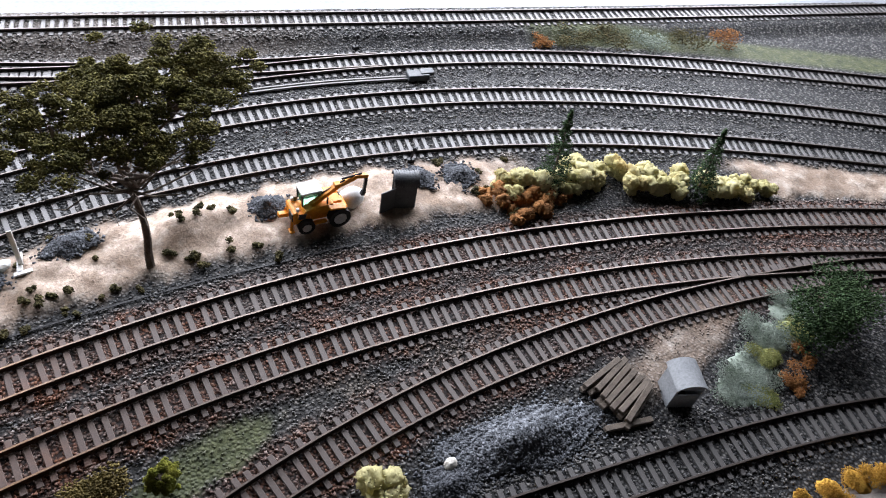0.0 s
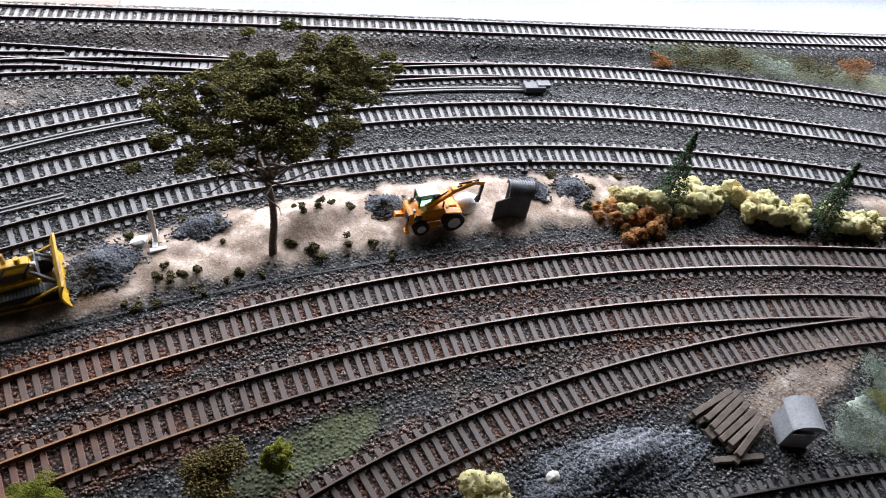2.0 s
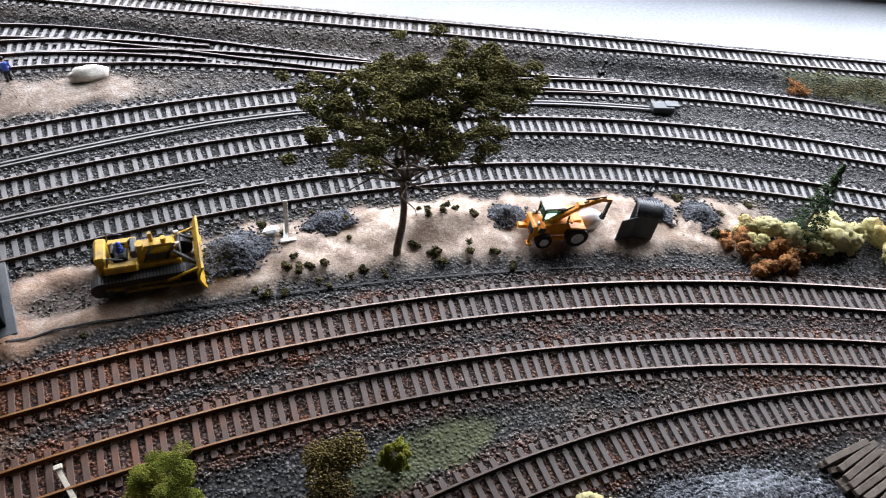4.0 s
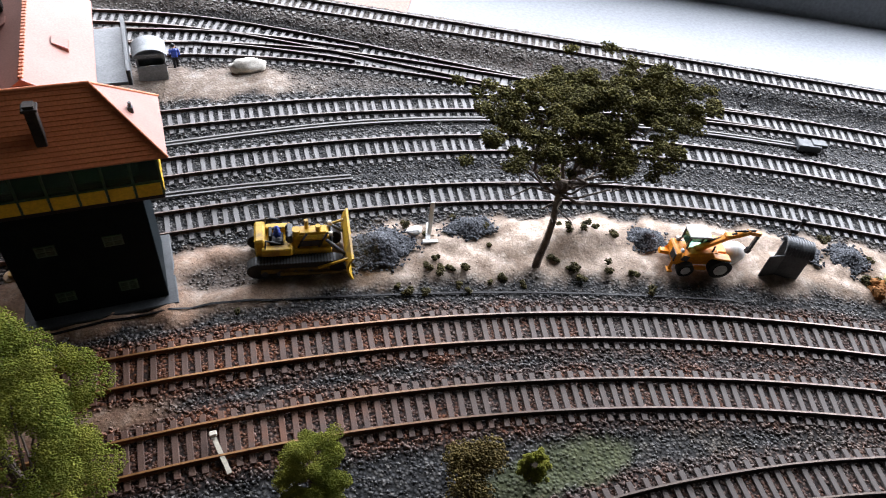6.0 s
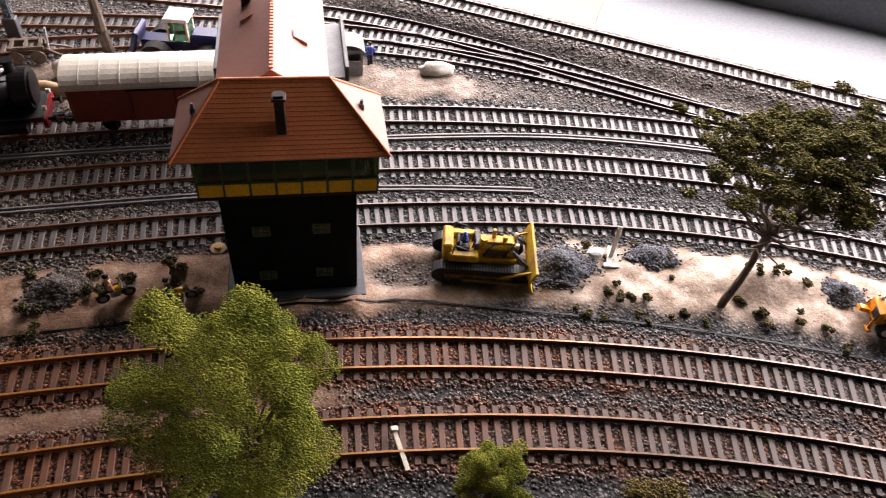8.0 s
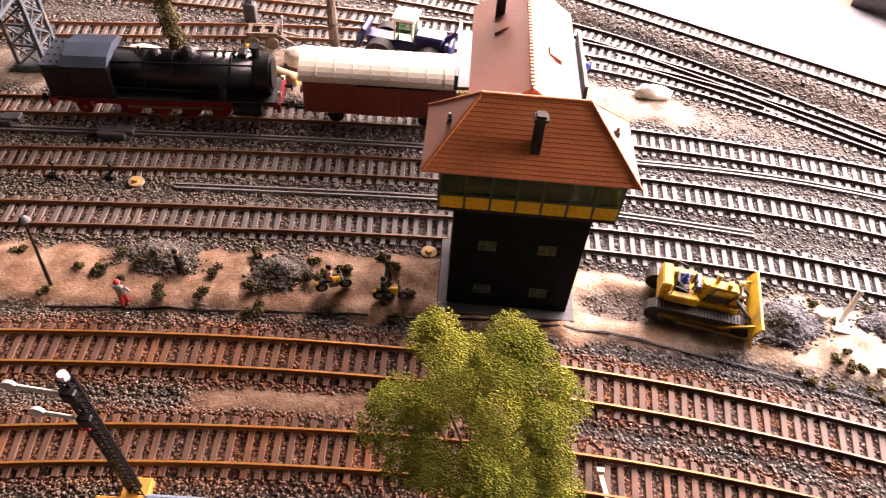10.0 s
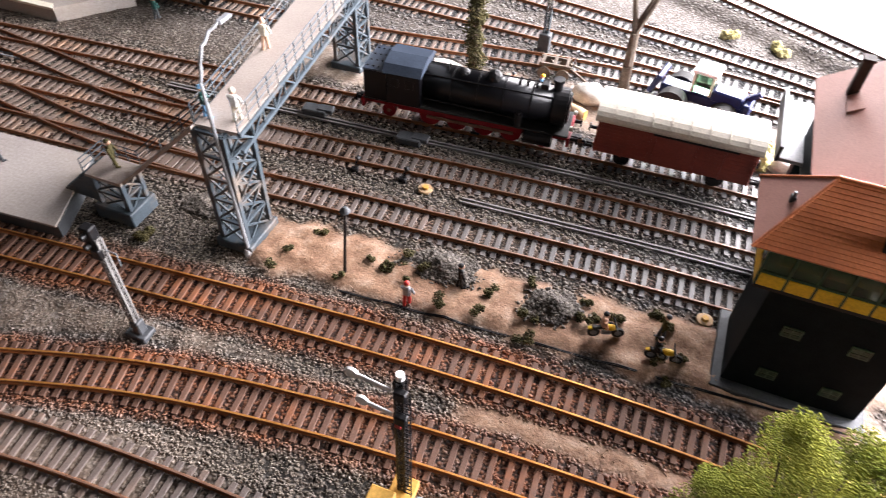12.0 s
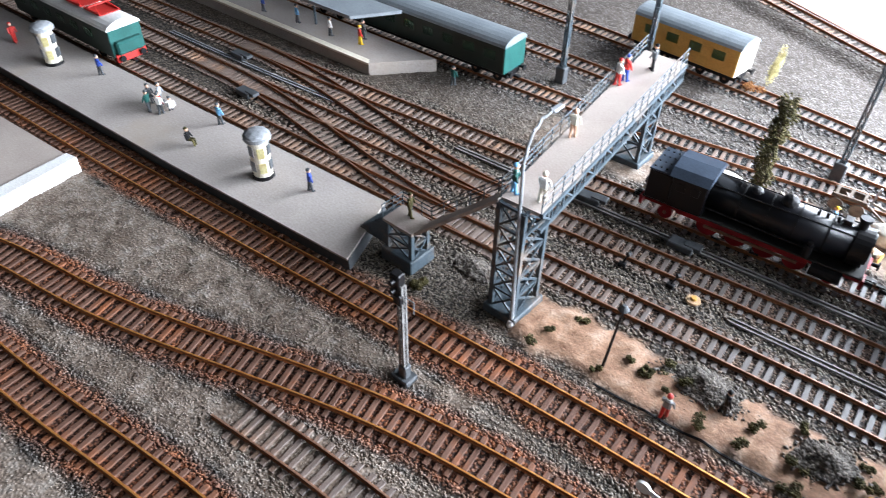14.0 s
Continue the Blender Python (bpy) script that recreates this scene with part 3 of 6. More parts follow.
# ---- the room and the window ----
def room():
    def wall_piece(name, lo, hi, material, label, cat):
        bm = span(B(), lo, hi)
        ob = part(name, bm, material)
        ob.matrix_world = Matrix.Translation(edge(0, 0, 0)) @ pose(0, 0, 0, 0, 0, EDGE_YAW)
        return tagged(ob, label, cat, kind="structure")

    # along the edge (x), away from the layout (y)
    wall_piece("ledge", (-120, 0.2, -3), (24, 15, 0.35), PINK, "salmon painted board along the back of the layout", "ledge")
    wall_piece("window_sill", (24.03, 0.2, -3), (190, 30, 0.3), SILL, "white glossy window sill behind the layout", "sill")
    wall_piece("reveal", (22.0, 15.2, -3), (24.0, 30, 4), WALL, "pale plaster window reveal", "wall")
    wall_piece("trim", (24.05, 12, 0.3), (190, 30.2, 4.5), SILL, "white lower rail of the window frame", "window frame")
    wall_piece("wall_window_low", (-210, 30.3, -95), (210, 36, -3), WALL, "plain plaster wall under the window", "wall")
    wall_piece("wall_window_left", (-210, 30.3, -3), (-42, 36, 160), WALL, "plain plaster wall beside the window", "wall")
    wall_piece("wall_window_right", (150, 30.3, -3), (210, 36, 160), WALL, "plain plaster wall beside the window", "wall")
    wall_piece("wall_window_top", (-42, 30.3, 120), (150, 36, 160), WALL, "plain plaster wall above the window", "wall")
    wall_piece("shelf", (-120, 15.1, -3), (21.9, 30.2, 0.1), SILL, "white shelf behind the salmon board", "shelf")
    wall_piece("wall_back", (-210, -200, -95), (210, -194, 160), WALL, "plain plaster room wall", "wall")
    wall_piece("wall_left", (-216, -200, -95), (-210, 36, 160), WALL, "plain plaster room wall", "wall")
    wall_piece("wall_right", (210, -200, -95), (216, 36, 160), WALL, "plain plaster room wall", "wall")
    wall_piece("floor", (-216, -200, -100), (216, 36, -95), CARPET, "brown room floor under the layout", "floor")
    wall_piece("ceiling", (-216, -200, 160), (216, 36, 165), WALL, "dim plaster room ceiling", "ceiling")


room()


# ---- tracks ----
def sleeper_mesh(name, material):
    bm = B()
    box(bm, (0, 0, 0.08), (0.29, 2.9, 0.18), 0.02)
    for s in (-0.825, 0.825):
        box(bm, (0, s - 0.13, 0.165), (0.17, 0.12, 0.05))
        box(bm, (0, s + 0.13, 0.165), (0.17, 0.12, 0.05))
    me = bpy.data.meshes.new(name)
    for v in bm.verts:
        v.co *= U
    bm.to_mesh(me)
    bm.free()
    me.materials.append(material)
    return me


def rail(xy, d, off, materials, parent):
    """A rail with foot, web and head along a line."""
    n = np.c_[-d[:, 1], d[:, 0]]
    prof = [(-0.12, 0.15), (-0.12, 0.18), (-0.04, 0.195), (-0.04, 0.3), (-0.06, 0.31), (-0.06, 0.36), (-0.045, 0.375), (0.045, 0.375), (0.06, 0.36), (0.06, 0.31), (0.04, 0.3), (0.04, 0.195), (0.12, 0.18), (0.12, 0.15)]
    k = len(prof)
    v = np.array([[(*(p + nn * (off + a)), z) for a, z in prof] for p, nn in zip(xy, n)]).reshape(-1, 3) * U
    f, mi = [], []
    for i in range(len(xy) - 1):
        for j in range(k - 1):
            f.append((i * k + j, i * k + j + 1, (i + 1) * k + j + 1, (i + 1) * k + j))
            mi.append(1 if j == 6 else 0)
    e = (len(xy) - 1) * k
    f += [tuple(range(k)), tuple(range(e + k - 1, e - 1, -1))]
    mi += [0, 0]
    me = bpy.data.meshes.new("rail")
    me.from_pydata(v.tolist(), [], f)
    me.polygons.foreach_set("material_index", mi)
    for m in materials:
        me.materials.append(m)
    ob = new("rail", me)
    ob.parent = parent
    return ob


def build_tracks():
    meshes = {1: sleeper_mesh("sleeper_rusty", SLEEPER_RUST), 0: sleeper_mesh("sleeper_dark", SLEEPER_DARK)}
    for k in LINES:
        rusty = STYLE.get(k, 0)
        xy, d = PATHS[k]
        if xy[0, 0] > xy[-1, 0]:
            xy, d = xy[::-1], -d[::-1]
        ob = thing("railway_track", 0, 0, BANK if k == "wall" else 0, 0, "model railway track with rusty orange rails and brown sleepers" if rusty else "model railway track with dark rails and grey-brown sleepers", "railway track", "tracks of the layout")
        ob["kind"] = "structure"
        lo = 4
        rails_xy, rails_d = xy[::4], d[::4]
        mats = (RAIL_RUST, RAIL_TOP_RUST) if rusty else (RAIL_DARK, RAIL_TOP)
        for off in (-0.86, 0.86):
            rail(rails_xy, rails_d, off, mats, ob)
        at, count = 0.0, 0
        rng = random.Random(len(k) * 7)
        for i in range(lo, len(xy) - lo):
            at += 0.2
            if at >= 0.65:
                at -= 0.65
                count += 1
                s = new("sleeper", meshes[rusty])
                s.parent = ob
                s.matrix_basis = pose(xy[i, 0] * U, xy[i, 1] * U, rng.uniform(-0.02, 0.005) * U, 0, 0, math.degrees(math.atan2(d[i, 1], d[i, 0])) + rng.uniform(-1.2, 1.2))


build_tracks()


# ---- ballast ----
def ballast():
    rng = np.random.default_rng(5)
    n = 350000
    x, y = rng.uniform(-66, 66, n), rng.uniform(-34, 34, n)
    sand, rust, brown, green, clay = masks(x, y)
    d = near_track(x, y, LINES.keys())
    far = np.hypot((x - np.clip(x, -20, 12)) / 1.6, y + 8)
    p = np.clip(1.3 - far / 55, 0.45, 1) * (1 - 0.86 * soft(sand, 0.25, 0.7)) * (1 - 0.97 * green) * np.where(d < 1.5, 1, np.where(d < 2.3, 0.95, 0.55))
    in_e = (x - EDGE_O.x) * EDGE_N.x + (y - EDGE_O.y) * EDGE_N.y < -0.3
    ok = (rng.uniform(0, 1, n) < p) & in_e
    k = 60000
    ex, ey = rng.uniform(-64, -14, k), rng.uniform(-24, 1, k)
    open_ground = (masks(ex, ey)[0] < 0.5) & (near_track(ex, ey, LINES.keys()) > 1.5)
    x, y = np.r_[x, ex[open_ground]], np.r_[y, ey[open_ground]]
    d, ok = np.r_[d, near_track(ex, ey, LINES.keys())[open_ground]], np.r_[ok, np.ones(open_ground.sum(), bool)]
    x, y, d = x[ok], y[ok], d[ok]
    m = masks(x, y)
    size = rng.uniform(0.06, 0.14, len(x)) * np.where(d < 2.3, 1, 0.75) * (1 - 0.45 * soft(m[0], 0.3, 0.7)) * np.where((x < -22) & (y < -2), 0.8, 1)
    z = ground_z(x, y) + size * 0.25 - np.where(d < 1.45, 0.05, 0)
    chips_ob = chips("ballast", np.c_[x, y, z], size, STONE, None, 0.7, 6, dict(zip(("sand", "rust", "brown", "green", "clay"), m)))
    tagged(chips_ob, "loose grey and rust-stained model ballast stones", "ballast", kind="stuff")


ballast()


# ---- signal box ----
def signal_box():
    t = thing("signal_box", 0, 0, 0, 0, "dark green signal box with yellow panels and a terracotta hipped roof", "signal box")
    part("plinth", span(B(), (-6.65, -0.6, 0.0), (0.45, 4.5, 0.35), 0.05), DARK_GREY, t, "dark grey plinth")
    part("body", span(B(), (-6.17, 0, 0.3), (0, 4.0, 7.05), 0.03), DARK_WALL, t)
    for x, z in ((-4.5, 4.85), (-1.7, 4.85), (-4.45, 1.7), (-1.65, 1.7)):
        w = part("window", span(B(), (x - 0.42, -0.05, z - 0.33), (x + 0.42, 0.02, z + 0.33)), GREEN_FRAME, t, "small green framed window")
        for i in (-1, 1):
            for j in (-1, 1):
                part("pane", box(B(), (x + i * 0.19, -0.055, z + j * 0.14), (0.3, 0.03, 0.2)), DIM_PANE, w)
    part("cabin_floor", span(B(), (-6.95, -0.15, 7.05), (0.95, 4.0, 7.27), 0.02), BLACK, t)
    xs = np.linspace(-6.93, 0.93, 8)
    for i in range(7):
        part("panel", span(B(), (xs[i] + 0.06, -0.2, 7.29), (xs[i + 1] - 0.06, -0.05, 7.98), 0.015), YELLOW_PANEL, t, "yellow panel")
        part("pane", span(B(), (xs[i] + 0.05, -0.12, 8.1), (xs[i + 1] - 0.05, -0.08, 9.45)), GLASS, t, "tinted window pane")
    bm = B()
    for x in xs:
        span(bm, (x - 0.05, -0.17, 7.27), (x + 0.05, -0.05, 9.5))
    span(bm, (-6.93, -0.16, 7.98), (0.93, -0.06, 8.08))
    part("front_frame", bm, GREEN_FRAME, t)
    ys = np.linspace(-0.1, 3.95, 5)
    for x, nm in ((-6.93, "left"), (0.93, "right")):
        bm = B()
        for y in ys:
            span(bm, (x - 0.05, y - 0.05, 7.27), (x + 0.05, y + 0.05, 9.5))
        span(bm, (x - 0.04, -0.05, 7.98), (x + 0.04, 3.95, 8.08))
        part("side_frame", bm, YELLOW_PANEL, t, "yellow window frame")
        for i in range(4):
            part("panel", span(B(), (x - 0.055, ys[i] + 0.06, 7.29), (x + 0.055, ys[i + 1] - 0.06, 7.97)), YELLOW_PANEL, t, "yellow panel")
            part("pane", span(B(), (x - 0.02, ys[i] + 0.06, 8.1), (x + 0.02, ys[i + 1] - 0.06, 9.45)), GLASS, t, "tinted window pane")
    part("rear_wall", span(B(), (-6.9, 3.8, 7.28), (0.9, 3.98, 9.49)), DARK_WALL, t)
    part("lever_desk", span(B(), (-6, 1.3, 7.28), (0, 2.2, 8.2), 0.05), GREY_PLASTIC, t)
    # hipped roof: an underlay, then courses of tiles laid over one another
    x0, x1, y0, y1, ze, xa, xb, ym, zr = -7.75, 1.42, -0.5, 4.1, 9.5, -5.5, -1.0, 1.8, 12.0
    under = B()
    v = [under.verts.new(p) for p in ((x0, y0, ze), (x1, y0, ze), (x1, y1, ze), (x0, y1, ze), (xa, ym, zr - 0.05), (xb, ym, zr - 0.05))]
    for f in ((0, 1, 5, 4), (1, 2, 5), (2, 3, 4, 5), (3, 0, 4), (3, 2, 1, 0)):
        under.faces.new([v[i] for i in f])
    roof = part("roof", under, ROOF_PLAIN, t, "terracotta tiled hipped roof")
    n = 17
    for side in range(2):
        ya = y0 if side == 0 else y1
        for i in range(n):
            f0, f1 = i / n, min(1, (i + 1.15) / n)
            bm = B()
            P = lambda f, end, up: ((x0 + (xa - x0) * f) if end == 0 else (x1 + (xb - x1) * f), ya + (ym - ya) * f, ze + (zr - ze) * f + up)
            q = [P(f0, 0, 0.07), P(f0, 1, 0.07), P(f1, 1, 0.025), P(f1, 0, 0.025)]
            slab(bm, q, 0.05)
            part("tile_course", bm, ROOF_TILE, roof)
    for xe, xr in ((x0, xa), (x1, xb)):
        bm = B()
        slab(bm, [(xe, y0, ze + 0.05), (xe, y1, ze + 0.05), (xr, ym, zr + 0.04)], 0.04)
        part("hip_end", bm, ROOF_PLAIN, roof, "plain salmon hip end")
        k = 0.45
        c = (xe + (xr - xe) * k, ym - 0.3, ze + (zr - ze) * k + 0.12)
        part("roof_vent", rod(box(B(), c, (0.22, 0.3, 0.3), 0.03), c, (c[0], c[1], c[2] + 0.35), 0.07), DARK_GREY, roof)
    ridge = rod(B(), (xa, ym, zr + 0.02), (xb, ym, zr + 0.02), 0.09)
    for c in ((x0, y0), (x0, y1)):
        rod(ridge, (c[0], c[1], ze + 0.03), (xa, ym, zr + 0.03), 0.07)
    for c in ((x1, y0), (x1, y1)):
        rod(ridge, (c[0], c[1], ze + 0.03), (xb, ym, zr + 0.03), 0.07)
    part("ridge_tiles", ridge, ROOF_TILE, roof)
    ch = part("chimney", span(B(), (-3.32, 0.2, 10.0), (-2.9, 0.62, 12.0), 0.03), CHIMNEY, t, "dark sooty chimney")
    part("chimney_cap", span(span(B(), (-3.4, 0.12, 12.0), (-2.82, 0.7, 12.12), 0.02), (-3.3, 0.2, 12.12), (-2.92, 0.6, 12.25)), CHIMNEY, ch)
    # the wing that crosses the tracks behind
    part("wing_wall", span(B(), (-5.4, 4.0, 7.3), (-1.6, 11.0, 10.45)), DARK_WALL, t)
    part("wing_pier", span(B(), (-5.0, 7.15, 0.0), (-2.0, 8.45, 7.3), 0.04), DARK_WALL, t)
    part("wing_beam", span(span(B(), (-5.3, 3.9, 6.9), (-4.9, 13.0, 7.3)), (-2.1, 3.9, 6.9), (-1.7, 13.0, 7.3)), DARK_GREY, t)
    part("rear_pier", span(B(), (-5.0, 12.0, 0.0), (-2.0, 12.9, 7.3), 0.04), DARK_WALL, t)
    bm = B()
    slab(bm, [(-6.0, 2.2, 10.5), (-3.4, 2.2, 12.2), (-3.4, 11.6, 12.2), (-6.0, 11.6, 10.5)], 0.12)
    slab(bm, [(-0.95, 2.2, 10.5), (-0.95, 11.6, 10.5), (-3.4, 11.6, 12.2), (-3.4, 2.2, 12.2)], 0.12)
    wing = part("wing_roof", bm, ROOF_PLAIN, t, "plain salmon gabled roof")
    bm = B()
    for i in range(34):
        box(bm, (-3.4, 2.4 + i * 0.27, 12.22), (0.2, 0.2, 0.08), 0.03)
    part("ridge_tiles", bm, ROOF_TILE, wing)
    for s, y in ((-1, 8.2), (1, 6.2)):
        bm = B()
        cx, cz = -3.4 + s * 1.05, 11.42
        slab(bm, [(cx - 0.1 * s, y - 0.35, cz + 0.22), (cx + 0.5 * s, y - 0.45, cz - 0.1), (cx + 0.5 * s, y + 0.45, cz - 0.1), (cx - 0.1 * s, y + 0.35, cz + 0.22)], 0.35)
        part("dormer", bm, ROOF_PLAIN, wing, "eyebrow dormer")
    for y in (2.3, 11.4):
        part("gable_end", extrude_xz(B(), [(-5.75, 10.6), (-3.4, 12.1), (-1.1, 10.6)], y, y + 0.1), ROOF_PLAIN, wing)
    deck = part("walkway", span(B(), (-6.5, 8.6, 7.35), (0.05, 14.2, 7.55), 0.02), GREY_PLASTIC, t, "grey walkway deck")
    for x in (-6.6, 0.15):
        part("walkway_parapet", span(B(), (x - 0.1, 8.6, 7.3), (x + 0.1, 14.2, 8.2), 0.02), DARK_GREY, deck)
    part("wing_chimney", span(span(B(), (-4.95, 9.3, 11.0), (-4.5, 9.75, 13.0), 0.03), (-5.0, 9.25, 13.0), (-4.45, 9.8, 13.12)), CHIMNEY, t)
    return t


signal_box()


# ---- footbridge ----
def lattice(bm, x0, x1, y0, y1, z0, z1, n, w=0.16):
    """A square lattice tower."""
    cs = [(x0, y0), (x1, y0), (x1, y1), (x0, y1)]
    for c in cs:
        bar(bm, (*c, z0), (*c, z1), w * 1.6, w * 1.6)
    for i in range(4):
        a, b = cs[i], cs[(i + 1) % 4]
        for k in range(n):
            za, zb = z0 + (z1 - z0) * k / n, z0 + (z1 - z0) * (k + 1) / n
            bar(bm, (*a, za), (*b, zb), w * 0.7, w * 0.7)
            bar(bm, (*b, za), (*a, zb), w * 0.7, w * 0.7)
            bar(bm, (*a, zb), (*b, zb), w * 0.9, w * 0.9)


def railing(bm, p, q, h=1.1, n=10, r=0.035):
    p, q = Vector(p), Vector(q)
    for i in range(n + 1):
        a = p.lerp(q, i / n)
        rod(bm, a, a + Vector((0, 0, h)), r, seg=5)
    for k in (0.35, 0.7, 1.0):
        up = Vector((0, 0, h * k))
        rod(bm, p + up, q + up, r, seg=5)


def footbridge():
    t = thing("footbridge", 0, 0, 0, 0, "blue-grey steel lattice footbridge with a brown-grey deck", "footbridge")
    zt = 8.2
    a, b, c, d = (-33.6, -1.3), (-31.2, -1.1), (-33.3, 19.0), (-36.4, 19.0)
    deck = slab(B(), [(*a, zt), (*b, zt), (*c, zt), (*d, zt)], 0.2)
    part("deck", deck, DECK, t, "brown-grey deck")
    for p, q, nm in ((a, d, "left"), (b, c, "right")):
        bm = B()
        P, Q = Vector((*p, 0)), Vector((*q, 0))
        n = 16
        for i in range(n):
            u, v = P.lerp(Q, i / n), P.lerp(Q, (i + 1) / n)
            z0, z1 = zt - 1.15, zt - 0.15
            lo, hi = (z0, z1) if i % 2 else (z1, z0)
            bar(bm, (u.x, u.y, lo), (v.x, v.y, hi), 0.1, 0.1)
            bar(bm, (v.x, v.y, z0), (v.x, v.y, z1), 0.08, 0.08)
        bar(bm, (*p, zt - 1.15), (*q, zt - 1.15), 0.2, 0.2)
        bar(bm, (*p, zt - 0.15), (*q, zt - 0.15), 0.22, 0.24)
        part("truss", bm, STEEL_BLUE, t)
        bm = B()
        railing(bm, (*p, zt), (*q, zt), 1.15, 18)
        part("railing", bm, STEEL_BLUE, t)
    for x0, x1, y0, y1 in ((-33.5, -31.9, -1.5, 0.7), (-36.2, -34.4, 17.2, 19.0)):
        bm = B()
        lattice(bm, x0, x1, y0, y1, 0.5, zt - 0.2, 5)
        part("lattice_tower", bm, STEEL_BLUE, t)
        part("tower_base", span(B(), (x0 - 0.35, y0 - 0.35, 0), (x1 + 0.35, y1 + 0.35, 0.6), 0.06), STEEL_BLUE, t)
    # the ramp down to the platform and its landing
    bm = slab(B(), [(-41.4, -2.4, 3.2), (-39.0, -2.4, 3.2), (-39.0, -0.6, 3.2), (-41.4, -0.6, 3.2)], 0.2)
    slab(bm, [(-39.0, -2.2, 3.2), (-33.6, -1.6, zt), (-33.6, -0.2, zt), (-39.0, -0.6, 3.2)], 0.25)
    part("ramp", bm, DECK, t, "brown-grey ramp")
    bm = B()
    lattice(bm, -41.2, -39.2, -2.2, -0.8, 0.8, 3.0, 2)
    part("landing_frame", bm, STEEL_BLUE, t)
    part("landing_base", span(B(), (-41.5, -2.6, 0), (-38.9, -0.4, 1.0), 0.06), STEEL_BLUE, t)
    bm = B()
    railing(bm, (-39.0, -0.6, 3.2), (-33.6, -0.2, zt), 1.0, 6)
    railing(bm, (-41.4, -0.6, 3.2), (-39.0, -0.6, 3.2), 1.0, 3)
    railing(bm, (-41.4, -2.4, 3.2), (-41.4, -0.6, 3.2), 1.0, 2)
    part("railing", bm, STEEL_BLUE, t)
    for i in range(8):
        part("step", span(B(), (-43.6 + i * 0.28, -2.3, 1.1), (-43.3 + i * 0.28, -0.7, 1.35 + i * 0.25)), STEEL_BLUE, t)


footbridge()


# ---- platforms ----
def platforms():
    t = thing("platform", 0, 0, 0, 0, "grey-brown concrete station platform with a dark edge", "platform")
    slabp = [(-42.0, -5.0, 1.2), (-44.3, 0.7, 1.2), (-67.7, -0.9, 1.2), (-112, -3.6, 1.2), (-112, -9.4, 1.2), (-82.4, -8.1, 1.2), (-58.8, -6.5, 1.2)]
    part("surface", slab(B(), slabp, 0.15), CONCRETE, t)
    low = [(x * 1.0, y * 0.97, 1.05) for x, y, z in slabp]
    part("base", slab(B(), low, 1.1), DARK_GREY, t)
    t = thing("platform", 0, 0, 0, 0, "pinkish-grey platform end with a white kerb", "platform")
    pl = [(-64.4, -10.8, 1.2), (-74.2, -11.7, 1.2), (-112, -15, 1.2), (-112, -25, 1.2), (-63.4, -17.5, 1.2)]
    part("surface", slab(B(), pl, 1.2), DECK, t)
    part("kerb", slab(B(), [(-64.3, -10.6, 1.3), (-65.3, -10.8, 1.3), (-64.5, -17.5, 1.3), (-63.2, -17.6, 1.3)], 1.28), WHITE, t, "white kerb")
    t = thing("platform", 0, 0, 0, 0, "grey island platform with a light edge", "platform")
    pl = [(-59.4, 13.9, 1.2), (-55.5, 18.6, 1.2), (-112, 16.8, 1.2), (-112, 11.6, 1.2), (-81, 13.1, 1.2)]
    part("surface", slab(B(), pl, 1.2), CONCRETE, t)
    part("edge_kerb", slab(B(), [(-59.3, 13.8, 1.26), (-81, 13.0, 1.26), (-112, 11.5, 1.26), (-112, 12.2, 1.26), (-81, 13.6, 1.26), (-59.8, 14.4, 1.26)], 0.2), CREAM, t, "pale kerb")
    t = thing("platform_canopy", 0, 0, 0, 0, "platform canopy with a grey roof on slim posts", "canopy")
    part("roof", slab(B(), [(-62, 14.4, 4.6), (-59.5, 18.4, 4.6), (-112, 17, 4.6), (-112, 13, 4.6)], 0.3), SILVER, t)
    for i in range(4):
        part("post", rod(B(), (-69 - i * 9, 16.2 - i * 0.2, 1.2), (-69 - i * 9, 16.2 - i * 0.2, 4.4), 0.12), STEEL_BLUE, t)


platforms()


# ---- rolling stock ----
def on_line(k, x):
    """A place on a track and its direction there."""
    xy, d = PATHS[k]
    i = int(np.argmin(np.abs(xy[:, 0] - x)))
    return xy[i, 0], xy[i, 1], math.degrees(math.atan2(d[i, 1], d[i, 0]))


def wheelset(t, x, r, material, spokes=0):
    for s in (-0.8, 0.8):
        w = part("wheel", rod(B(), (x, s - 0.1, r + 0.36), (x, s + 0.1, r + 0.36), r, seg=20), material, t)
        part("hub", rod(B(), (x, s - 0.15, r + 0.36), (x, s + 0.15, r + 0.36), r * 0.28, seg=10), RAIL_TOP, w)


def buffers(t, x, s, z=1.55):
    for y in (-1.0, 1.0):
        part("buffer", rod(rod(B(), (x, y, z), (x + s * 0.5, y, z), 0.12), (x + s * 0.45, y, z), (x + s * 0.55, y, z), 0.28), BLACK, t)
    part("coupling", box(B(), (x + s * 0.4, 0, z - 0.45), (0.7, 0.3, 0.15)), BLACK, t)


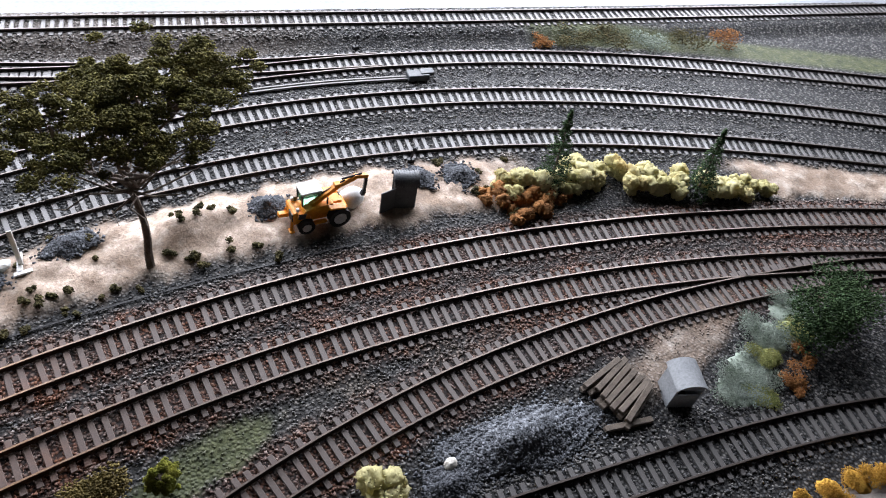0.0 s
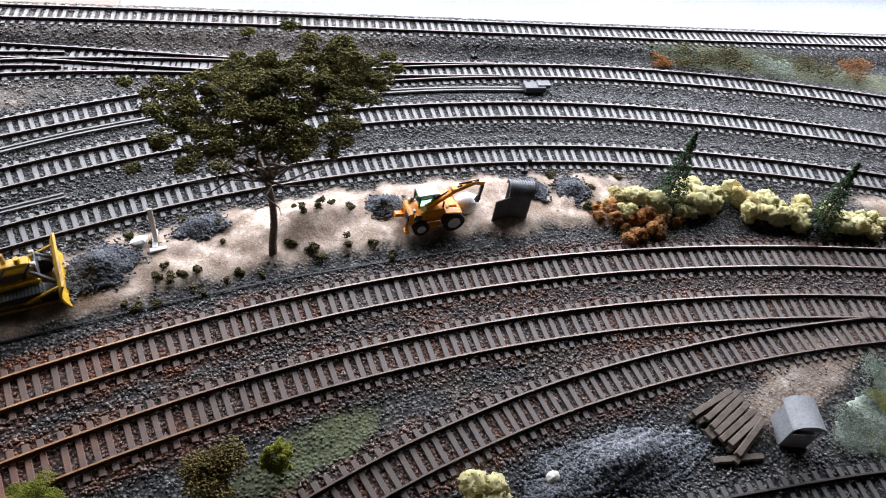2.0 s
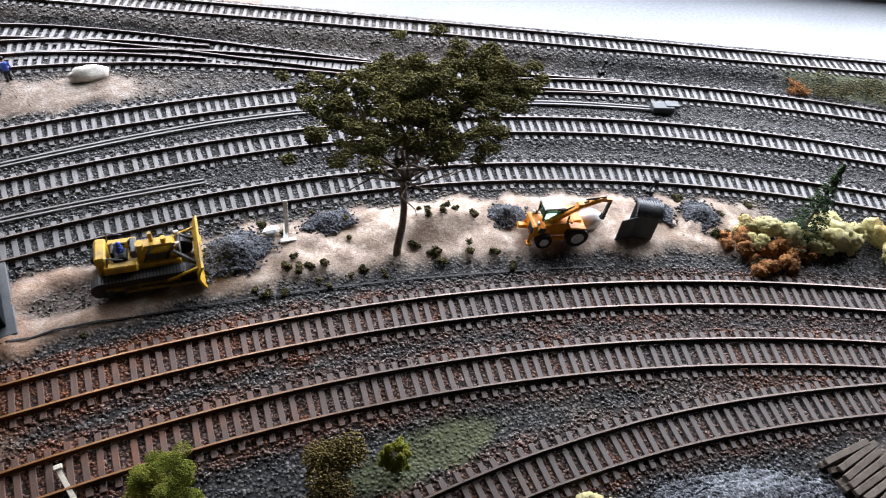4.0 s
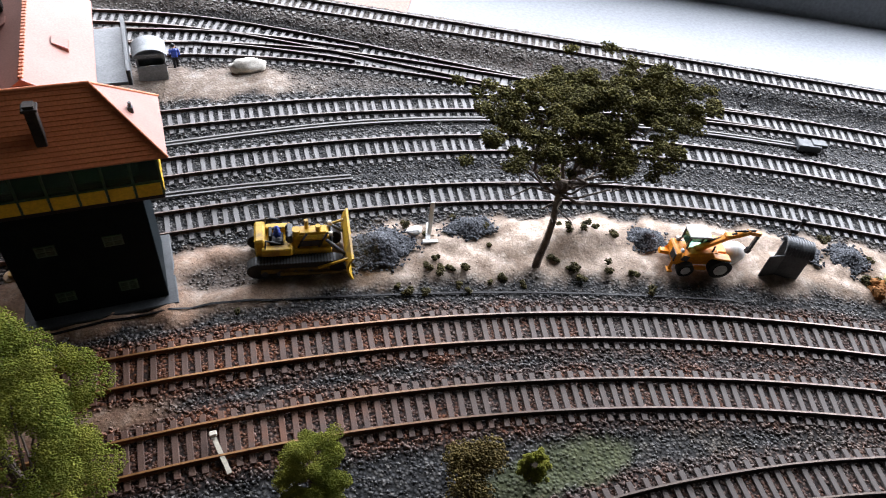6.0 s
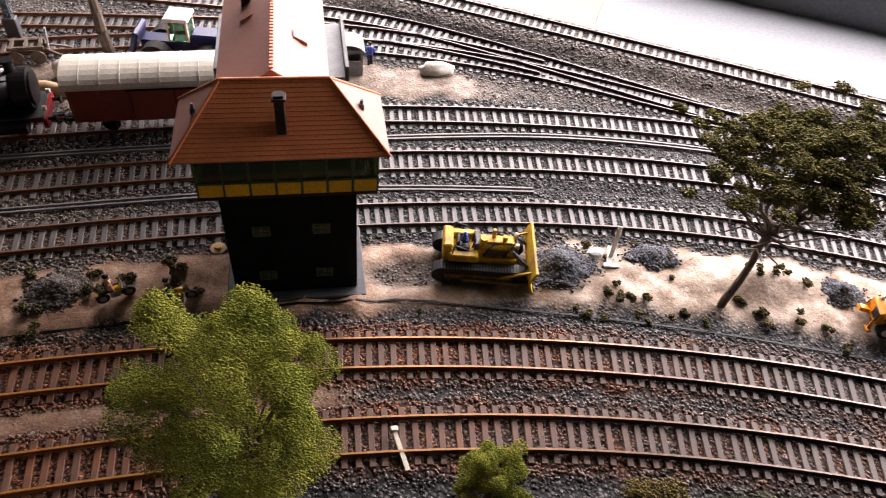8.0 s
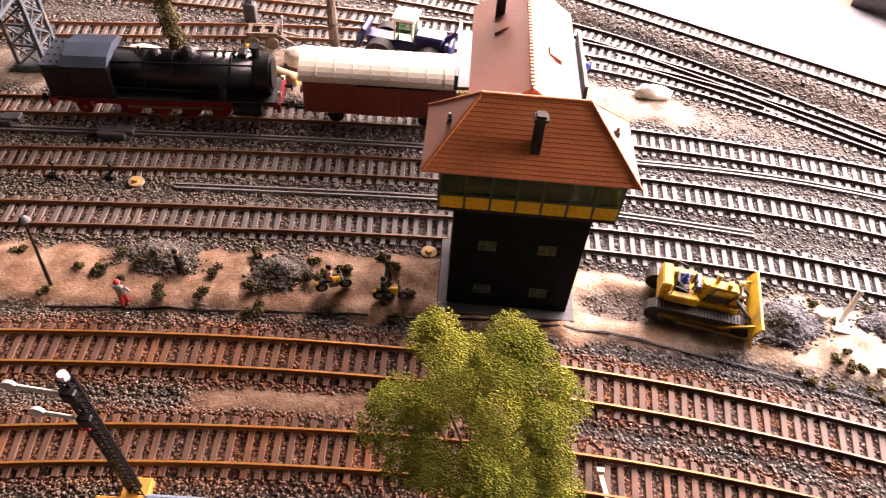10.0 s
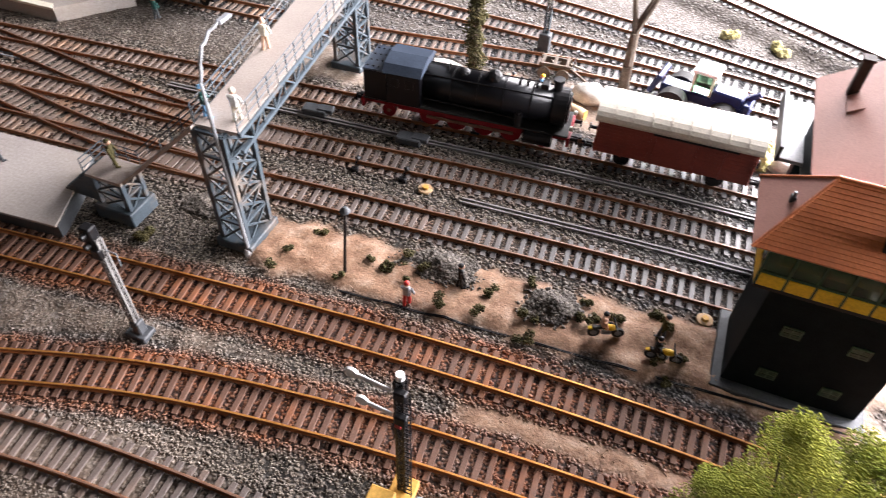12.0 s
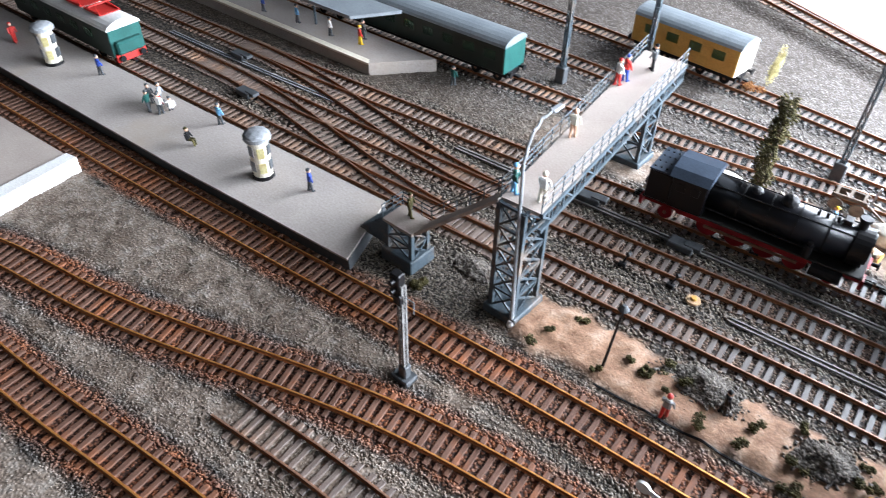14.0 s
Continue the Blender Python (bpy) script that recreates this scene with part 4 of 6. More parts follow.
def locomotive():
    x, y, a = on_line("main", -24.6)
    t = thing("steam_locomotive", x, y, 0, a, "black tank locomotive with red frames and wheels", "locomotive")
    part("frame", span(B(), (-6.9, -0.85, 1.2), (6.9, 0.85, 1.75), 0.04), LOCO_RED, t, "red frame")
    for i, xx in enumerate((-2.4, -0.55, 1.3, 3.15)):
        wheelset(t, xx, 0.72, LOCO_RED)
    for xx in (-5.3, 5.3):
        wheelset(t, xx, 0.48, LOCO_RED)
    for s in (-1, 1):
        part("coupling_rod", span(B(), (-2.6, s * 1.0 - 0.06, 0.95), (3.35, s * 1.0 + 0.06, 1.15), 0.02), RAIL_TOP, t)
        part("cylinder", rod(B(), (4.1, s * 1.25, 1.35), (5.9, s * 1.25, 1.35), 0.48, seg=14), BLACK, t)
        part("air_pump", rod(rod(B(), (3.6, s * 1.32, 2.0), (3.6, s * 1.32, 2.9), 0.26, seg=12), (3.6, s * 1.32, 2.9), (3.6, s * 1.32, 3.1), 0.16, seg=12), BLACK, t)
        part("frame_plate", span(B(), (-4.6, s * 0.98 - 0.04, 1.2), (3.9, s * 0.98 + 0.04, 1.8), 0.02), LOCO_RED, t, "red frame plate")
        part("injector_pipe", rod(rod(B(), (-2.8, s * 1.2, 2.6), (3.3, s * 1.2, 2.45), 0.06, seg=6), (3.3, s * 1.2, 2.45), (3.5, s * 1.25, 2.1), 0.06, seg=6), BLACK, t)
        for xx in (-1.6, 0.9):
            part("footstep", span(B(), (xx - 0.3, s * 1.38 - 0.12, 0.75), (xx + 0.3, s * 1.38 + 0.04, 0.83), 0.02), BLACK, t)
    part("running_board", span(B(), (-6.9, -1.42, 1.82), (6.9, 1.42, 1.95), 0.03), RUBBER, t)
    part("boiler", rod(B(), (-3.2, 0, 3.16), (5.6, 0, 3.16), 1.21, seg=40), LOCO_BLACK, t, smooth=True)
    part("smokebox", rod(rod(B(), (5.6, 0, 3.16), (6.5, 0, 3.16), 1.25, seg=28), (6.5, 0, 3.16), (6.65, 0, 3.16), 1.0, seg=24), BLACK, t)
    part("chimney", rod(rod(B(), (5.7, 0, 4.2), (5.7, 0, 4.95), 0.28, seg=16), (5.7, 0, 4.9), (5.7, 0, 5.1), 0.36, seg=16), BLACK, t)
    for xx in (-1.0, 0.7, 2.4, 4.2):
        part("boiler_band", rod(B(), (xx - 0.05, 0, 3.16), (xx + 0.05, 0, 3.16), 1.235, seg=40), BLACK, t)
    part("dome", ball(B(), (1.6, 0, 4.35), 0.55, (1, 1, 0.95)), BLACK, t)
    part("sand_dome", ball(B(), (-0.4, 0, 4.3), 0.42, (1, 1, 0.7)), BLACK, t)
    for xx in (-1.4, 3.3, 3.8, 4.4):
        part("safety_valve", rod(B(), (xx, -0.2, 4.2), (xx, -0.2, 4.7), 0.09, seg=8), BLACK, t)
        part("whistle", rod(B(), (xx, 0.25, 4.2), (xx, 0.25, 4.6), 0.07, seg=8), BLACK, t)
    for yy in (-0.75, 0.75):
        part("handrail", rod(B(), (-3, yy, 4.15), (5.5, yy, 4.15), 0.05, seg=6), BLACK, t)
    part("feedwater_heater", box(B(), (4.9, 0, 4.5), (0.5, 0.7, 0.35), 0.05), BLACK, t)
    part("cab", span(B(), (-5.2, -1.6, 1.95), (-2.9, 1.6, 4.35), 0.05), LOCO_BLACK, t)
    bm = B()
    extrude_xz(bm, [(-1.75, 4.3), (-1.2, 4.72), (0, 4.9), (1.2, 4.72), (1.75, 4.3)], -5.4, -2.8)
    bmesh.ops.rotate(bm, verts=bm.verts, cent=(0, 0, 0), matrix=Matrix.Rotation(radians(-90), 3, "Z"))
    part("cab_roof", bm, LOCO_ROOF, t, "dark cab roof with a sky-blue sheen in its colour")
    for s in (-1, 1):
        for xx in (-4.6, -3.6):
            part("cab_window", box(B(), (xx, s * 1.61, 3.6), (0.55, 0.06, 0.6), 0.02), BLACK, t)
    part("bunker", span(B(), (-6.8, -1.5, 1.95), (-5.2, 1.5, 4.1), 0.05), LOCO_BLACK, t)
    bk = part("bunker_cover", span(B(), (-6.85, -1.5, 4.1), (-5.25, 1.5, 4.22), 0.03), LOCO_ROOF, t, "dark riveted bunker cover")
    bm = B()
    for i in range(4):
        for j in range(4):
            rod(bm, (-6.6 + i * 0.38, -1.1 + j * 0.73, 4.2), (-6.6 + i * 0.38, -1.1 + j * 0.73, 4.27), 0.07, seg=6)
    part("rivets", bm, BLACK, bk)
    for s in (-1, 1):
        part("buffer_beam", span(B(), (s * 6.95 - 0.1, -1.45, 1.2), (s * 6.95 + 0.1, 1.45, 1.85)), LOCO_RED, t)
        buffers(t, s * 7.0, s)
        for yy in (-0.9, 0.9):
            part("lamp", rod(B(), (s * 6.9, yy, 2.25), (s * 7.1, yy, 2.25), 0.16, seg=10), CREAM, t)


def goods_wagon():
    x, y, a = on_line("main", -11.2)
    t = thing("goods_wagon", x, y, 0, a, "oxide-red covered goods wagon with a cream rounded roof", "goods wagon")
    part("underframe", span(B(), (-4.8, -0.9, 1.1), (4.8, 0.9, 1.5), 0.03), BLACK, t)
    for xx in (-2.9, 2.9):
        wheelset(t, xx, 0.52, BLACK)
        for s in (-1, 1):
            part("axlebox", box(B(), (xx, s * 1.12, 0.95), (0.7, 0.16, 0.5), 0.03), BLACK, t)
    body = part("body", span(B(), (-4.75, -1.55, 1.5), (4.75, 1.55, 3.9), 0.03), WAGON_RED, t)
    for s in (-1, 1):
        for i in range(9):
            part("plank", box(B(), (0, s * 1.556, 1.72 + i * 0.25), (9.46, 0.02, 0.225), 0.004), WAGON_RED, body)
        part("door", span(B(), (-1.2, s * 1.62 - 0.05, 1.55), (1.2, s * 1.62 + 0.05, 3.7), 0.02), WAGON_RED, t, "sliding door")
        part("door_rail", span(B(), (-1.4, s * 1.66 - 0.04, 3.68), (3.6, s * 1.66 + 0.04, 3.78)), BLACK, t)
        for xx in (-4.65, -3, -1.4, 1.4, 3, 4.65):
            part("stanchion", box(B(), (xx, s * 1.59, 2.7), (0.12, 0.06, 2.4)), WAGON_RED, body)
    prof = [(-1.72, 3.85)] + [(1.72 * math.sin(u), 3.85 + 0.95 * math.cos(u)) for u in np.linspace(-1.45, 1.45, 13)] + [(1.72, 3.85)]
    bm = extrude_xz(B(), prof, -4.95, 4.95)
    bmesh.ops.rotate(bm, verts=bm.verts, cent=(0, 0, 0), matrix=Matrix.Rotation(radians(-90), 3, "Z"))
    roof = part("roof", bm, WAGON_ROOF, t, "cream rounded roof")
    for i in range(8):
        prof2 = [(1.735 * math.sin(u), 3.87 + 0.955 * math.cos(u)) for u in np.linspace(-1.4, 1.4, 11)] + [(1.5 * math.sin(u), 3.6 + 0.9 * math.cos(u)) for u in np.linspace(1.4, -1.4, 11)]
        bm = extrude_xz(B(), prof2, -3.9 + i * 1.12, -3.84 + i * 1.12)
        bmesh.ops.rotate(bm, verts=bm.verts, cent=(0, 0, 0), matrix=Matrix.Rotation(radians(-90), 3, "Z"))
        part("roof_strip", bm, WAGON_ROOF, roof)
    for s in (-1, 1):
        buffers(t, s * 4.85, s, 1.4)


locomotive()
goods_wagon()


def coach(k, x, length, wall, roof_m, end_m, label, h=4.2):
    px, py, a = on_line(k, x)
    t = thing("coach", px, py, 0, a, label, "coach")
    half = length / 2
    part("underframe", span(B(), (-half, -0.95, 0.9), (half, 0.95, 1.5)), BLACK, t)
    for xx in (-half + 2.2, half - 2.2):
        for o in (-1.2, 1.2):
            wheelset(t, xx + o, 0.48, BLACK)
    part("body", span(B(), (-half, -1.6, 1.5), (half, 1.6, h - 0.2), 0.05), wall, t)
    for s in (-1, 1):
        part("end_wall", span(B(), (s * half - 0.06, -1.55, 1.5), (s * half + 0.06, 1.55, h - 0.1), 0.02), end_m, t)
        for i in range(int(length / 2.4)):
            part("window", box(B(), (-half + 1.8 + i * 2.3, s * 1.6, 3.0), (1.2, 0.06, 0.8), 0.02), GLASS, t)
        buffers(t, s * half, s, 1.4)
    prof = [(1.66 * math.sin(u), h - 0.35 + 0.75 * math.cos(u)) for u in np.linspace(-1.5, 1.5, 11)]
    bm = extrude_xz(B(), prof, -half - 0.1, half + 0.1)
    bmesh.ops.rotate(bm, verts=bm.verts, cent=(0, 0, 0), matrix=Matrix.Rotation(radians(-90), 3, "Z"))
    part("roof", bm, roof_m, t)
    return t


coach("loop", -61, 24, COACH_GREEN, SILVER, TEAL, "dark green railway coach with a silver-blue roof")
coach("far", -39, 10.5, OCHRE, SILVER, CREAM, "ochre boarded van with a pale silver roof")
el = coach("inner", -84.3, 16.5, COACH_GREEN, WHITE, TEAL, "dark green electric locomotive with a teal front and pale roof")
part("buffer_beam", span(B(), (8.2, -1.45, 1.0), (8.5, 1.45, 1.75), 0.04), RED, el, "red buffer beam")
part("nose", span(B(), (8.2, -1.3, 1.75), (8.9, 1.3, 2.9), 0.15), TEAL, el, "teal nose")
for x in (2.5, 5.5):
    panto = part("pantograph", box(B(), (x, 0, 4.7), (2.6, 2.0, 0.06), 0.02), RED, el, "red folded pantograph")
    for y in (-0.9, 0.9):
        part("base_rail", bar(B(), (x - 1.2, y, 4.78), (x + 1.2, y, 4.78), 0.12, 0.12), RED, panto)
        for e in (-1.2, 1.2):
            part("arm", bar(B(), (x + e, y, 4.78), (x, y * 0.7, 5.2), 0.08, 0.08), RED, panto)
    part("bow", bar(B(), (x, -1.1, 5.22), (x, 1.1, 5.22), 0.14, 0.1), RED, panto)


# ---- trees, bushes and scrub ----
def clump_points(rng, c, r, n, shell=0.55):
    d = rng.normal(size=(n, 3))
    d /= np.linalg.norm(d, axis=1)[:, None]
    return np.asarray(c) + d * np.asarray(r) * rng.uniform(shell, 1.0, (n, 1)) ** 0.6


def limb(bm, p, q, r0, r1, rng, bend=0.5, seg=6, steps=4):
    p, q = Vector(p), Vector(q)
    last, lr = p, r0
    for i in range(1, steps + 1):
        k = i / steps
        a = p.lerp(q, k) + Vector(rng.normal(0, bend * (1 - abs(2 * k - 1)) * 0.5, 3))
        r = r0 + (r1 - r0) * k
        rod(bm, last, a, lr, r, seg)
        last, lr = a, r
    return last


def acacia():
    rng = np.random.default_rng(11)
    t = thing("tree", 19.6, -3.15, 0.2, 0, "umbrella-shaped tree with dark olive foliage and a bare trunk", "tree")
    tr = B()
    fork = Vector((-0.2, -0.4, 6.4))
    limb(tr, (0, 0, -0.2), (0.15, -0.1, 3.2), 0.25, 0.19, rng, 0.2, 8)
    limb(tr, (0.15, -0.1, 3.2), fork, 0.19, 0.17, rng, 0.2, 8)
    pts, sizes = [], []
    mids = []
    for i in range(7):
        a = i * 0.9 + rng.uniform(-0.25, 0.25)
        m = Vector((2.5 * math.cos(a) - 0.3, 1.8 * math.sin(a) - 0.4, 9.4 + rng.uniform(-0.5, 0.5)))
        limb(tr, fork, m, 0.12, 0.07, rng, 0.9, 6, 5)
        mids.append(m)
    for i in range(36):
        a = i * 2.4 + rng.uniform(-0.4, 0.4)
        rad = 5.4 * math.sqrt((i + 0.7) / 36) + rng.uniform(-0.4, 0.3)
        c = np.array((0.25 + rad * math.cos(a), -0.6 + 0.7 * rad * math.sin(a), 11.4 - 0.012 * rad ** 2 + rng.uniform(-0.55, 0.6)))
        near = min(mids, key=lambda q: (q - Vector(c)).length)
        limb(tr, near, c, 0.07, 0.025, rng, 0.8, 5, 4)
        for k in range(int(rng.integers(6, 11))):
            cc = c + rng.normal(0, 0.7, 3) * (1, 1, 0.34)
            w = rng.uniform(0.22, 0.5)
            m = int(60 + 800 * w * w)
            pts.append(clump_points(rng, cc, (w * 1.3, w * 1.3, w * 0.5), m, 0.1))
            sizes.append(rng.uniform(0.035, 0.095, m))
    for i in range(16):
        a = rng.uniform(0, 6.28)
        limb(tr, fork + Vector((0, 0, -rng.uniform(0, 0.6))), (4.2 * math.cos(a), 3.2 * math.sin(a), 6.9 + rng.uniform(-0.8, 1.2)), 0.07, 0.02, rng, 0.8, 5, 4)
    part("trunk", tr, BARK, t, "grey-brown bare trunk and limbs")
    chips("crown", np.vstack(pts), np.concatenate(sizes), ACACIA, t, 0.8, 12, leaf=True)


def leafy_tree(x, y, h, r, seed, material, label, base=0.35):
    rng = np.random.default_rng(seed)
    t = thing("tree", x, y, 0.0, 0, label, "tree")
    tr = B()
    limb(tr, (0, 0, -0.1), (0, 0, h * 0.6), 0.28, 0.16, rng, 0.15, 7)
    pts, sizes = [], []
    zc, half = h * (base + (1 - base) / 2), h * (1 - base) / 2
    boughs = []
    for i in range(17):
        up, turn = 0.86 - 1.7 * i / 16, i * 2.4 + rng.uniform(-0.3, 0.3)
        side = math.sqrt(1 - up * up) * (1 - 0.25 * max(0, up))
        boughs.append(np.array((side * math.cos(turn) * r, side * math.sin(turn) * r, up * half)) * rng.uniform(0.6, 0.78))
    for i in range(102):
        c = boughs[i % 17] + np.clip(rng.normal(0, 0.15, 3), -0.3, 0.3) * r + np.array((0, 0, zc))
        if i < 17:
            limb(tr, (0, 0, h * 0.35), c, 0.07, 0.02, rng, 0.3, 5, 3)
        n = int(40 + 190 * r)
        w = r * rng.uniform(0.13, 0.24)
        pts.append(clump_points(rng, c, (w, w, w * 0.85), n, 0.25))
        sizes.append(rng.uniform(0.03, 0.075, n) * (0.6 + 0.06 * r))
    part("trunk", tr, BARK, t)
    chips("crown", np.vstack(pts), np.concatenate(sizes), material, t, 0.5, seed, leaf=True)


def bush(x, y, r, h, seed, material, label, cat="bush", n=900, z=0.0, fine=1.0, core=False):
    rng = np.random.default_rng(seed)
    k = max(3, int(r * 6))
    pts, sizes = [], []
    for i in range(k):
        a, q = rng.uniform(0, 6.28), r * math.sqrt(rng.uniform(0, 0.7))
        c = (q * math.cos(a), q * math.sin(a), h * rng.uniform(0.3, 0.75))
        m = n // k
        p = clump_points(rng, c, (r * 0.55, r * 0.55, h * 0.36), m, 0.1)
        p[:, 2] = np.maximum(p[:, 2], 0.02)
        pts.append(p)
        sizes.append(rng.uniform(0.05, 0.12, m) * (0.7 + 0.15 * r) * fine)
    ob = chips("bush", np.vstack(pts), np.concatenate(sizes), material, None, 0.7, seed, leaf=True)
    if core:
        part("core", ball(B(), (0, 0, 0), 1.0, (r * 0.7, r * 0.7, h * 0.3), 3, 0.35, seed=seed), material, ob, smooth=True)
    ob.matrix_world = pose(x * U, y * U, z * U)
    return tagged(ob, label, cat)


def pine(x, y, h, seed, lean=(0, 0)):
    rng = np.random.default_rng(seed)
    t = thing("conifer", x, y, 0.2, 0, "small dark green conifer with drooping branches", "conifer", "conifers in the hedge")
    part("trunk", rod(B(), (0, 0, -0.2), (lean[0], lean[1], h), 0.12, 0.02, 6), BARK, t)
    pts, sizes = [], []
    n = 2600
    f = rng.uniform(0, 1, n) ** 1.5
    a = rng.uniform(0, 6.283, n)
    tier = 0.75 + 0.35 * np.sin(f * 55)
    rr = (1 - f) * h * 0.22 * tier * rng.uniform(0.3, 1.0, n) ** 0.5 + 0.04
    z = 0.35 + f * (h - 0.3) - 0.25 * rr
    chips("branches", np.c_[rr * np.cos(a) + lean[0] * f, rr * np.sin(a) + lean[1] * f, z], rng.uniform(0.04, 0.11, n), PINE, t, 0.5, seed, leaf=True)


def mossy(x, y, r, seed, material, label, sub=3, h=0.8, z=0.0):
    """A cushion of lichen: lumps grown together, with a crumbly skin."""
    rng = np.random.default_rng(seed)
    bm = B()
    k = max(5, int(9 * r))
    cs = []
    for i in range(k):
        a, q = rng.uniform(0, 6.28), r * math.sqrt(rng.uniform(0, 0.8))
        c = (q * math.cos(a), q * math.sin(a), rng.uniform(0.15, 0.75) * h * r)
        rr = rng.uniform(0.3, 0.5) * r
        ball(bm, c, rr * 0.92, (1, 1, 0.85), sub, 0.6, seed=seed + i)
        cs.append((c, rr))
    v = np.array([w.co[:] for w in bm.verts])
    ob = part("bush", bm, material, smooth=True)
    n = min(len(v), 1100)
    skin = v[rng.choice(len(v), n, False)] + rng.normal(0, 0.03, (n, 3))
    chips("crust", skin, rng.uniform(0.025, 0.08, n), material, ob, 0.8, seed, leaf=True)
    ob.matrix_world = pose(x * U, y * U, z * U)
    return tagged(ob, label, "bush", "hedge cushions")


acacia()
leafy_tree(-4.9, -11.6, 13.8, 3.65, 21, LEAF, "full round tree with bright yellow-green foliage", 0.28)
leafy_tree(4.7, -12.2, 3.3, 1.75, 22, LEAF, "low rounded green tree beside the second track", 0.05)
leafy_tree(13.9, -14.5, 2.0, 0.75, 23, LEAF, "small bright green sapling on the grass patch", 0.1)
bush(11.6, -14.1, 1.5, 1.9, 24, DRY_BUSH, "loose brown-green scrub bush", n=3000)
bush(9.6, -15.0, 1.1, 1.0, 25, DRY_BUSH, "loose brown-green scrub bush", n=700)
mossy(20.6, -21.2, 1.25, 26, MOSS, "yellow lichen cushion beside the curve")
pine(44.0, -11.9, 6.4, 31, (-0.6, -0.1))
pine(52.3, -18.9, 5.9, 32, (-0.9, 0.1))
for i, (x, y, r) in enumerate([(41.0, -10.5, 1.2), (42.5, -11.4, 1.4), (45.4, -12.6, 1.45), (46.9, -13.5, 1.5), (48.5, -14.8, 1.45), (50.0, -16.1, 1.4), (51.5, -17.4, 1.35), (53.8, -19.4, 1.4), (55.2, -20.7, 1.2), (56.6, -21.8, 1.0), (44.0, -12.2, 1.1)]):
    mossy(x, y, r, 40 + i, MOSS, "pale yellow-green lichen cushion in the hedge", h=1.0)
for i, (x, y, r) in enumerate([(39.6, -10.2, 0.95), (40.4, -11.7, 1.0), (41.7, -12.7, 1.05), (42.9, -12.9, 0.9), (39.9, -12.9, 0.95), (43.7, -13.2, 0.7)]):
    mossy(x, y, r, 60 + i, RUSTY_MOSS, "rust-brown lichen cushion at the hedge end", h=0.75)
bush(46.6, -30.2, 2.0, 3.6, 71, PINE, "tall dark green bush beside the hut", n=2600)
bush(48.8, -31.0, 2.0, 3.2, 72, PINE, "tall dark green bush beside the hut", n=2200)
bush(50.5, -30.0, 1.8, 2.8, 77, PINE, "tall dark green bush beside the hut", n=1600)
for i, (x, y, r, h, m) in enumerate([(39.4, -29.2, 1.5, 0.5, FROST), (41.4, -29.0, 1.6, 0.55, FROST), (44.6, -28.6, 1.6, 0.6, FROST), (47.2, -28.4, 1.5, 0.7, FROST), (42.9, -29.2, 1.0, 0.6, GRASS), (40.2, -30.2, 1.0, 0.4, GRASS), (46.0, -29.4, 1.2, 0.9, GRASS)]):
    bush(x, y, r, h, 400 + i, m, "low grey-green flock tussock on the bank" if m is FROST else "low yellow-green flock tussock on the bank", n=3200, fine=0.5, core=True)
for i, (x, y, r) in enumerate([(43.0, -30.9, 0.9), (44.4, -30.6, 0.8), (42.2, -31.4, 0.6)]):
    bush(x, y, r, 0.7, 410 + i, RUSTY_MOSS, "rust-brown flock tuft among the tussocks", n=1000, fine=0.6)
for i, (x, y, r) in enumerate([(36.2, -34.6, 0.6), (37.8, -35.4, 0.9), (39.4, -36.2, 0.9), (41.0, -37.2, 0.9)]):
    bush(x, y, r, 0.7, 80 + i, ORANGE_GRASS, "orange-yellow grass tuft on the layout edge", n=1200, z=0.25, fine=0.6, core=True)
bush(-29.4, 18.3, 0.9, 0.5, 84, SCRUB, "low olive scrub tuft by the boulder", n=300)
mossy(-6.3, 18.4, 1.2, 85, MOSS, "yellow lichen cushion beside the tractor", h=1.1)
mossy(-5.2, 33.5, 0.8, 86, MOSS, "small yellow grass tuft by the rails", h=0.7)
mossy(-9.0, 34.2, 0.8, 87, MOSS, "small yellow grass tuft by the rails", h=0.7)
mossy(-38.0, -3.0, 0.6, 88, SCRUB, "dark tuft by the bridge landing", h=0.8)


def scrub():
    rng = np.random.default_rng(91)
    spots = []
    while len(spots) < 74:
        x = rng.uniform(-31, 44)
        lo, hi = float(line_y("front", x)) + 2.6, float(line_y("inner", x)) - 2.0
        y = rng.uniform(lo, hi)
        if -8 < x < 1.8 or 3.5 < x < 11.5 or 26.5 < x < 36:
            continue
        if abs(x - 19.6) < 0.8:
            continue
        spots.append((x, y))
    for i, (x, y) in enumerate(spots):
        r = rng.uniform(0.22, 0.5) * (1.2 if x < 0 else 0.9)
        ob = bush(x, y, r, r * 1.1, 100 + i, SCRUB, "small dark scrub tuft on the sand", "tuft", 240, float(ground_z(np.array(x), np.array(y))) - 0.03)
        ob.name = "tuft"
        ob["group"] = "scrub tufts on the sand"


scrub()


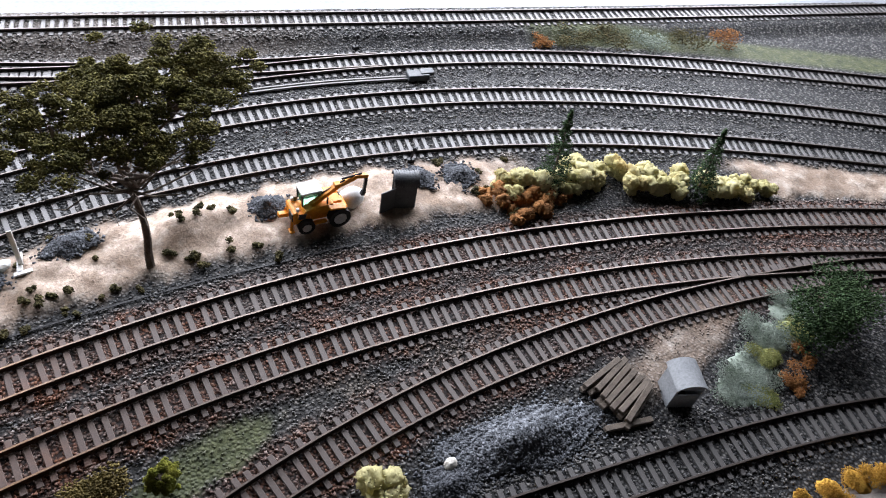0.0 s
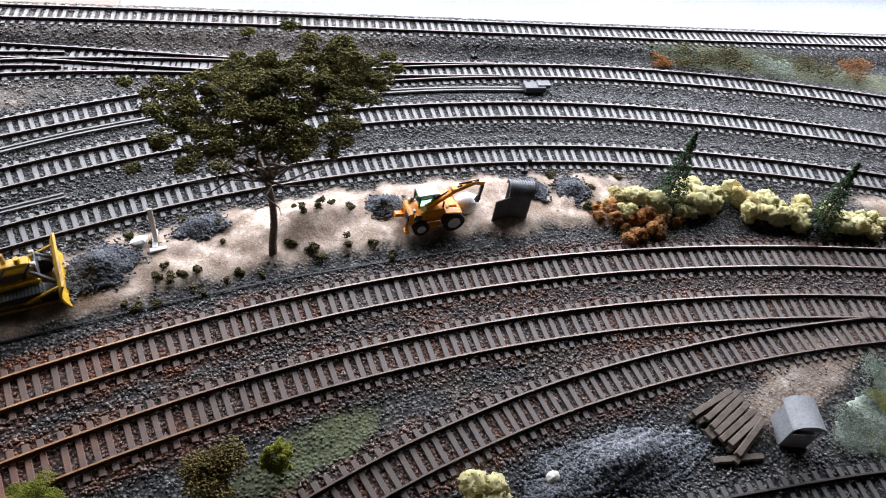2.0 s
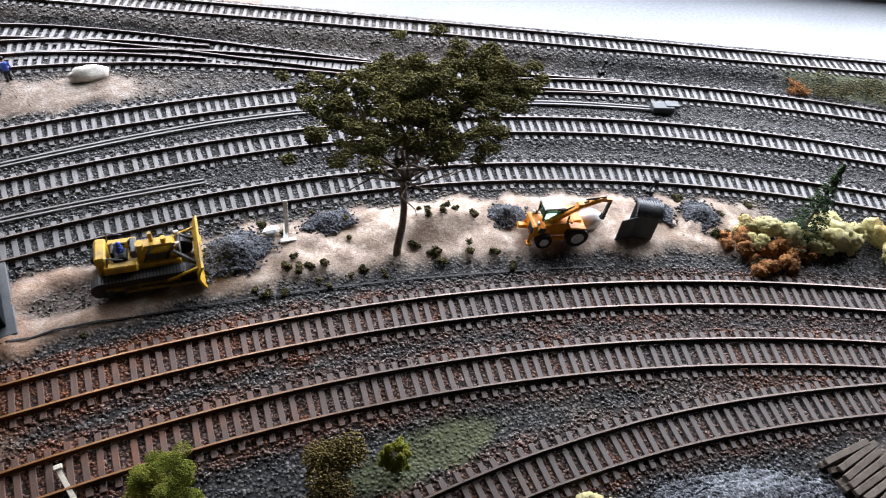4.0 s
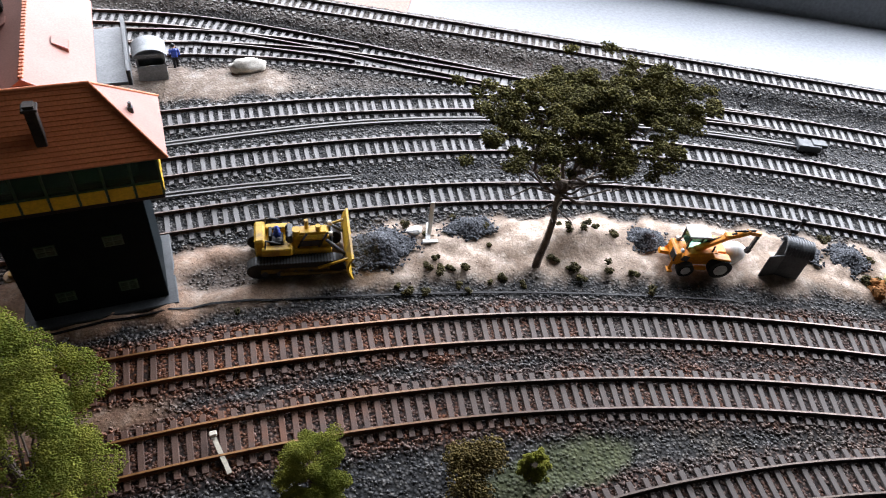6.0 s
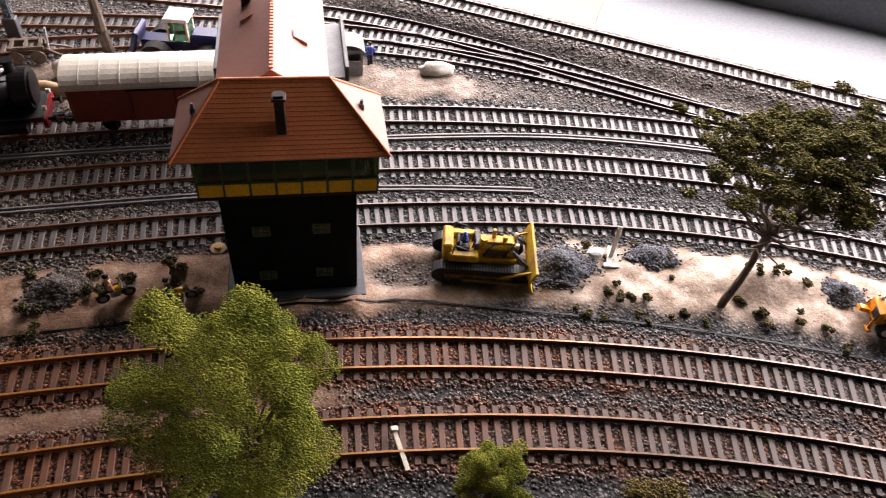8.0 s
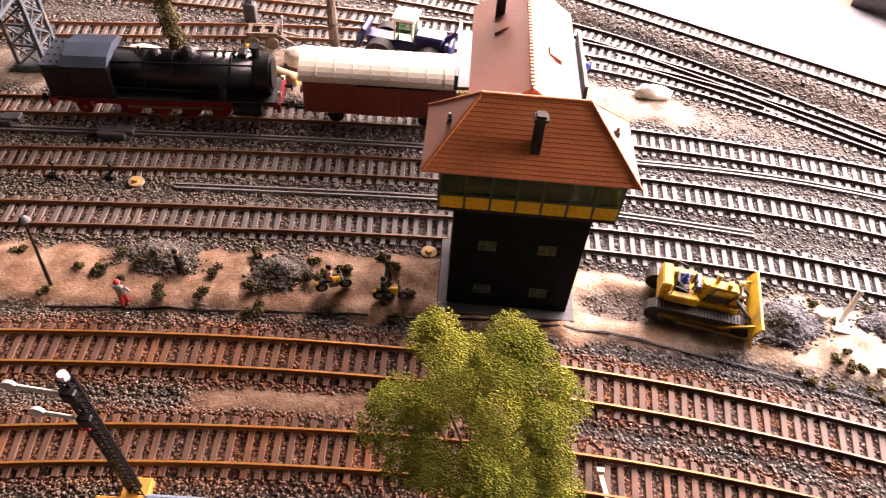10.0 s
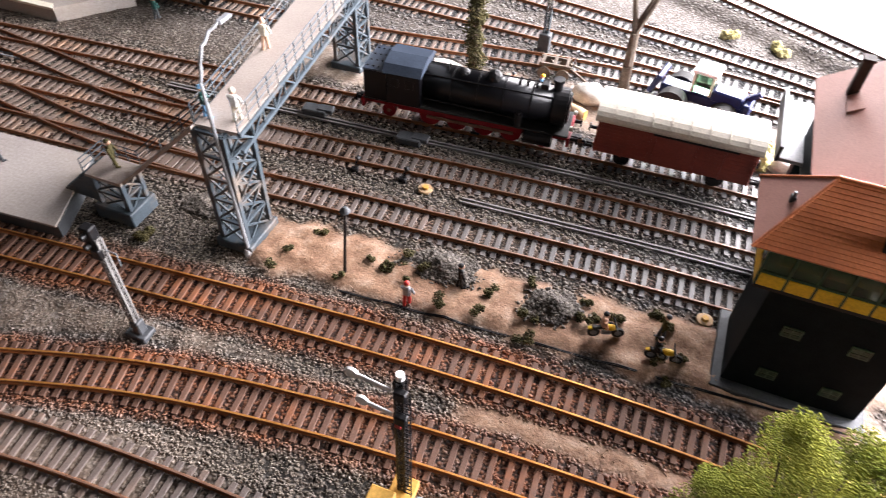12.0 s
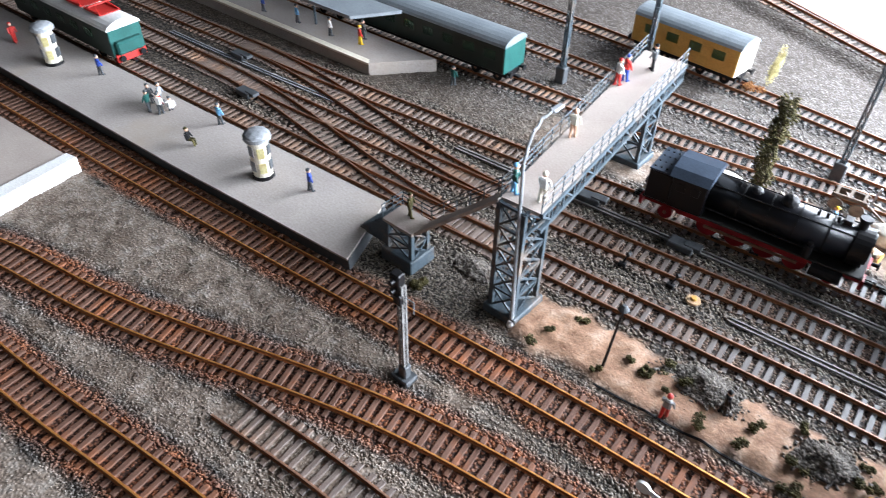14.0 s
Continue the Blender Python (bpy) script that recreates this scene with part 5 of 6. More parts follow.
def gravel_pile(x, y, rx, ry, h, seed, yaw=0.0, material=None, label="heap of dark grey gravel on the sand"):
    rng = np.random.default_rng(seed)
    n = int(1900 * rx * ry) + 350
    a, q = rng.uniform(0, 6.283, n), rng.uniform(0, 1, n) ** 0.62
    lobes = 1 + 0.16 * np.sin(2 * a + seed) + 0.1 * np.sin(5 * a + 2.3 * seed)
    reach = 1.0 * q * lobes * np.where(rng.uniform(0, 1, n) < 0.12, rng.uniform(1, 1.5, n), 1)
    px, py = reach * np.cos(a), reach * np.sin(a)
    z = 0.66 * h * np.exp(-2.6 * reach ** 2) - 0.04 * h + 0.05 * h * wobble(px * rx, py * ry, 0.7, seed) + rng.normal(0, 0.02, n)
    c, s = math.cos(radians(yaw)), math.sin(radians(yaw))
    X, Y = px * rx * c - py * ry * s, px * rx * s + py * ry * c
    ob = chips("stone_heap", np.c_[X, Y, np.maximum(z, 0) + 0.05], rng.uniform(0.07, 0.16, n), material or CHARCOAL, None, 0.8, seed)
    g = float(ground_z(np.array(x), np.array(y)))
    ob.matrix_world = pose(x * U, y * U, (g - 0.03) * U)
    core = ball(B(), (0, 0, 0), 1.0, (rx * 0.7, ry * 0.7, h * 0.24), 3, 0.05, seed=seed)
    for v in core.verts:
        v.co = Vector((v.co.x * c - v.co.y * s, v.co.x * s + v.co.y * c, max(v.co.z, -0.1)))
    part("core", core, material or CHARCOAL, ob)
    return tagged(ob, label, "gravel heap", "gravel heaps")


gravel_pile(11.4, 0.4, 1.6, 1.5, 1.25, 1)
gravel_pile(17.1, 0.8, 1.25, 0.85, 0.6, 2)
gravel_pile(27.3, -2.8, 1.1, 0.95, 0.8, 3)
gravel_pile(36.8, -6.2, 0.9, 1.0, 0.6, 4)
gravel_pile(39.2, -7.7, 1.2, 1.0, 0.7, 5)
gravel_pile(-15.0, 1.1, 1.4, 1.1, 0.8, 6, material=BROWN_GRAVEL, label="heap of grey-brown gravel on the sand")
gravel_pile(-21.4, 1.5, 1.9, 1.2, 0.9, 7, material=BROWN_GRAVEL, label="heap of grey-brown gravel on the sand")
gravel_pile(-36.4, 0.6, 1.4, 0.9, 0.4, 8, material=BROWN_GRAVEL, label="low heap of grey-brown gravel by the bridge")
gravel_pile(27.9, -23.3, 4.1, 1.6, 1.3, 9, -18, material=CHIPPINGS, label="long heap of blue-grey stone chippings")
gravel_pile(23.5, -22.6, 1.3, 0.9, 0.6, 10, -16)


def boulder(x, y, r, squash, seed, material, label):
    ob = part("boulder", ball(B(), (0, 0, r * squash[2] * 0.6), r, squash, 3, 0.22 if material is not WHITE else 0.06, seed=seed), material, smooth=True)
    ob.matrix_world = pose(x * U, y * U, float(ground_z(np.array(x), np.array(y))) * U)
    return tagged(ob, label, "boulder")


boulder(31.6, -5.5, 0.85, (1.1, 0.8, 0.85), 3, WHITE, "smooth white boulder in front of the backhoe")
boulder(7.4, 20.3, 0.95, (1.4, 0.7, 0.6), 5, ROCK, "pale flat boulder beside the track")
boulder(-28.2, 18.9, 1.5, (1.1, 0.8, 0.55), 6, ROCK, "pale weathered boulder on the sand")
boulder(-14.6, 20.3, 1.1, (1.3, 0.8, 0.8), 7, ROCK, "pale boulder by the tractor")
boulder(-13.2, 21.3, 0.9, (1.2, 0.9, 0.9), 8, WHITE, "white smooth boulder by the tractor")
boulder(-17.6, 20.6, 1.1, (1.2, 0.9, 0.7), 9, ROCK, "grey-white boulder behind the log")
boulder(24.2, -21.9, 0.35, (1, 0.8, 0.8), 10, ROCK, "small pale stone by the gravel heap")
boulder(-4.0, 17.9, 0.9, (1.4, 0.7, 0.7), 12, ROCK, "pale boulder beside the track")


# ---- machines ----
def tyre(t, x, y, r, w, hub, mat_hub):
    bm = B()
    rod(bm, (x, y - w / 2, r), (x, y + w / 2, r), r, seg=22)
    ty = part("tyre", bm, RUBBER, t, "black rubber tyre")
    part("rim", rod(rod(B(), (x, y - w / 2 - 0.03, r), (x, y + w / 2 + 0.03, r), hub, seg=16), (x, y - w / 2 - 0.07, r), (x, y + w / 2 + 0.07, r), hub * 0.4, seg=10), mat_hub, ty, "white rim")


def backhoe():
    t = thing("backhoe_loader", 29.2, -5.4, 0.25, -17, "orange-yellow toy backhoe loader with white rims and a raised arm", "backhoe loader")
    part("chassis", box(box(B(), (0, 0, 0.75), (3.3, 1.1, 0.55), 0.08), (-1.2, 0, 0.95), (0.9, 1.5, 0.5), 0.08), JCB_ORANGE, t)
    part("bonnet", box(B(), (-0.2, -0.2, 1.25), (1.9, 1.0, 0.5), 0.12, (0, -6, 0)), JCB_ORANGE, t)
    part("rear_counterweight", box(B(), (-1.65, 0, 1.05), (0.35, 1.4, 0.9), 0.08), JCB_ORANGE, t)
    for s in (-1, 1):
        tyre(t, -1.1, s * 0.85, 0.5, 0.4, 0.28, WHITE)
        tyre(t, 0.95, s * 0.85, 0.68, 0.48, 0.4, WHITE)
        part("mudguard", box(B(), (0.85, s * 0.75, 1.42), (1.1, 0.55, 0.12), 0.04, (0, 10, 0)), JCB_ORANGE, t)
    cab = part("cab", box(B(), (-0.5, 0.35, 1.85), (1.1, 0.9, 0.8), 0.06), GLASS, t, "glazed cab")
    bm = B()
    for xx in (-1.05, 0.05):
        for yy in (-0.1, 0.8):
            bar(bm, (xx, yy, 1.4), (xx, yy, 2.3), 0.09, 0.09)
    part("cab_posts", bm, BLACK, cab)
    part("cab_roof", box(B(), (-0.5, 0.35, 2.33), (1.3, 1.1, 0.14), 0.05), WHITE, t, "pale grey cab roof")
    for s in (-1, 1):
        part("outrigger", bar(box(B(), (-1.95, s * 0.75, 0.3), (0.3, 0.45, 0.1), 0.03), (-1.8, s * 0.5, 1.0), (-1.95, s * 0.75, 0.3), 0.16, 0.16), JCB_ORANGE, t)
        part("fender_step", box(B(), (-0.25, s * 0.8, 0.55), (0.9, 0.25, 0.2), 0.04), JCB_ORANGE, t)
        part("headlamp", box(B(), (-1.5, s * 0.5, 1.62), (0.16, 0.22, 0.22), 0.03), WHITE, t)
        part("warning_panel", box(B(), (-1.3, s * 0.78, 1.25), (0.45, 0.04, 0.4), 0.01, (0, 12, 0)), DARK_GREY, t)
    part("tool_box", box(B(), (0.95, 0, 1.25), (0.7, 0.8, 0.45), 0.06), JCB_ORANGE, t)
    part("exhaust_pipe", rod(B(), (0.35, -0.45, 1.4), (0.35, -0.45, 2.0), 0.06, seg=8), BLACK, t)
    part("steering_column", rod(B(), (-0.35, 0.2, 1.3), (-0.15, 0.2, 1.75), 0.05, seg=6), BLACK, t)
    part("engine_grille", box(B(), (-1.86, -0.35, 1.15), (0.06, 0.6, 0.55)), BLACK, t)
    bm = B()
    bar(bm, (-0.6, -0.25, 1.5), (1.1, 0.0, 2.35), 0.28, 0.3)
    bar(bm, (1.0, 0.0, 2.3), (2.3, 0.1, 2.65), 0.26, 0.28)
    bar(bm, (2.2, 0.1, 2.7), (3.1, 0.15, 2.5), 0.24, 0.24)
    box(bm, (1.1, 0, 2.42), (0.4, 0.4, 0.3), 0.05)
    part("boom", bm, JCB_ORANGE, t)
    part("ram", rod(rod(B(), (-0.1, -0.05, 1.95), (1.6, 0.05, 2.6), 0.07), (1.4, 0.05, 2.75), (2.7, 0.12, 2.78), 0.06), BLACK, t)
    part("dipper", bar(bar(B(), (3.05, 0.15, 2.55), (2.95, 0.15, 1.2), 0.16, 0.18), (2.95, 0.15, 1.3), (2.85, 0.15, 1.0), 0.24, 0.24), BLACK, t, "black dipper arm")
    part("rear_arm", bar(B(), (-1.8, 0.3, 0.7), (-2.4, 0.3, 0.8), 0.3, 0.25), JCB_ORANGE, t)


def bulldozer():
    t = thing("bulldozer", 6.7, 1.1, 0.2, -10, "dusty yellow tracked bulldozer with a raised blade", "bulldozer")
    part("hull", box(B(), (0, 0, 1.1), (4.0, 1.5, 0.5), 0.06), DOZER_YELLOW, t)
    part("engine_cover", box(box(B(), (0.9, 0, 1.65), (2.0, 1.0, 0.8), 0.12), (0.9, 0, 2.1), (1.7, 0.6, 0.15), 0.05), DOZER_YELLOW, t)
    part("radiator", box(B(), (1.98, 0, 1.6), (0.12, 1.2, 0.9), 0.03), DARK_GREY, t)
    part("exhaust", rod(rod(B(), (0.7, 0.1, 2.1), (0.7, 0.1, 2.75), 0.11), (1.3, -0.1, 2.1), (1.3, -0.1, 2.5), 0.14), DOZER_YELLOW, t)
    for k, (dx, dy) in enumerate(((0.2, -0.52), (0.75, 0.52), (1.3, -0.52))):
        part("hose", rod(rod(B(), (dx, dy, 1.3), (dx + 0.25, dy * 1.15, 1.95), 0.06, seg=6), (dx + 0.25, dy * 1.15, 1.95), (dx + 0.5, dy * 0.6, 2.15), 0.06, seg=6), RUBBER, t)
    part("grille", box(box(B(), (0.9, -0.51, 1.6), (1.2, 0.05, 0.4), 0.01), (0.9, 0.51, 1.6), (1.2, 0.05, 0.4), 0.01), DARK_GREY, t)
    part("control_levers", rod(rod(B(), (-0.4, 0.2, 1.6), (-0.35, 0.25, 2.3), 0.045, seg=6), (-0.4, -0.2, 1.6), (-0.3, -0.2, 2.3), 0.045, seg=6), RUBBER, t)
    part("filter_cap", rod(rod(B(), (0.15, -0.25, 2.0), (0.15, -0.25, 2.35), 0.17, seg=12), (0.15, -0.25, 2.35), (0.15, -0.25, 2.45), 0.22, seg=12), DOZER_YELLOW, t)
    part("dashboard", box(B(), (-0.2, 0, 1.95), (0.3, 1.1, 0.5), 0.06), DARK_GREY, t)
    for s in (-1, 1):
        part("armrest", box(B(), (-0.95, s * 0.5, 1.85), (0.7, 0.14, 0.12), 0.04), BLACK, t)
        part("grab_rail", rod(rod(B(), (-1.5, s * 0.9, 1.7), (-1.4, s * 0.9, 2.35), 0.04, seg=6), (-1.4, s * 0.9, 2.35), (-0.7, s * 0.9, 2.1), 0.04, seg=6), DARK_GREY, t)
        part("headlamp", rod(B(), (1.85, s * 0.42, 2.15), (2.05, s * 0.42, 2.15), 0.13, seg=10), CREAM, t)
    part("seat", box(box(B(), (-0.9, 0, 1.55), (0.7, 0.8, 0.25), 0.05), (-1.2, 0, 1.85), (0.18, 0.8, 0.6), 0.05), BLACK, t)
    part("fuel_tank", box(B(), (-1.75, 0, 1.75), (0.55, 1.6, 0.95), 0.1), DOZER_YELLOW, t)
    for s in (-1, 1):
        part("fender", box(B(), (-0.9, s * 0.85, 1.5), (1.6, 0.4, 0.5), 0.06), DOZER_YELLOW, t)
        bm = B()
        prof = [(2.1 + 0.52 * math.cos(a), 0.55 + 0.52 * math.sin(a)) for a in np.linspace(-1.57, 1.57, 8)] + [(-2.0 + 0.52 * math.cos(a), 0.55 + 0.52 * math.sin(a)) for a in np.linspace(1.57, 4.71, 8)]
        extrude_xz(bm, prof, s * 1.1 - 0.3, s * 1.1 + 0.3)
        tr = part("crawler_track", bm, RUBBER, t, "dark crawler track")
        for i in range(26):
            for z in (0.03, 1.07):
                part("grouser", box(B(), (-2.0 + i * 0.164, s * 1.1, z), (0.1, 0.62, 0.07)), DARK_GREY, tr)
        part("track_frame", box(B(), (0, s * 1.42, 0.55), (3.6, 0.1, 0.3), 0.03), DOZER_SHADED, t)
        bm = B()
        for i in range(5):
            rod(bm, (-1.6 + i * 0.8, s * 1.42, 0.4), (-1.6 + i * 0.8, s * 1.52, 0.4), 0.18, seg=12)
        part("rollers", bm, DARK_GREY, t)
        part("push_arm", bar(B(), (-0.8, s * 1.6, 0.5), (2.75, s * 1.6, 0.4), 0.12, 0.16), DOZER_SHADED, t)
        part("lift_ram", rod(B(), (1.7, s * 0.7, 2.0), (2.8, s * 0.9, 0.9), 0.09, seg=8), DARK_GREY, t)
        part("brace", bar(B(), (1.2, s * 1.5, 0.7), (2.8, s * 1.5, 1.3), 0.1, 0.12), DOZER_YELLOW, t)
    prof = [(2.78 + 0.28 * abs(k) ** 1.5, 0.9 + 0.82 * k) for k in np.linspace(-1, 1, 9)] + [(2.66 + 0.28 * abs(k) ** 1.5, 0.9 + 0.82 * k) for k in np.linspace(1, -1, 9)]
    part("blade", extrude_xz(B(), prof, -1.95, 1.95), DOZER_YELLOW, t, "curved yellow blade")
    bm = B()
    for k in range(3):
        ball(bm, (-0.85, 0, 1.95 + k * 0.2), 0.24 - 0.04 * k, (1, 1, 1), 1)
    part("driver_figure", bm, BLUE, t, "small blue driver figurine")


def tractor():
    t = thing("tractor", -10.3, 22.0, 0.1, -10, "dark blue forestry tractor with a pale cab", "tractor")
    part("chassis", box(box(B(), (0, 0, 1.5), (5.4, 1.2, 0.7), 0.1), (1.6, 0, 2.1), (2.0, 1.3, 0.8), 0.12), NAVY, t)
    cab = part("cab", box(B(), (-0.1, 0, 2.7), (1.3, 1.4, 1.4), 0.08), GLASS, t)
    part("cab_roof", box(B(), (-0.1, 0, 3.5), (1.6, 1.7, 0.25), 0.08), WHITE, t, "white cab roof")
    part("cab_frame", bar(bar(bar(bar(B(), (-0.7, -0.65, 2), (-0.7, -0.65, 3.4), 0.12, 0.12), (0.5, -0.65, 2), (0.5, -0.65, 3.4), 0.12, 0.12), (-0.7, 0.65, 2), (-0.7, 0.65, 3.4), 0.12, 0.12), (0.5, 0.65, 2), (0.5, 0.65, 3.4), 0.12, 0.12), CREAM, t)
    for s in (-1, 1):
        for xx in (-1.6, 1.7):
            tyre(t, xx, s * 1.1, 1.0, 0.8, 0.45, DARK_GREY)
    part("front_shield", box(B(), (-3.0, 0, 1.8), (0.4, 2.0, 1.5), 0.1, (0, 20, 0)), NAVY, t)
    part("rear_grapple", bar(box(B(), (2.9, 0, 1.7), (0.5, 1.8, 1.2), 0.1), (2.6, 0, 2.2), (3.4, 0, 2.9), 0.3, 0.3), NAVY, t)
    t.scale = (1.06, 1.06, 1.06)


backhoe()
bulldozer()
tractor()


def motorbike(x, y, yaw, label):
    t = thing("motorbike", x, y, float(ground_z(np.array(x), np.array(y))), yaw, label, "motorbike", "motorbikes on the sand")
    for xx in (-0.62, 0.62):
        bm = B()
        rod(bm, (xx, -0.06, 0.32), (xx, 0.06, 0.32), 0.32, seg=14)
        w = part("wheel", bm, RUBBER, t)
        part("hub", rod(B(), (xx, -0.08, 0.32), (xx, 0.08, 0.32), 0.17, seg=10), SILVER, w)
    part("engine", box(B(), (0, 0, 0.4), (0.5, 0.24, 0.35), 0.05), SILVER, t)
    part("tank", ball(B(), (0.15, 0, 0.72), 0.3, (1.2, 0.6, 0.6), 2), YELLOW_PANEL, t, "yellow tank")
    part("seat", box(B(), (-0.4, 0, 0.72), (0.7, 0.24, 0.14), 0.05), BLACK, t)
    part("mudguard", box(B(), (-0.75, 0, 0.66), (0.4, 0.18, 0.08), 0.02, (0, -18, 0)), YELLOW_PANEL, t)
    part("fork", rod(rod(B(), (0.62, 0.1, 0.32), (0.4, 0.1, 1.0), 0.04, seg=6), (0.62, -0.1, 0.32), (0.4, -0.1, 1.0), 0.04, seg=6), SILVER, t)
    part("handlebar", rod(B(), (0.38, -0.4, 1.02), (0.38, 0.4, 1.02), 0.04, seg=6), BLACK, t)


motorbike(-12.0, 0.3, 20, "yellow and white toy motorbike on the sand")
motorbike(-9.0, 0.0, 6, "yellow and black toy motorbike on the sand")


# ---- figurines, each one plain mesh ----
def figurine(x, y, z, yaw, top, legs, pose_kind="stand", label="painted plastic figurine", seed=1):
    bm = B()
    if pose_kind == "sit":
        box(bm, (0.22, -0.11, 0.55), (0.55, 0.16, 0.17), 0.04, mi=1)
        box(bm, (0.22, 0.11, 0.55), (0.55, 0.16, 0.17), 0.04, mi=1)
        rod(bm, (0.45, -0.11, 0.5), (0.5, -0.11, 0.05), 0.08, 0.07, 7, 1)
        rod(bm, (0.45, 0.11, 0.5), (0.5, 0.11, 0.05), 0.08, 0.07, 7, 1)
        b = 0.5
    else:
        st = 0.12 if pose_kind == "stand" else 0.26
        rod(bm, (st, -0.11, 0.0), (0, -0.1, 0.85), 0.08, 0.12, 8, 1)
        rod(bm, (-st, 0.11, 0.0), (0, 0.1, 0.85), 0.08, 0.12, 8, 1)
        box(bm, (st + 0.05, -0.11, 0.04), (0.28, 0.13, 0.09), 0.03, mi=1)
        box(bm, (-st + 0.05, 0.11, 0.04), (0.28, 0.13, 0.09), 0.03, mi=1)
        b = 0.82
    box(bm, (0, 0, b + 0.32), (0.28, 0.44, 0.66), 0.1)
    rod(bm, (0, -0.26, b + 0.58), (0.16, -0.34, b + 0.08), 0.085, 0.06, 7)
    rod(bm, (0, 0.26, b + 0.58), (0.2, 0.32, b + 0.1), 0.085, 0.06, 7)
    ball(bm, (0.02, 0, b + 0.86), 0.16, (1, 0.9, 1.15), 2, mi=2)
    ball(bm, (-0.01, 0, b + 0.95), 0.155, (1.05, 1, 0.8), 2, mi=1)
    ob = part("figurine", bm, [top, legs, SKIN])
    ob.matrix_world = pose(x * U, y * U, z * U, 0, 0, yaw)
    return tagged(ob, label, "figurine", "painted figurines")


G = lambda x, y: float(ground_z(np.array(x), np.array(y)))
figurine(-12.2, 0.35, G(-12.2, .35) + 0.2, 20, SKIN, BLACK, "sit", "bare-chested figurine seated on a motorbike")
figurine(-9.3, 1.3, G(-9.3, 1.3), 200, SCRUB, DARK_GREY, "stand", "figurine in drab clothes standing by a motorbike")
figurine(-9.4, 0.0, G(-9.4, 0.0) + 0.25, 6, BLACK, BLACK, "sit", "dark figurine seated on a motorbike")
figurine(-20.0, 0.5, G(-20, .5), 30, BLACK, BLACK, "stand", "dark figurine standing on the sand")
figurine(-22.2, -1.6, G(-22.2, -1.6), 90, GREY_PLASTIC, RED, "stand", "grey and red figurine standing on the sand")
figurine(-24.4, 18.7, G(-24.4, 18.7), 0, SKIN, CREAM, "stride", "figurine striding near the boulder")
figurine(-23.0, 19.0, G(-23, 19), 40, RED, DARK_GREY, "stand", "figurine in a red shirt by the log")
figurine(-21.0, 19.3, G(-21, 19.3) + 0.6, 200, PALE_BLUE, YELLOW_PANEL, "sit", "figurine in blue and yellow seated on the log")
figurine(2.6, 21.6, G(2.6, 21.6), 90, BLUE, BLACK, "stand", "figurine in blue overalls by the shed")
figurine(-6.6, 17.6, G(-6.6, 17.6), 90, WHITE, BLACK, "stand", "figurine in white and black beside the track")
figurine(-48.9, -1.9, 1.2, 60, BLUE, DARK_GREY, "stand", "figurine in a blue jacket on the platform")
figurine(-54.2, -2.1, 1.2, 120, WHITE, DARK_GREY, "stride", "figurine in a white shirt on the platform")
figurine(-54.6, -1.5, 1.2, 120, DARK_GREY, SCRUB, "stand", "figurine in grey on the platform")
figurine(-59.8, -4.2, 1.2, 30, BLACK, SCRUB, "sit", "dark crouching figurine on the platform")
figurine(-60.5, -0.9, 1.2, 90, PALE_BLUE, DARK_GREY, "stand", "figurine in a blue coat on the platform")
for i, (x, y, a, c) in enumerate([(-67.6, -2.6, 0, DARK_GREY), (-66.6, -2.2, 40, GREY_PLASTIC), (-65.9, -2.7, 80, RED), (-65.2, -3.1, 120, WHITE), (-64.6, -2.5, 160, WHITE), (-66.2, -3.5, 200, TEAL)]):
    figurine(x, y, 1.2, a, c, DARK_GREY, "stand" if i % 2 else "sit", "painted figurine in a group on the platform")
figurine(-74.5, -3.0, 1.2, 90, BLUE, DARK_GREY, "stand", "figurine in blue beside the advertising column")
figurine(-86, -5.0, 1.2, 0, RED, RED, "stand", "red figurine far along the platform")
figurine(-69.5, -15.0, 1.2, 30, CREAM, CREAM, "stand", "pale figurine on the short platform")
figurine(-33.3, -0.6, 8.2, 30, TEAL, PALE_BLUE, "stand", "figurine in teal on the footbridge")
figurine(-31.8, -0.2, 8.2, 100, WHITE, CREAM, "stand", "figurine in white on the footbridge")
figurine(-34.0, 6.0, 8.2, 100, CREAM, SKIN, "stand", "figurine in cream at the bridge railing")
figurine(-35.2, 14.0, 8.2, 60, RED, BLUE, "stand", "figurine in red at the bridge railing")
figurine(-35.3, 13.2, 8.2, 60, WHITE, RED, "stand", "figurine in white at the bridge railing")
figurine(-34.6, 16.6, 8.2, 180, DARK_GREY, BLACK, "stand", "dark figurine at the end of the footbridge")
figurine(-40.2, -1.2, 3.2, 20, SCRUB, SCRUB, "stand", "olive figurine on the bridge landing")
for x, y, c in ((-75, 14.6, BLUE), (-70.5, 15.2, PALE_BLUE), (-66, 15.4, WHITE), (-62.6, 16.0, RED), (-63.2, 17.0, DARK_GREY)):
    figurine(x, y, 1.2, 60, c, YELLOW_PANEL if c is RED else DARK_GREY, "stand", "figurine on the island platform")
figurine(-52.6, 17.5, 0.1, 90, TEAL, DARK_GREY, "stand", "teal figurine between the tracks")


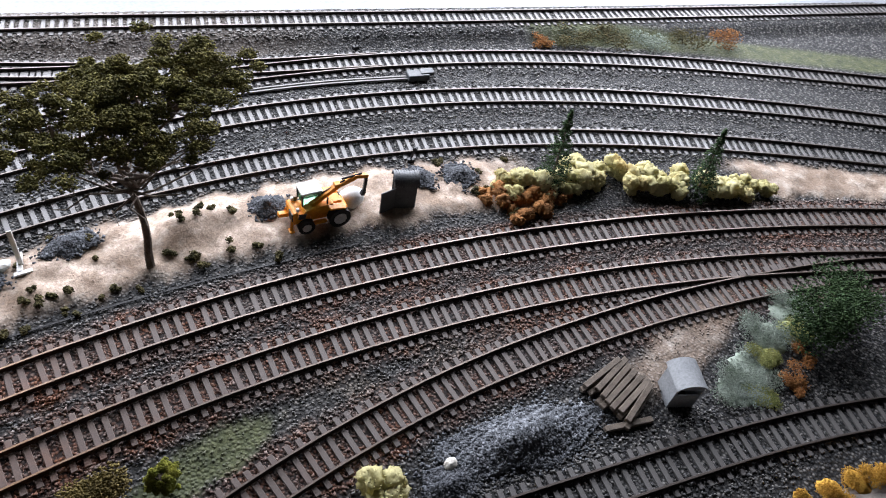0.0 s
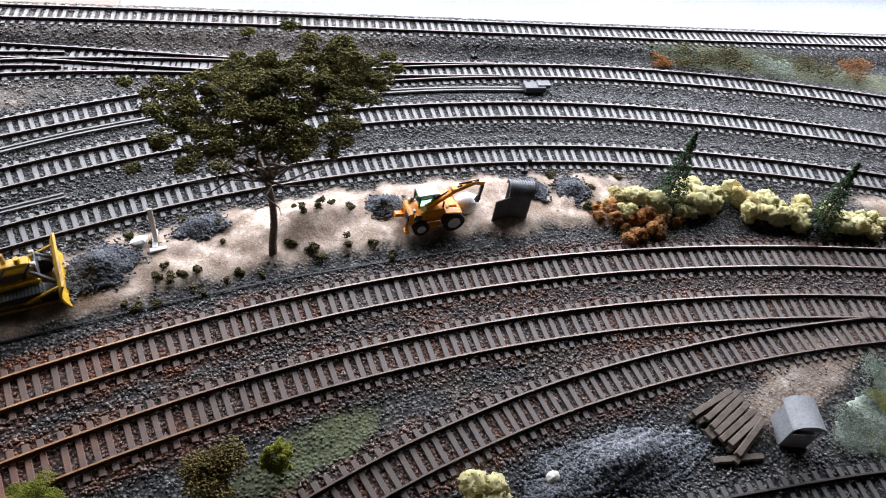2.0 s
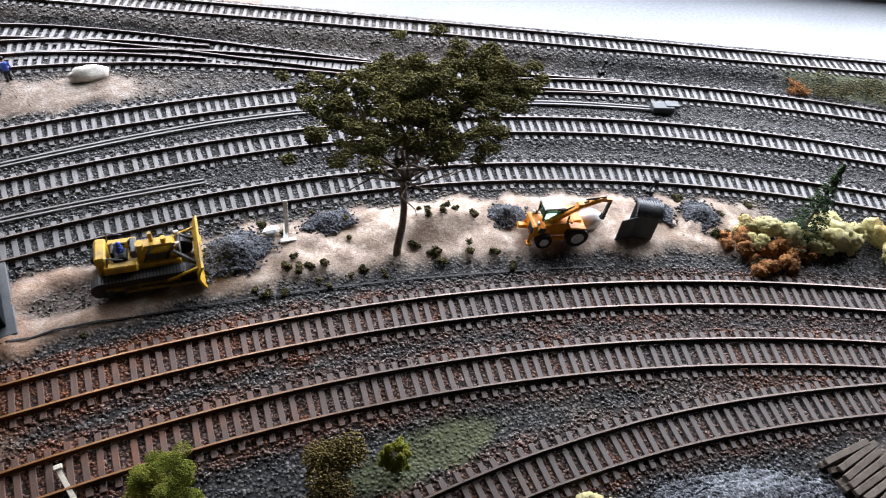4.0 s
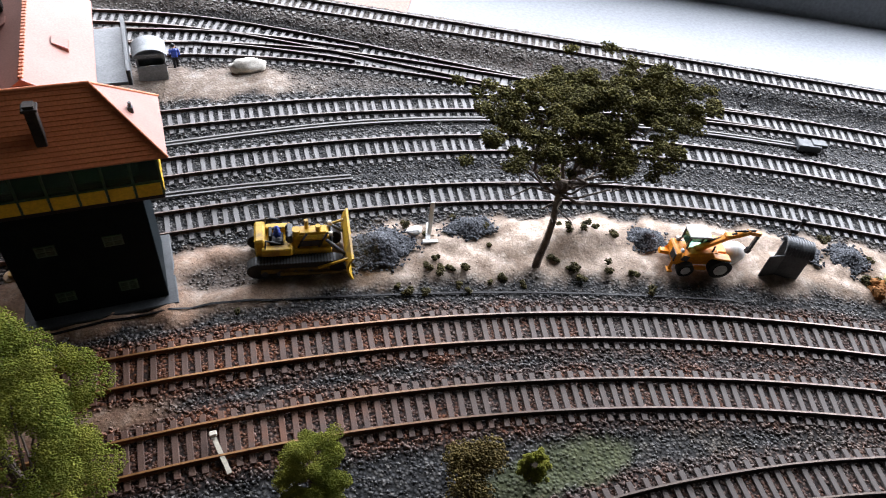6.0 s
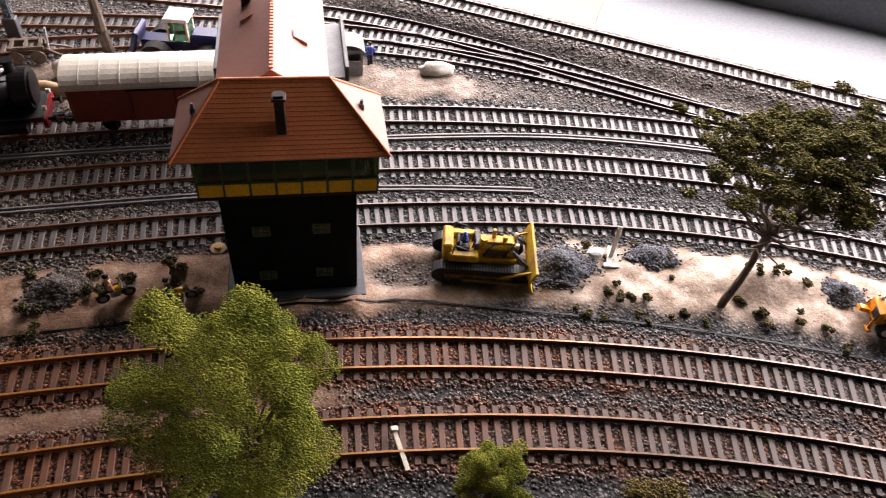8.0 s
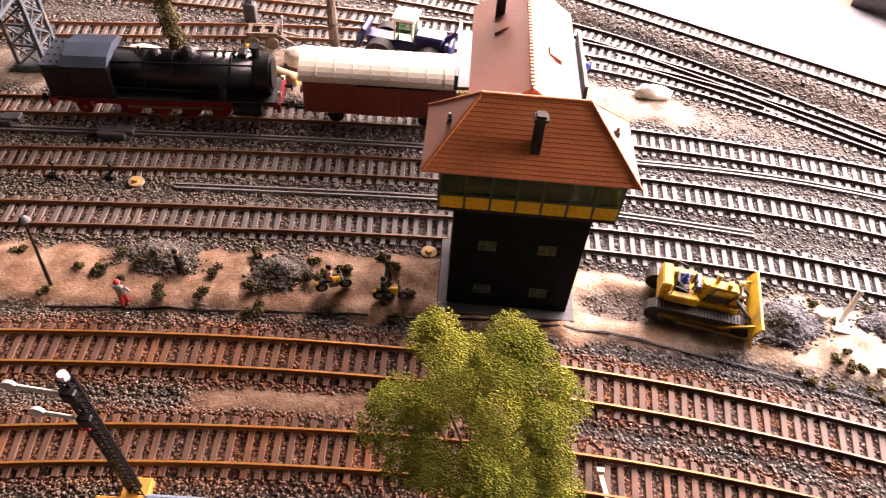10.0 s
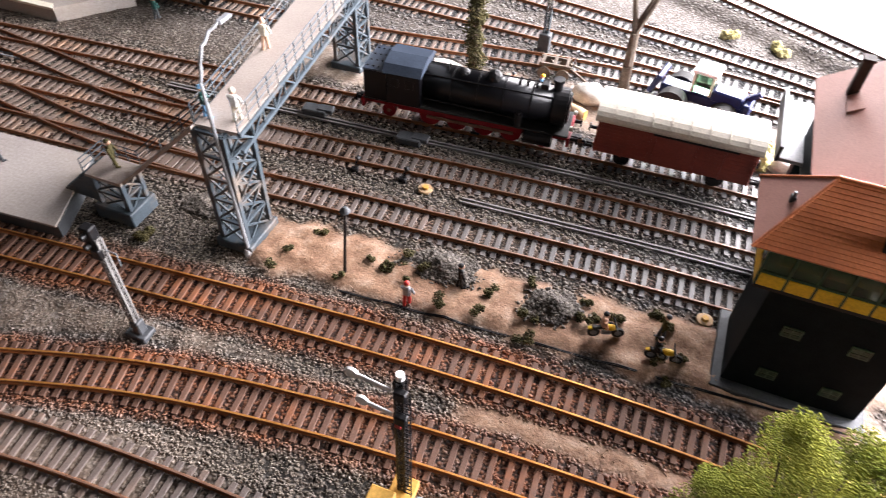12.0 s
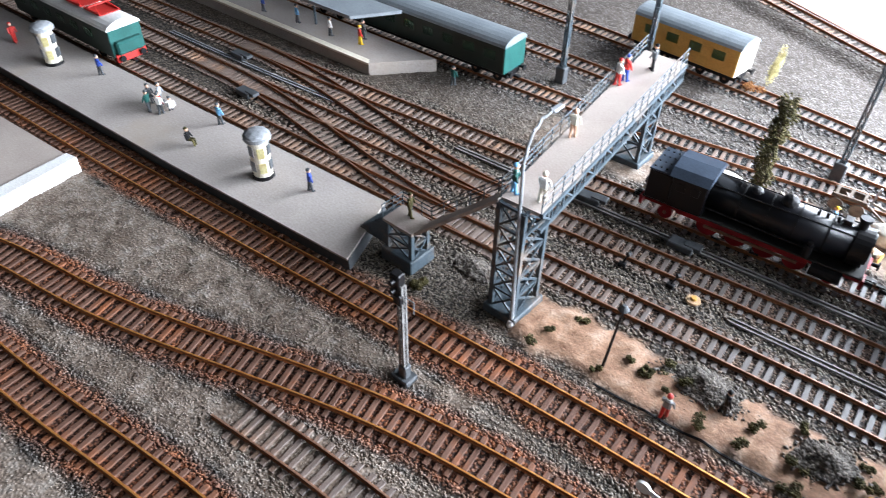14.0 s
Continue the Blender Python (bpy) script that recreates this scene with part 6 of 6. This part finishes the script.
# ---- sheds, stacks and signs ----
def corrugated_shed(x, y, yaw, w, d, h, material, label):
    """A shed whose open end faces along -y, with a ribbed round roof and a door swung out."""
    t = thing("shed", x, y, 0.15, yaw, label, "shed")
    th = 0.08
    for lo, hi in (((-w / 2, -d / 2, -0.2), (-w / 2 + th, d / 2, h)), ((w / 2 - th, -d / 2, -0.2), (w / 2, d / 2, h)), ((-w / 2 + th, d / 2 - th, -0.2), (w / 2 - th, d / 2, h))):
        part("wall_panel", span(B(), lo, hi), material, t)
    arc = [(-1.5 + 3.0 * i / 16) for i in range(17)]
    ring = lambda k: [(k * 0.54 * w * math.sin(a), h - 0.05 + k * 0.5 * w * math.cos(a)) for a in arc]
    roof = part("roof", extrude_xz(B(), ring(1.0) + ring(0.9)[::-1], -d / 2 - 0.12, d / 2 + 0.12), material, t)
    for i in range(10):
        yy = -d / 2 - 0.06 + (d + 0.12) * i / 9
        part("rib", extrude_xz(B(), ring(1.07) + ring(0.99)[::-1], yy - 0.045, yy + 0.045), material, roof)
    gable = [(0.49 * w * math.sin(a), h - 0.05 + 0.44 * w * math.cos(a)) for a in arc]
    part("gable", extrude_xz(B(), gable, d / 2 - th, d / 2), material, t)
    door = part("door", span(B(), (0, -0.04, -0.05), (w * 0.85, 0.04, h * 0.95), 0.02), material, t, "open door")
    door.matrix_basis = pose(w / 2 * U, -d / 2 * U, 0, 0, 0, -62)
    part("inner_floor", span(B(), (-w / 2 + th, -d / 2, -0.2), (w / 2 - th, d / 2 - th, -0.1)), BLACK, t)


def barrel_shed(x, y, yaw, w, d, h, material, label):
    t = thing("shed", x, y, 0.1, yaw, label, "shed")
    th = 0.1
    for lo, hi in (((-w / 2, -d / 2, -0.1), (-w / 2 + th, d / 2, h)), ((w / 2 - th, -d / 2, -0.1), (w / 2, d / 2, h)), ((-w / 2 + th, d / 2 - th, -0.1), (w / 2 - th, d / 2, h)),
                   ((-w / 2 + th, -d / 2, -0.1), (w / 2 - th, -d / 2 + th, h * 0.58)), ((-w / 2 + th, -d / 2, h * 0.88), (w / 2 - th, -d / 2 + th, h))):
        part("wall_panel", span(B(), lo, hi), material, t)
    n = 24
    ro, lift = [], 0.32 * w
    for i in range(n + 1):
        a = -1.25 + 2.5 * i / n
        ro.append((0.62 * w * math.sin(a), h - 0.1 + lift * (math.cos(a) - 0.3) / 0.7))
    prof = ro + [(px * 0.92, pz - 0.08) for px, pz in ro[::-1]]
    part("roof", extrude_xz(B(), prof, -d / 2 - 0.15, d / 2 + 0.15), material, t)
    part("inner_floor", span(B(), (-w / 2 + th, -d / 2 + th, -0.1), (w / 2 - th, d / 2 - th, 0.0)), BLACK, t)


corrugated_shed(34.4, -7.3, -125, 1.25, 1.35, 1.9, SHED_GREY, "dark grey corrugated shed with an open door")
barrel_shed(36.4, -27.0, -38, 1.5, 1.5, 1.8, GREY_PLASTIC, "small grey hut with a rounded roof and an open window")
barrel_shed(1.0, 20.9, 0, 1.9, 1.6, 2.0, GREY_PLASTIC, "small grey-brown shed with a rounded roof")


def sleeper_stack():
    rng = random.Random(4)
    t = thing("timber_stack", 34.2, -24.9, 0.05, 0, "loose stack of weathered grey timber baulks beside the hut", "timber stack")
    for i in range(14):
        row, k = divmod(i, 7)
        a = -8 + k * 2.2 + rng.uniform(-5, 5) + row * 4
        part("baulk", box(B(), (rng.uniform(-0.25, 0.25), 1.1 - k * 0.4 + row * 0.15, 0.14 + row * 0.26), (3.2 - 0.3 * row, 0.32, 0.24), 0.025, (rng.uniform(-6, 6), rng.uniform(-2, 2), a)), WOOD, t)
    part("bearer", box(B(), (-1.4, -1.5, 0.08), (2.8, 0.32, 0.25), 0.025, (0, 0, -28)), WOOD, t)


sleeper_stack()


def white_sign():
    t = thing("signpost", 14.4, 0.3, 0.25, 8, "white upright board on a white cross foot", "signpost")
    part("board", box(B(), (0.3, 0.7, 1.15), (0.26, 0.12, 2.3), 0.03, (-8, 0, -30)), WHITE, t)
    part("foot", box(box(B(), (0, 0, 0.06), (0.9, 0.3, 0.12), 0.03, (0, 0, -20)), (0.25, 0.75, 0.06), (0.28, 1.5, 0.12), 0.03, (0, 0, -30)), WHITE, t)
    part("saddle", ball(B(), (-0.5, 1.0, 0.2), 0.45, (1.1, 0.8, 0.5), 2, 0.3), WHITE, t)


white_sign()


def log_pile():
    t = thing("log", -20.0, 18.7, 0.1, -12, "long pale felled log on the sand", "log")
    bm = rod(B(), (-2.6, 0, 0.44), (2.6, 0, 0.42), 0.36, 0.42, 14)
    bmesh.ops.subdivide_edges(bm, edges=[e for e in bm.edges if e.calc_length() > 3], cuts=9)
    for v in bm.verts:
        v.co += Vector((0, 0.14 * math.sin(v.co.x * 1.3), 0.05 * math.sin(v.co.x * 2.1))) + 0.05 * noise.noise_vector(v.co * 2.0)
    part("stem", bm, LOG, t, smooth=True)
    part("cut_end", rod(B(), (2.6, 0, 0.42), (2.66, 0, 0.42), 0.38, seg=14), OCHRE, t, "fresh orange cut end")


log_pile()


def bare_tree():
    rng = np.random.default_rng(8)
    t = thing("bare_tree", -15.6, 23.0, 0, 0, "leafless forked tree with pale grey-brown bark", "bare tree")
    bm = B()
    limb(bm, (0, 0, -0.1), (-0.2, -0.2, 4.8), 0.42, 0.3, rng, 0.2, 8)
    for q, r in (((-1.8, 0.4, 9.5), 0.22), ((1.5, 0.2, 9.8), 0.2), ((0.6, 1.5, 8.6), 0.15)):
        e = limb(bm, (-0.2, -0.2, 4.7), q, r, 0.1, rng, 0.5, 6)
        for k in range(4):
            limb(bm, e, e + Vector(rng.normal(0, 1.0, 3)) + Vector((0, 0, 1.4)), 0.07, 0.02, rng, 0.3, 5, 3)
    part("trunk", bm, BARK, t)


bare_tree()


def column_tree():
    rng = np.random.default_rng(9)
    t = thing("conifer", -26.4, 20.2, 0.1, 0, "slim ragged dark green columnar tree", "conifer")
    part("trunk", rod(B(), (0, 0, -0.1), (0.1, -0.2, 7.2), 0.25, 0.1, 7), BARK, t)
    n = 2600
    f = rng.uniform(0, 1, n)
    a = rng.uniform(0, 6.283, n)
    r = (0.55 + 0.4 * np.sin(f * 17) * np.sin(a + f * 9)) * rng.uniform(0.3, 1, n) + 0.1
    chips("foliage", np.c_[r * np.cos(a), r * np.sin(a), 0.6 + f * 7], rng.uniform(0.06, 0.14, n), SCRUB, t, 0.7, 9, leaf=True)


column_tree()


def handcart():
    t = thing("handcart", -20.9, 22.8, 0.1, 5, "rusty brown field-railway wagon chassis with a grey lever", "cart")
    part("bed", box(box(B(), (0, -0.5, 1.1), (2.3, 0.18, 0.25), 0.02), (0, 0.5, 1.1), (2.3, 0.18, 0.25), 0.02), BARK, t)
    part("cross_beam", box(box(box(B(), (-0.9, 0, 1.15), (0.2, 1.3, 0.2)), (0, 0, 1.15), (0.2, 1.3, 0.2)), (0.9, 0, 1.15), (0.2, 1.3, 0.2)), BARK, t)
    for xx in (-0.7, 0.7):
        for s in (-0.7, 0.7):
            part("wheel", rod(B(), (xx, s - 0.08, 0.5), (xx, s + 0.08, 0.5), 0.48, seg=14), BARK, t)
    part("lever", bar(B(), (1.3, 0, 0.6), (1.5, 0, 2.3), 0.25, 0.1), GREY_PLASTIC, t)
    part("drawbar", bar(bar(B(), (1.2, -0.3, 0.9), (2.9, -0.9, 0.2), 0.14, 0.14), (1.2, 0.3, 0.9), (2.6, 0.9, 0.2), 0.14, 0.14), BARK, t)


handcart()


# ---- signals, lamps, conduits ----
def semaphore():
    t = thing("semaphore_signal", -18.2, -11.1, 0, 0, "black lattice semaphore signal with two white-edged arms", "signal")
    bm = B()
    lattice(bm, -0.15, 0.15, -0.15, 0.15, 0.3, 8.9, 16, 0.06)
    part("mast", bm, BLACK, t)
    part("base", box(B(), (0, 0, 0.2), (1.1, 1.1, 0.5), 0.05), OCHRE, t, "ochre base")
    bm = B()
    for i in range(22):
        rod(bm, (0.22, -0.3, 0.8 + i * 0.36), (0.5, -0.3, 0.8 + i * 0.36), 0.03, seg=5)
    rod(bm, (0.5, -0.3, 0.6), (0.5, -0.3, 8.6), 0.03, seg=5)
    part("ladder", bm, BLACK, t)
    for z, l in ((8.6, 1.5), (7.0, 1.2)):
        arm = part("arm", box(B(), (-0.2 - l / 2, -0.3, z), (l, 0.08, 0.24), 0.02, (0, 10, 0)), WHITE, t, "white signal arm")
        part("arm_disc", rod(B(), (-0.2 - l, -0.36, z + 0.12), (-0.2 - l, -0.24, z + 0.12), 0.26, seg=12), WHITE, arm)
        part("lamp_case", box(B(), (0.15, -0.35, z - 0.15), (0.5, 0.3, 0.5), 0.05), BLACK, t)
    part("red_spectacle", box(B(), (0.05, -0.4, 6.4), (0.25, 0.1, 0.25), 0.03), RED, t)
    part("finial", rod(B(), (0, 0, 8.9), (0, 0, 9.2), 0.16), WHITE, t)


semaphore()


def colour_signal():
    t = thing("light_signal", -33.8, -8.6, 0, 0, "grey lattice light signal with a black head", "signal")
    part("base", box(box(B(), (0, 0, 0.15), (1.2, 0.9, 0.4), 0.05), (0.05, 0, 0.75), (0.55, 0.5, 0.9), 0.06), DARK_GREY, t)
    bm = B()
    lattice(bm, -0.13, 0.13, -0.13, 0.13, 0.6, 7.0, 14, 0.06)
    part("mast", bm, CONDUIT, t)
    part("head", box(box(B(), (-0.25, 0, 7.0), (0.6, 0.5, 1.3), 0.06), (-0.05, -0.2, 6.2), (0.5, 0.3, 0.6), 0.05), BLACK, t, "black signal head")
    bm = B()
    for z in (6.7, 7.3):
        rod(bm, (-0.25, -0.25, z), (-0.25, -0.5, z), 0.14, seg=10)
    part("hoods", bm, BLACK, t)
    part("cage", rod(rod(B(), (0.1, 0.1, 6.2), (0.7, 0.1, 6.2), 0.03, seg=5), (0.7, 0.1, 6.2), (0.7, 0.1, 5.4), 0.03, seg=5), GREY_PLASTIC, t)


colour_signal()


def tall_lamp():
    t = thing("lamp_post", -31.8, -1.75, 0, 0, "tall grey lamp post with a curved arm by the footbridge", "lamp post")
    bm = rod(B(), (0, 0, 0), (-0.5, 0.2, 11.0), 0.13, 0.09, 8)
    limb(bm, (-0.5, 0.2, 11.0), (-0.6, 0.9, 12.4), 0.09, 0.08, np.random.default_rng(1), 0.1, 7)
    limb(bm, (-0.6, 0.9, 12.4), (-0.6, 2.4, 12.9), 0.08, 0.07, np.random.default_rng(2), 0.1, 7)
    part("pole", bm, GREY_PLASTIC, t)
    part("lamp_head", box(B(), (-0.6, 2.8, 12.85), (0.35, 0.9, 0.18), 0.05), GREY_PLASTIC, t)
    part("foot", rod(B(), (0, 0, 0), (0, 0, 0.5), 0.3, 0.2), WHITE, t)


tall_lamp()


def yard_lamp(x, y, h):
    t = thing("yard_lamp", x, y, 0.1, 0, "slim dark yard lamp with a mushroom shade", "lamp post", "yard lamps")
    part("pole", rod(B(), (0, 0, -0.1), (0.25, 0.25, h), 0.1, 0.06, 7), BLACK, t)
    part("shade", rod(B(), (0.25, 0.25, h), (0.25, 0.25, h + 0.3), 0.3, 0.1, 12), DARK_GREY, t)


yard_lamp(-26.2, -1.0, 4.6)


def masts():
    for x, y, h in ((-22.6, 26.0, 12.0), (-46, 24.6, 11.0), (-41.5, 31.5, 12.0)):
        t = thing("catenary_mast", x, y, 0, 0, "thin dark steel mast between the tracks", "mast", "masts")
        bm = B()
        lattice(bm, -0.16, 0.16, -0.16, 0.16, 0, h, 12, 0.07)
        part("mast", bm, STEEL_BLUE, t)
        part("cabinet", box(B(), (0, -0.1, 0.8), (0.9, 0.7, 1.5), 0.05), DARK_GREY, t)


masts()


def advertising_column(x, y):
    t = thing("advertising_column", x, y, 1.2, 0, "round advertising column with pasted posters and a grey cap", "advertising column", "advertising columns")
    part("foot", rod(B(), (0, 0, 0), (0, 0, 0.25), 0.78, 0.75, 20), BLACK, t)
    drum = part("drum", rod(B(), (0, 0, 0.25), (0, 0, 3.1), 0.68, seg=24), CREAM, t)
    for i in range(6):
        a = i * 1.05 - 2.6
        for z in (1.0, 2.2):
            part("poster", box(B(), (0.69 * math.cos(a), 0.69 * math.sin(a), z + 0.1 * (i % 2)), (0.04, 0.5, 0.8), 0.01, (0, 0, math.degrees(a))), (DARK_GREY, GREY_PLASTIC, MOSS)[i % 3], drum)
    part("cap", ball(rod(B(), (0, 0, 3.1), (0, 0, 3.35), 0.95, 0.95, 24), (0, 0, 3.35), 0.93, (1, 1, 0.4), 2), GREY_PLASTIC, t, "grey domed cap")


advertising_column(-52.7, -2.9)
advertising_column(-79.5, -4.6)


def conduit(pts, r, material, label, name="conduit", gap=0.32):
    xy, d = sample(pts, 1.0)
    n = np.c_[-d[:, 1], d[:, 0]]
    t = thing(name, 0, 0, 0, 0, label, "conduit")
    for s in (-0.5, 0.5):
        bm = B()
        q = xy + n * gap * s
        rings = [[bm.verts.new((*(c + m * a), max(0.06, float(ground_z(c[0], c[1])) + 0.01) + h)) for a, h in ((-r / 2, 0), (r / 2, 0), (r / 2, r), (-r / 2, r))] for c, m in zip(q, n)]
        for a, b in zip(rings[:-1], rings[1:]):
            for k in range(4):
                bm.faces.new((a[k], a[(k + 1) % 4], b[(k + 1) % 4], b[k]))
        bm.faces.new(rings[0])
        bm.faces.new(rings[-1][::-1])
        part("pipe", bm, material, t)
    return t


conduit([(-46, 10.2), (-30.6, 11.2), (-20, 12.0), (-8.8, 12.6), (8, 12.8), (16.5, 12.1), (24.8, 10.4), (34.6, 7.3), (40, 5.0), (44.6, 2.7)], 0.14, CONDUIT, "pair of grey signal conduits between the tracks")
conduit([(-22.4, 7.1), (-14, 7.6), (-7.7, 7.9), (2, 8.0), (12, 7.0)], 0.12, CONDUIT, "pair of grey signal conduits between the tracks")
conduit([(-26, -2.2), (-12, -1.2), (-0.1, -0.75), (7.1, -1.9), (18.5, -4.5), (30, -8.4)], 0.05, BLACK, "thin black cable duct along the front track", gap=0.06)
conduit([(-80, 7.0), (-70, 7.6), (-58, 8.6)], 0.12, GREY_PLASTIC, "thin grey rodding between the station tracks")
for x, y, a in ((-27.6, 11.1, 4), (-34.8, 11.4, 6), (44.9, 2.5, -24), (-64.5, 4.3, 0), (-70.5, 8.2, 0)):
    t = thing("point_motor", x, y, 0.05, a, "dark point motor box beside the track", "point motor", "point motors")
    part("case", box(B(), (0, 0, 0.28), (1.7, 0.95, 0.5), 0.06), DARK_GREY, t)
    part("cover", box(B(), (0.75, 0.1, 0.45), (1.1, 0.7, 0.3), 0.04), DARK_GREY, t)
for x, y in ((-24.8, 7.15), (-7.3, 3.5)):
    t = thing("cable_drum", x, y, 0.05, 0, "small pale disc with a yellow hub on the ballast", "cable drum", "cable drums")
    part("disc", rod(B(), (0, 0, 0), (0, 0, 0.14), 0.46, 0.43, 18), LOG, t)
    part("hub", rod(B(), (0, 0, 0.14), (0, 0, 0.3), 0.2, 0.17, 12), OCHRE, t)


def white_post():
    t = thing("marker_post", 1.1, -9.0, 0.0, 0, "short white marker post leaning on the second track", "marker post")
    part("post", bar(B(), (-0.1, 0.3, 0.42), (0.3, -1.5, 0.2), 0.2, 0.1), CREAM, t)
    part("head", box(B(), (-0.1, 0.4, 0.5), (0.34, 0.24, 0.16), 0.03), CREAM, t)


white_post()


def small_van():
    t = thing("flat_wagon", -16.0, -13.0, 0, 1, "ochre flat wagon with a blue tarpaulin cover", "wagon")
    part("bed", span(B(), (-3.4, -1.3, 0.4), (3.4, 1.3, 0.8), 0.04), OCHRE, t)
    part("tarpaulin", span(B(), (-1.4, -1.35, 0.8), (3.5, 1.45, 1.5), 0.15), SLATE_BLUE, t, "blue tarpaulin cover")
    part("crate", span(B(), (-3.3, -0.9, 0.8), (-2.2, 1.3, 1.3), 0.05), OCHRE, t)
    part("sole", span(B(), (-3.2, -0.9, 0), (3.2, 0.9, 0.4)), BLACK, t)


small_van()


def verge():
    bm = slab(B(), [(32.5, -33.4, 0.3), (42.5, -37.6, 0.3), (52, -43, 0.3), (52, -49, 0.3), (30, -49, 0.3), (26, -36, 0.3)], 0.4)
    tagged(part("pavement", bm, CONCRETE), "grey paved strip along the layout edge", "pavement", kind="structure")
    bm = slab(B(), [(-63, -25.8, 0.3), (-49, -25.6, 0.3), (-44.5, -26.4, 0.3), (-38, -29, 0.3), (-38, -45, 0.3), (-63, -45, 0.3)], 0.4)
    tagged(part("pavement_yard", bm, SLATE_BLUE), "dark blue-grey strip along the yard", "pavement", kind="structure")


verge()


def layout_table():
    t = thing("layout_table", 0, 0, 0, 0, "wooden baseboard table that carries the model railway", "table")
    pts = [(-114, -50), (98, -50), (98, -15.2), (-80.6, 78.2), (-114, 78.2)]
    part("baseboard", slab(B(), [(x, y, -0.9) for x, y in pts], 3.0), LOG, t)
    part("edge_board", span(B(), (-114, -51.6, -7), (98, -50.1, 0.2)), LOG, t)
    for x, y in ((-108, -45), (92, -45), (92, -20), (-108, 72), (-8, -45)):
        part("leg", span(B(), (x - 2, y - 2, -95), (x + 2, y + 2, -3.9)), LOG, t)


layout_table()


bush(-31.6, 36.8, 0.7, 3.6, 301, MOSS, "tall tuft of yellow reeds by the far track", "reeds", 900)
bush(-32.6, 34.6, 0.9, 0.8, 302, RUSTY_MOSS, "low orange-brown scrub by the far track", n=400)
for i, (x, y, r, h, m) in enumerate([(60.5, -0.8, 1.6, 1.3, SCRUB), (63.5, -2.6, 1.8, 1.4, SCRUB), (67.0, -5.0, 1.8, 1.3, FROST), (70.5, -7.2, 1.8, 1.4, SCRUB), (73.5, -9.2, 1.4, 1.6, RUSTY_MOSS), (58.0, 0.6, 1.0, 0.9, RUSTY_MOSS)]):
    bush(x, y, r, h, 310 + i, m, "low mixed scrub on the bank behind the main track", n=700)


def point_lever(x, y, yaw):
    t = thing("point_lever", x, y, 0.05, yaw, "small dark point lever beside the turnout", "point lever", "point levers")
    part("box", box(B(), (0, 0, 0.15), (0.5, 0.35, 0.3), 0.04), BLACK, t)
    part("lever", bar(B(), (0, 0, 0.25), (0.25, 0.1, 1.1), 0.08, 0.08), BLACK, t)
    part("weight", rod(B(), (0.2, 0.0, 1.05), (0.3, 0.2, 1.05), 0.16, seg=10), BLACK, t)


point_lever(43.4, 8.2, 0)
point_lever(-29.6, 7.0, 10)
point_lever(37.6, -4.6, -30)
point_lever(-26.4, 7.3, 0)
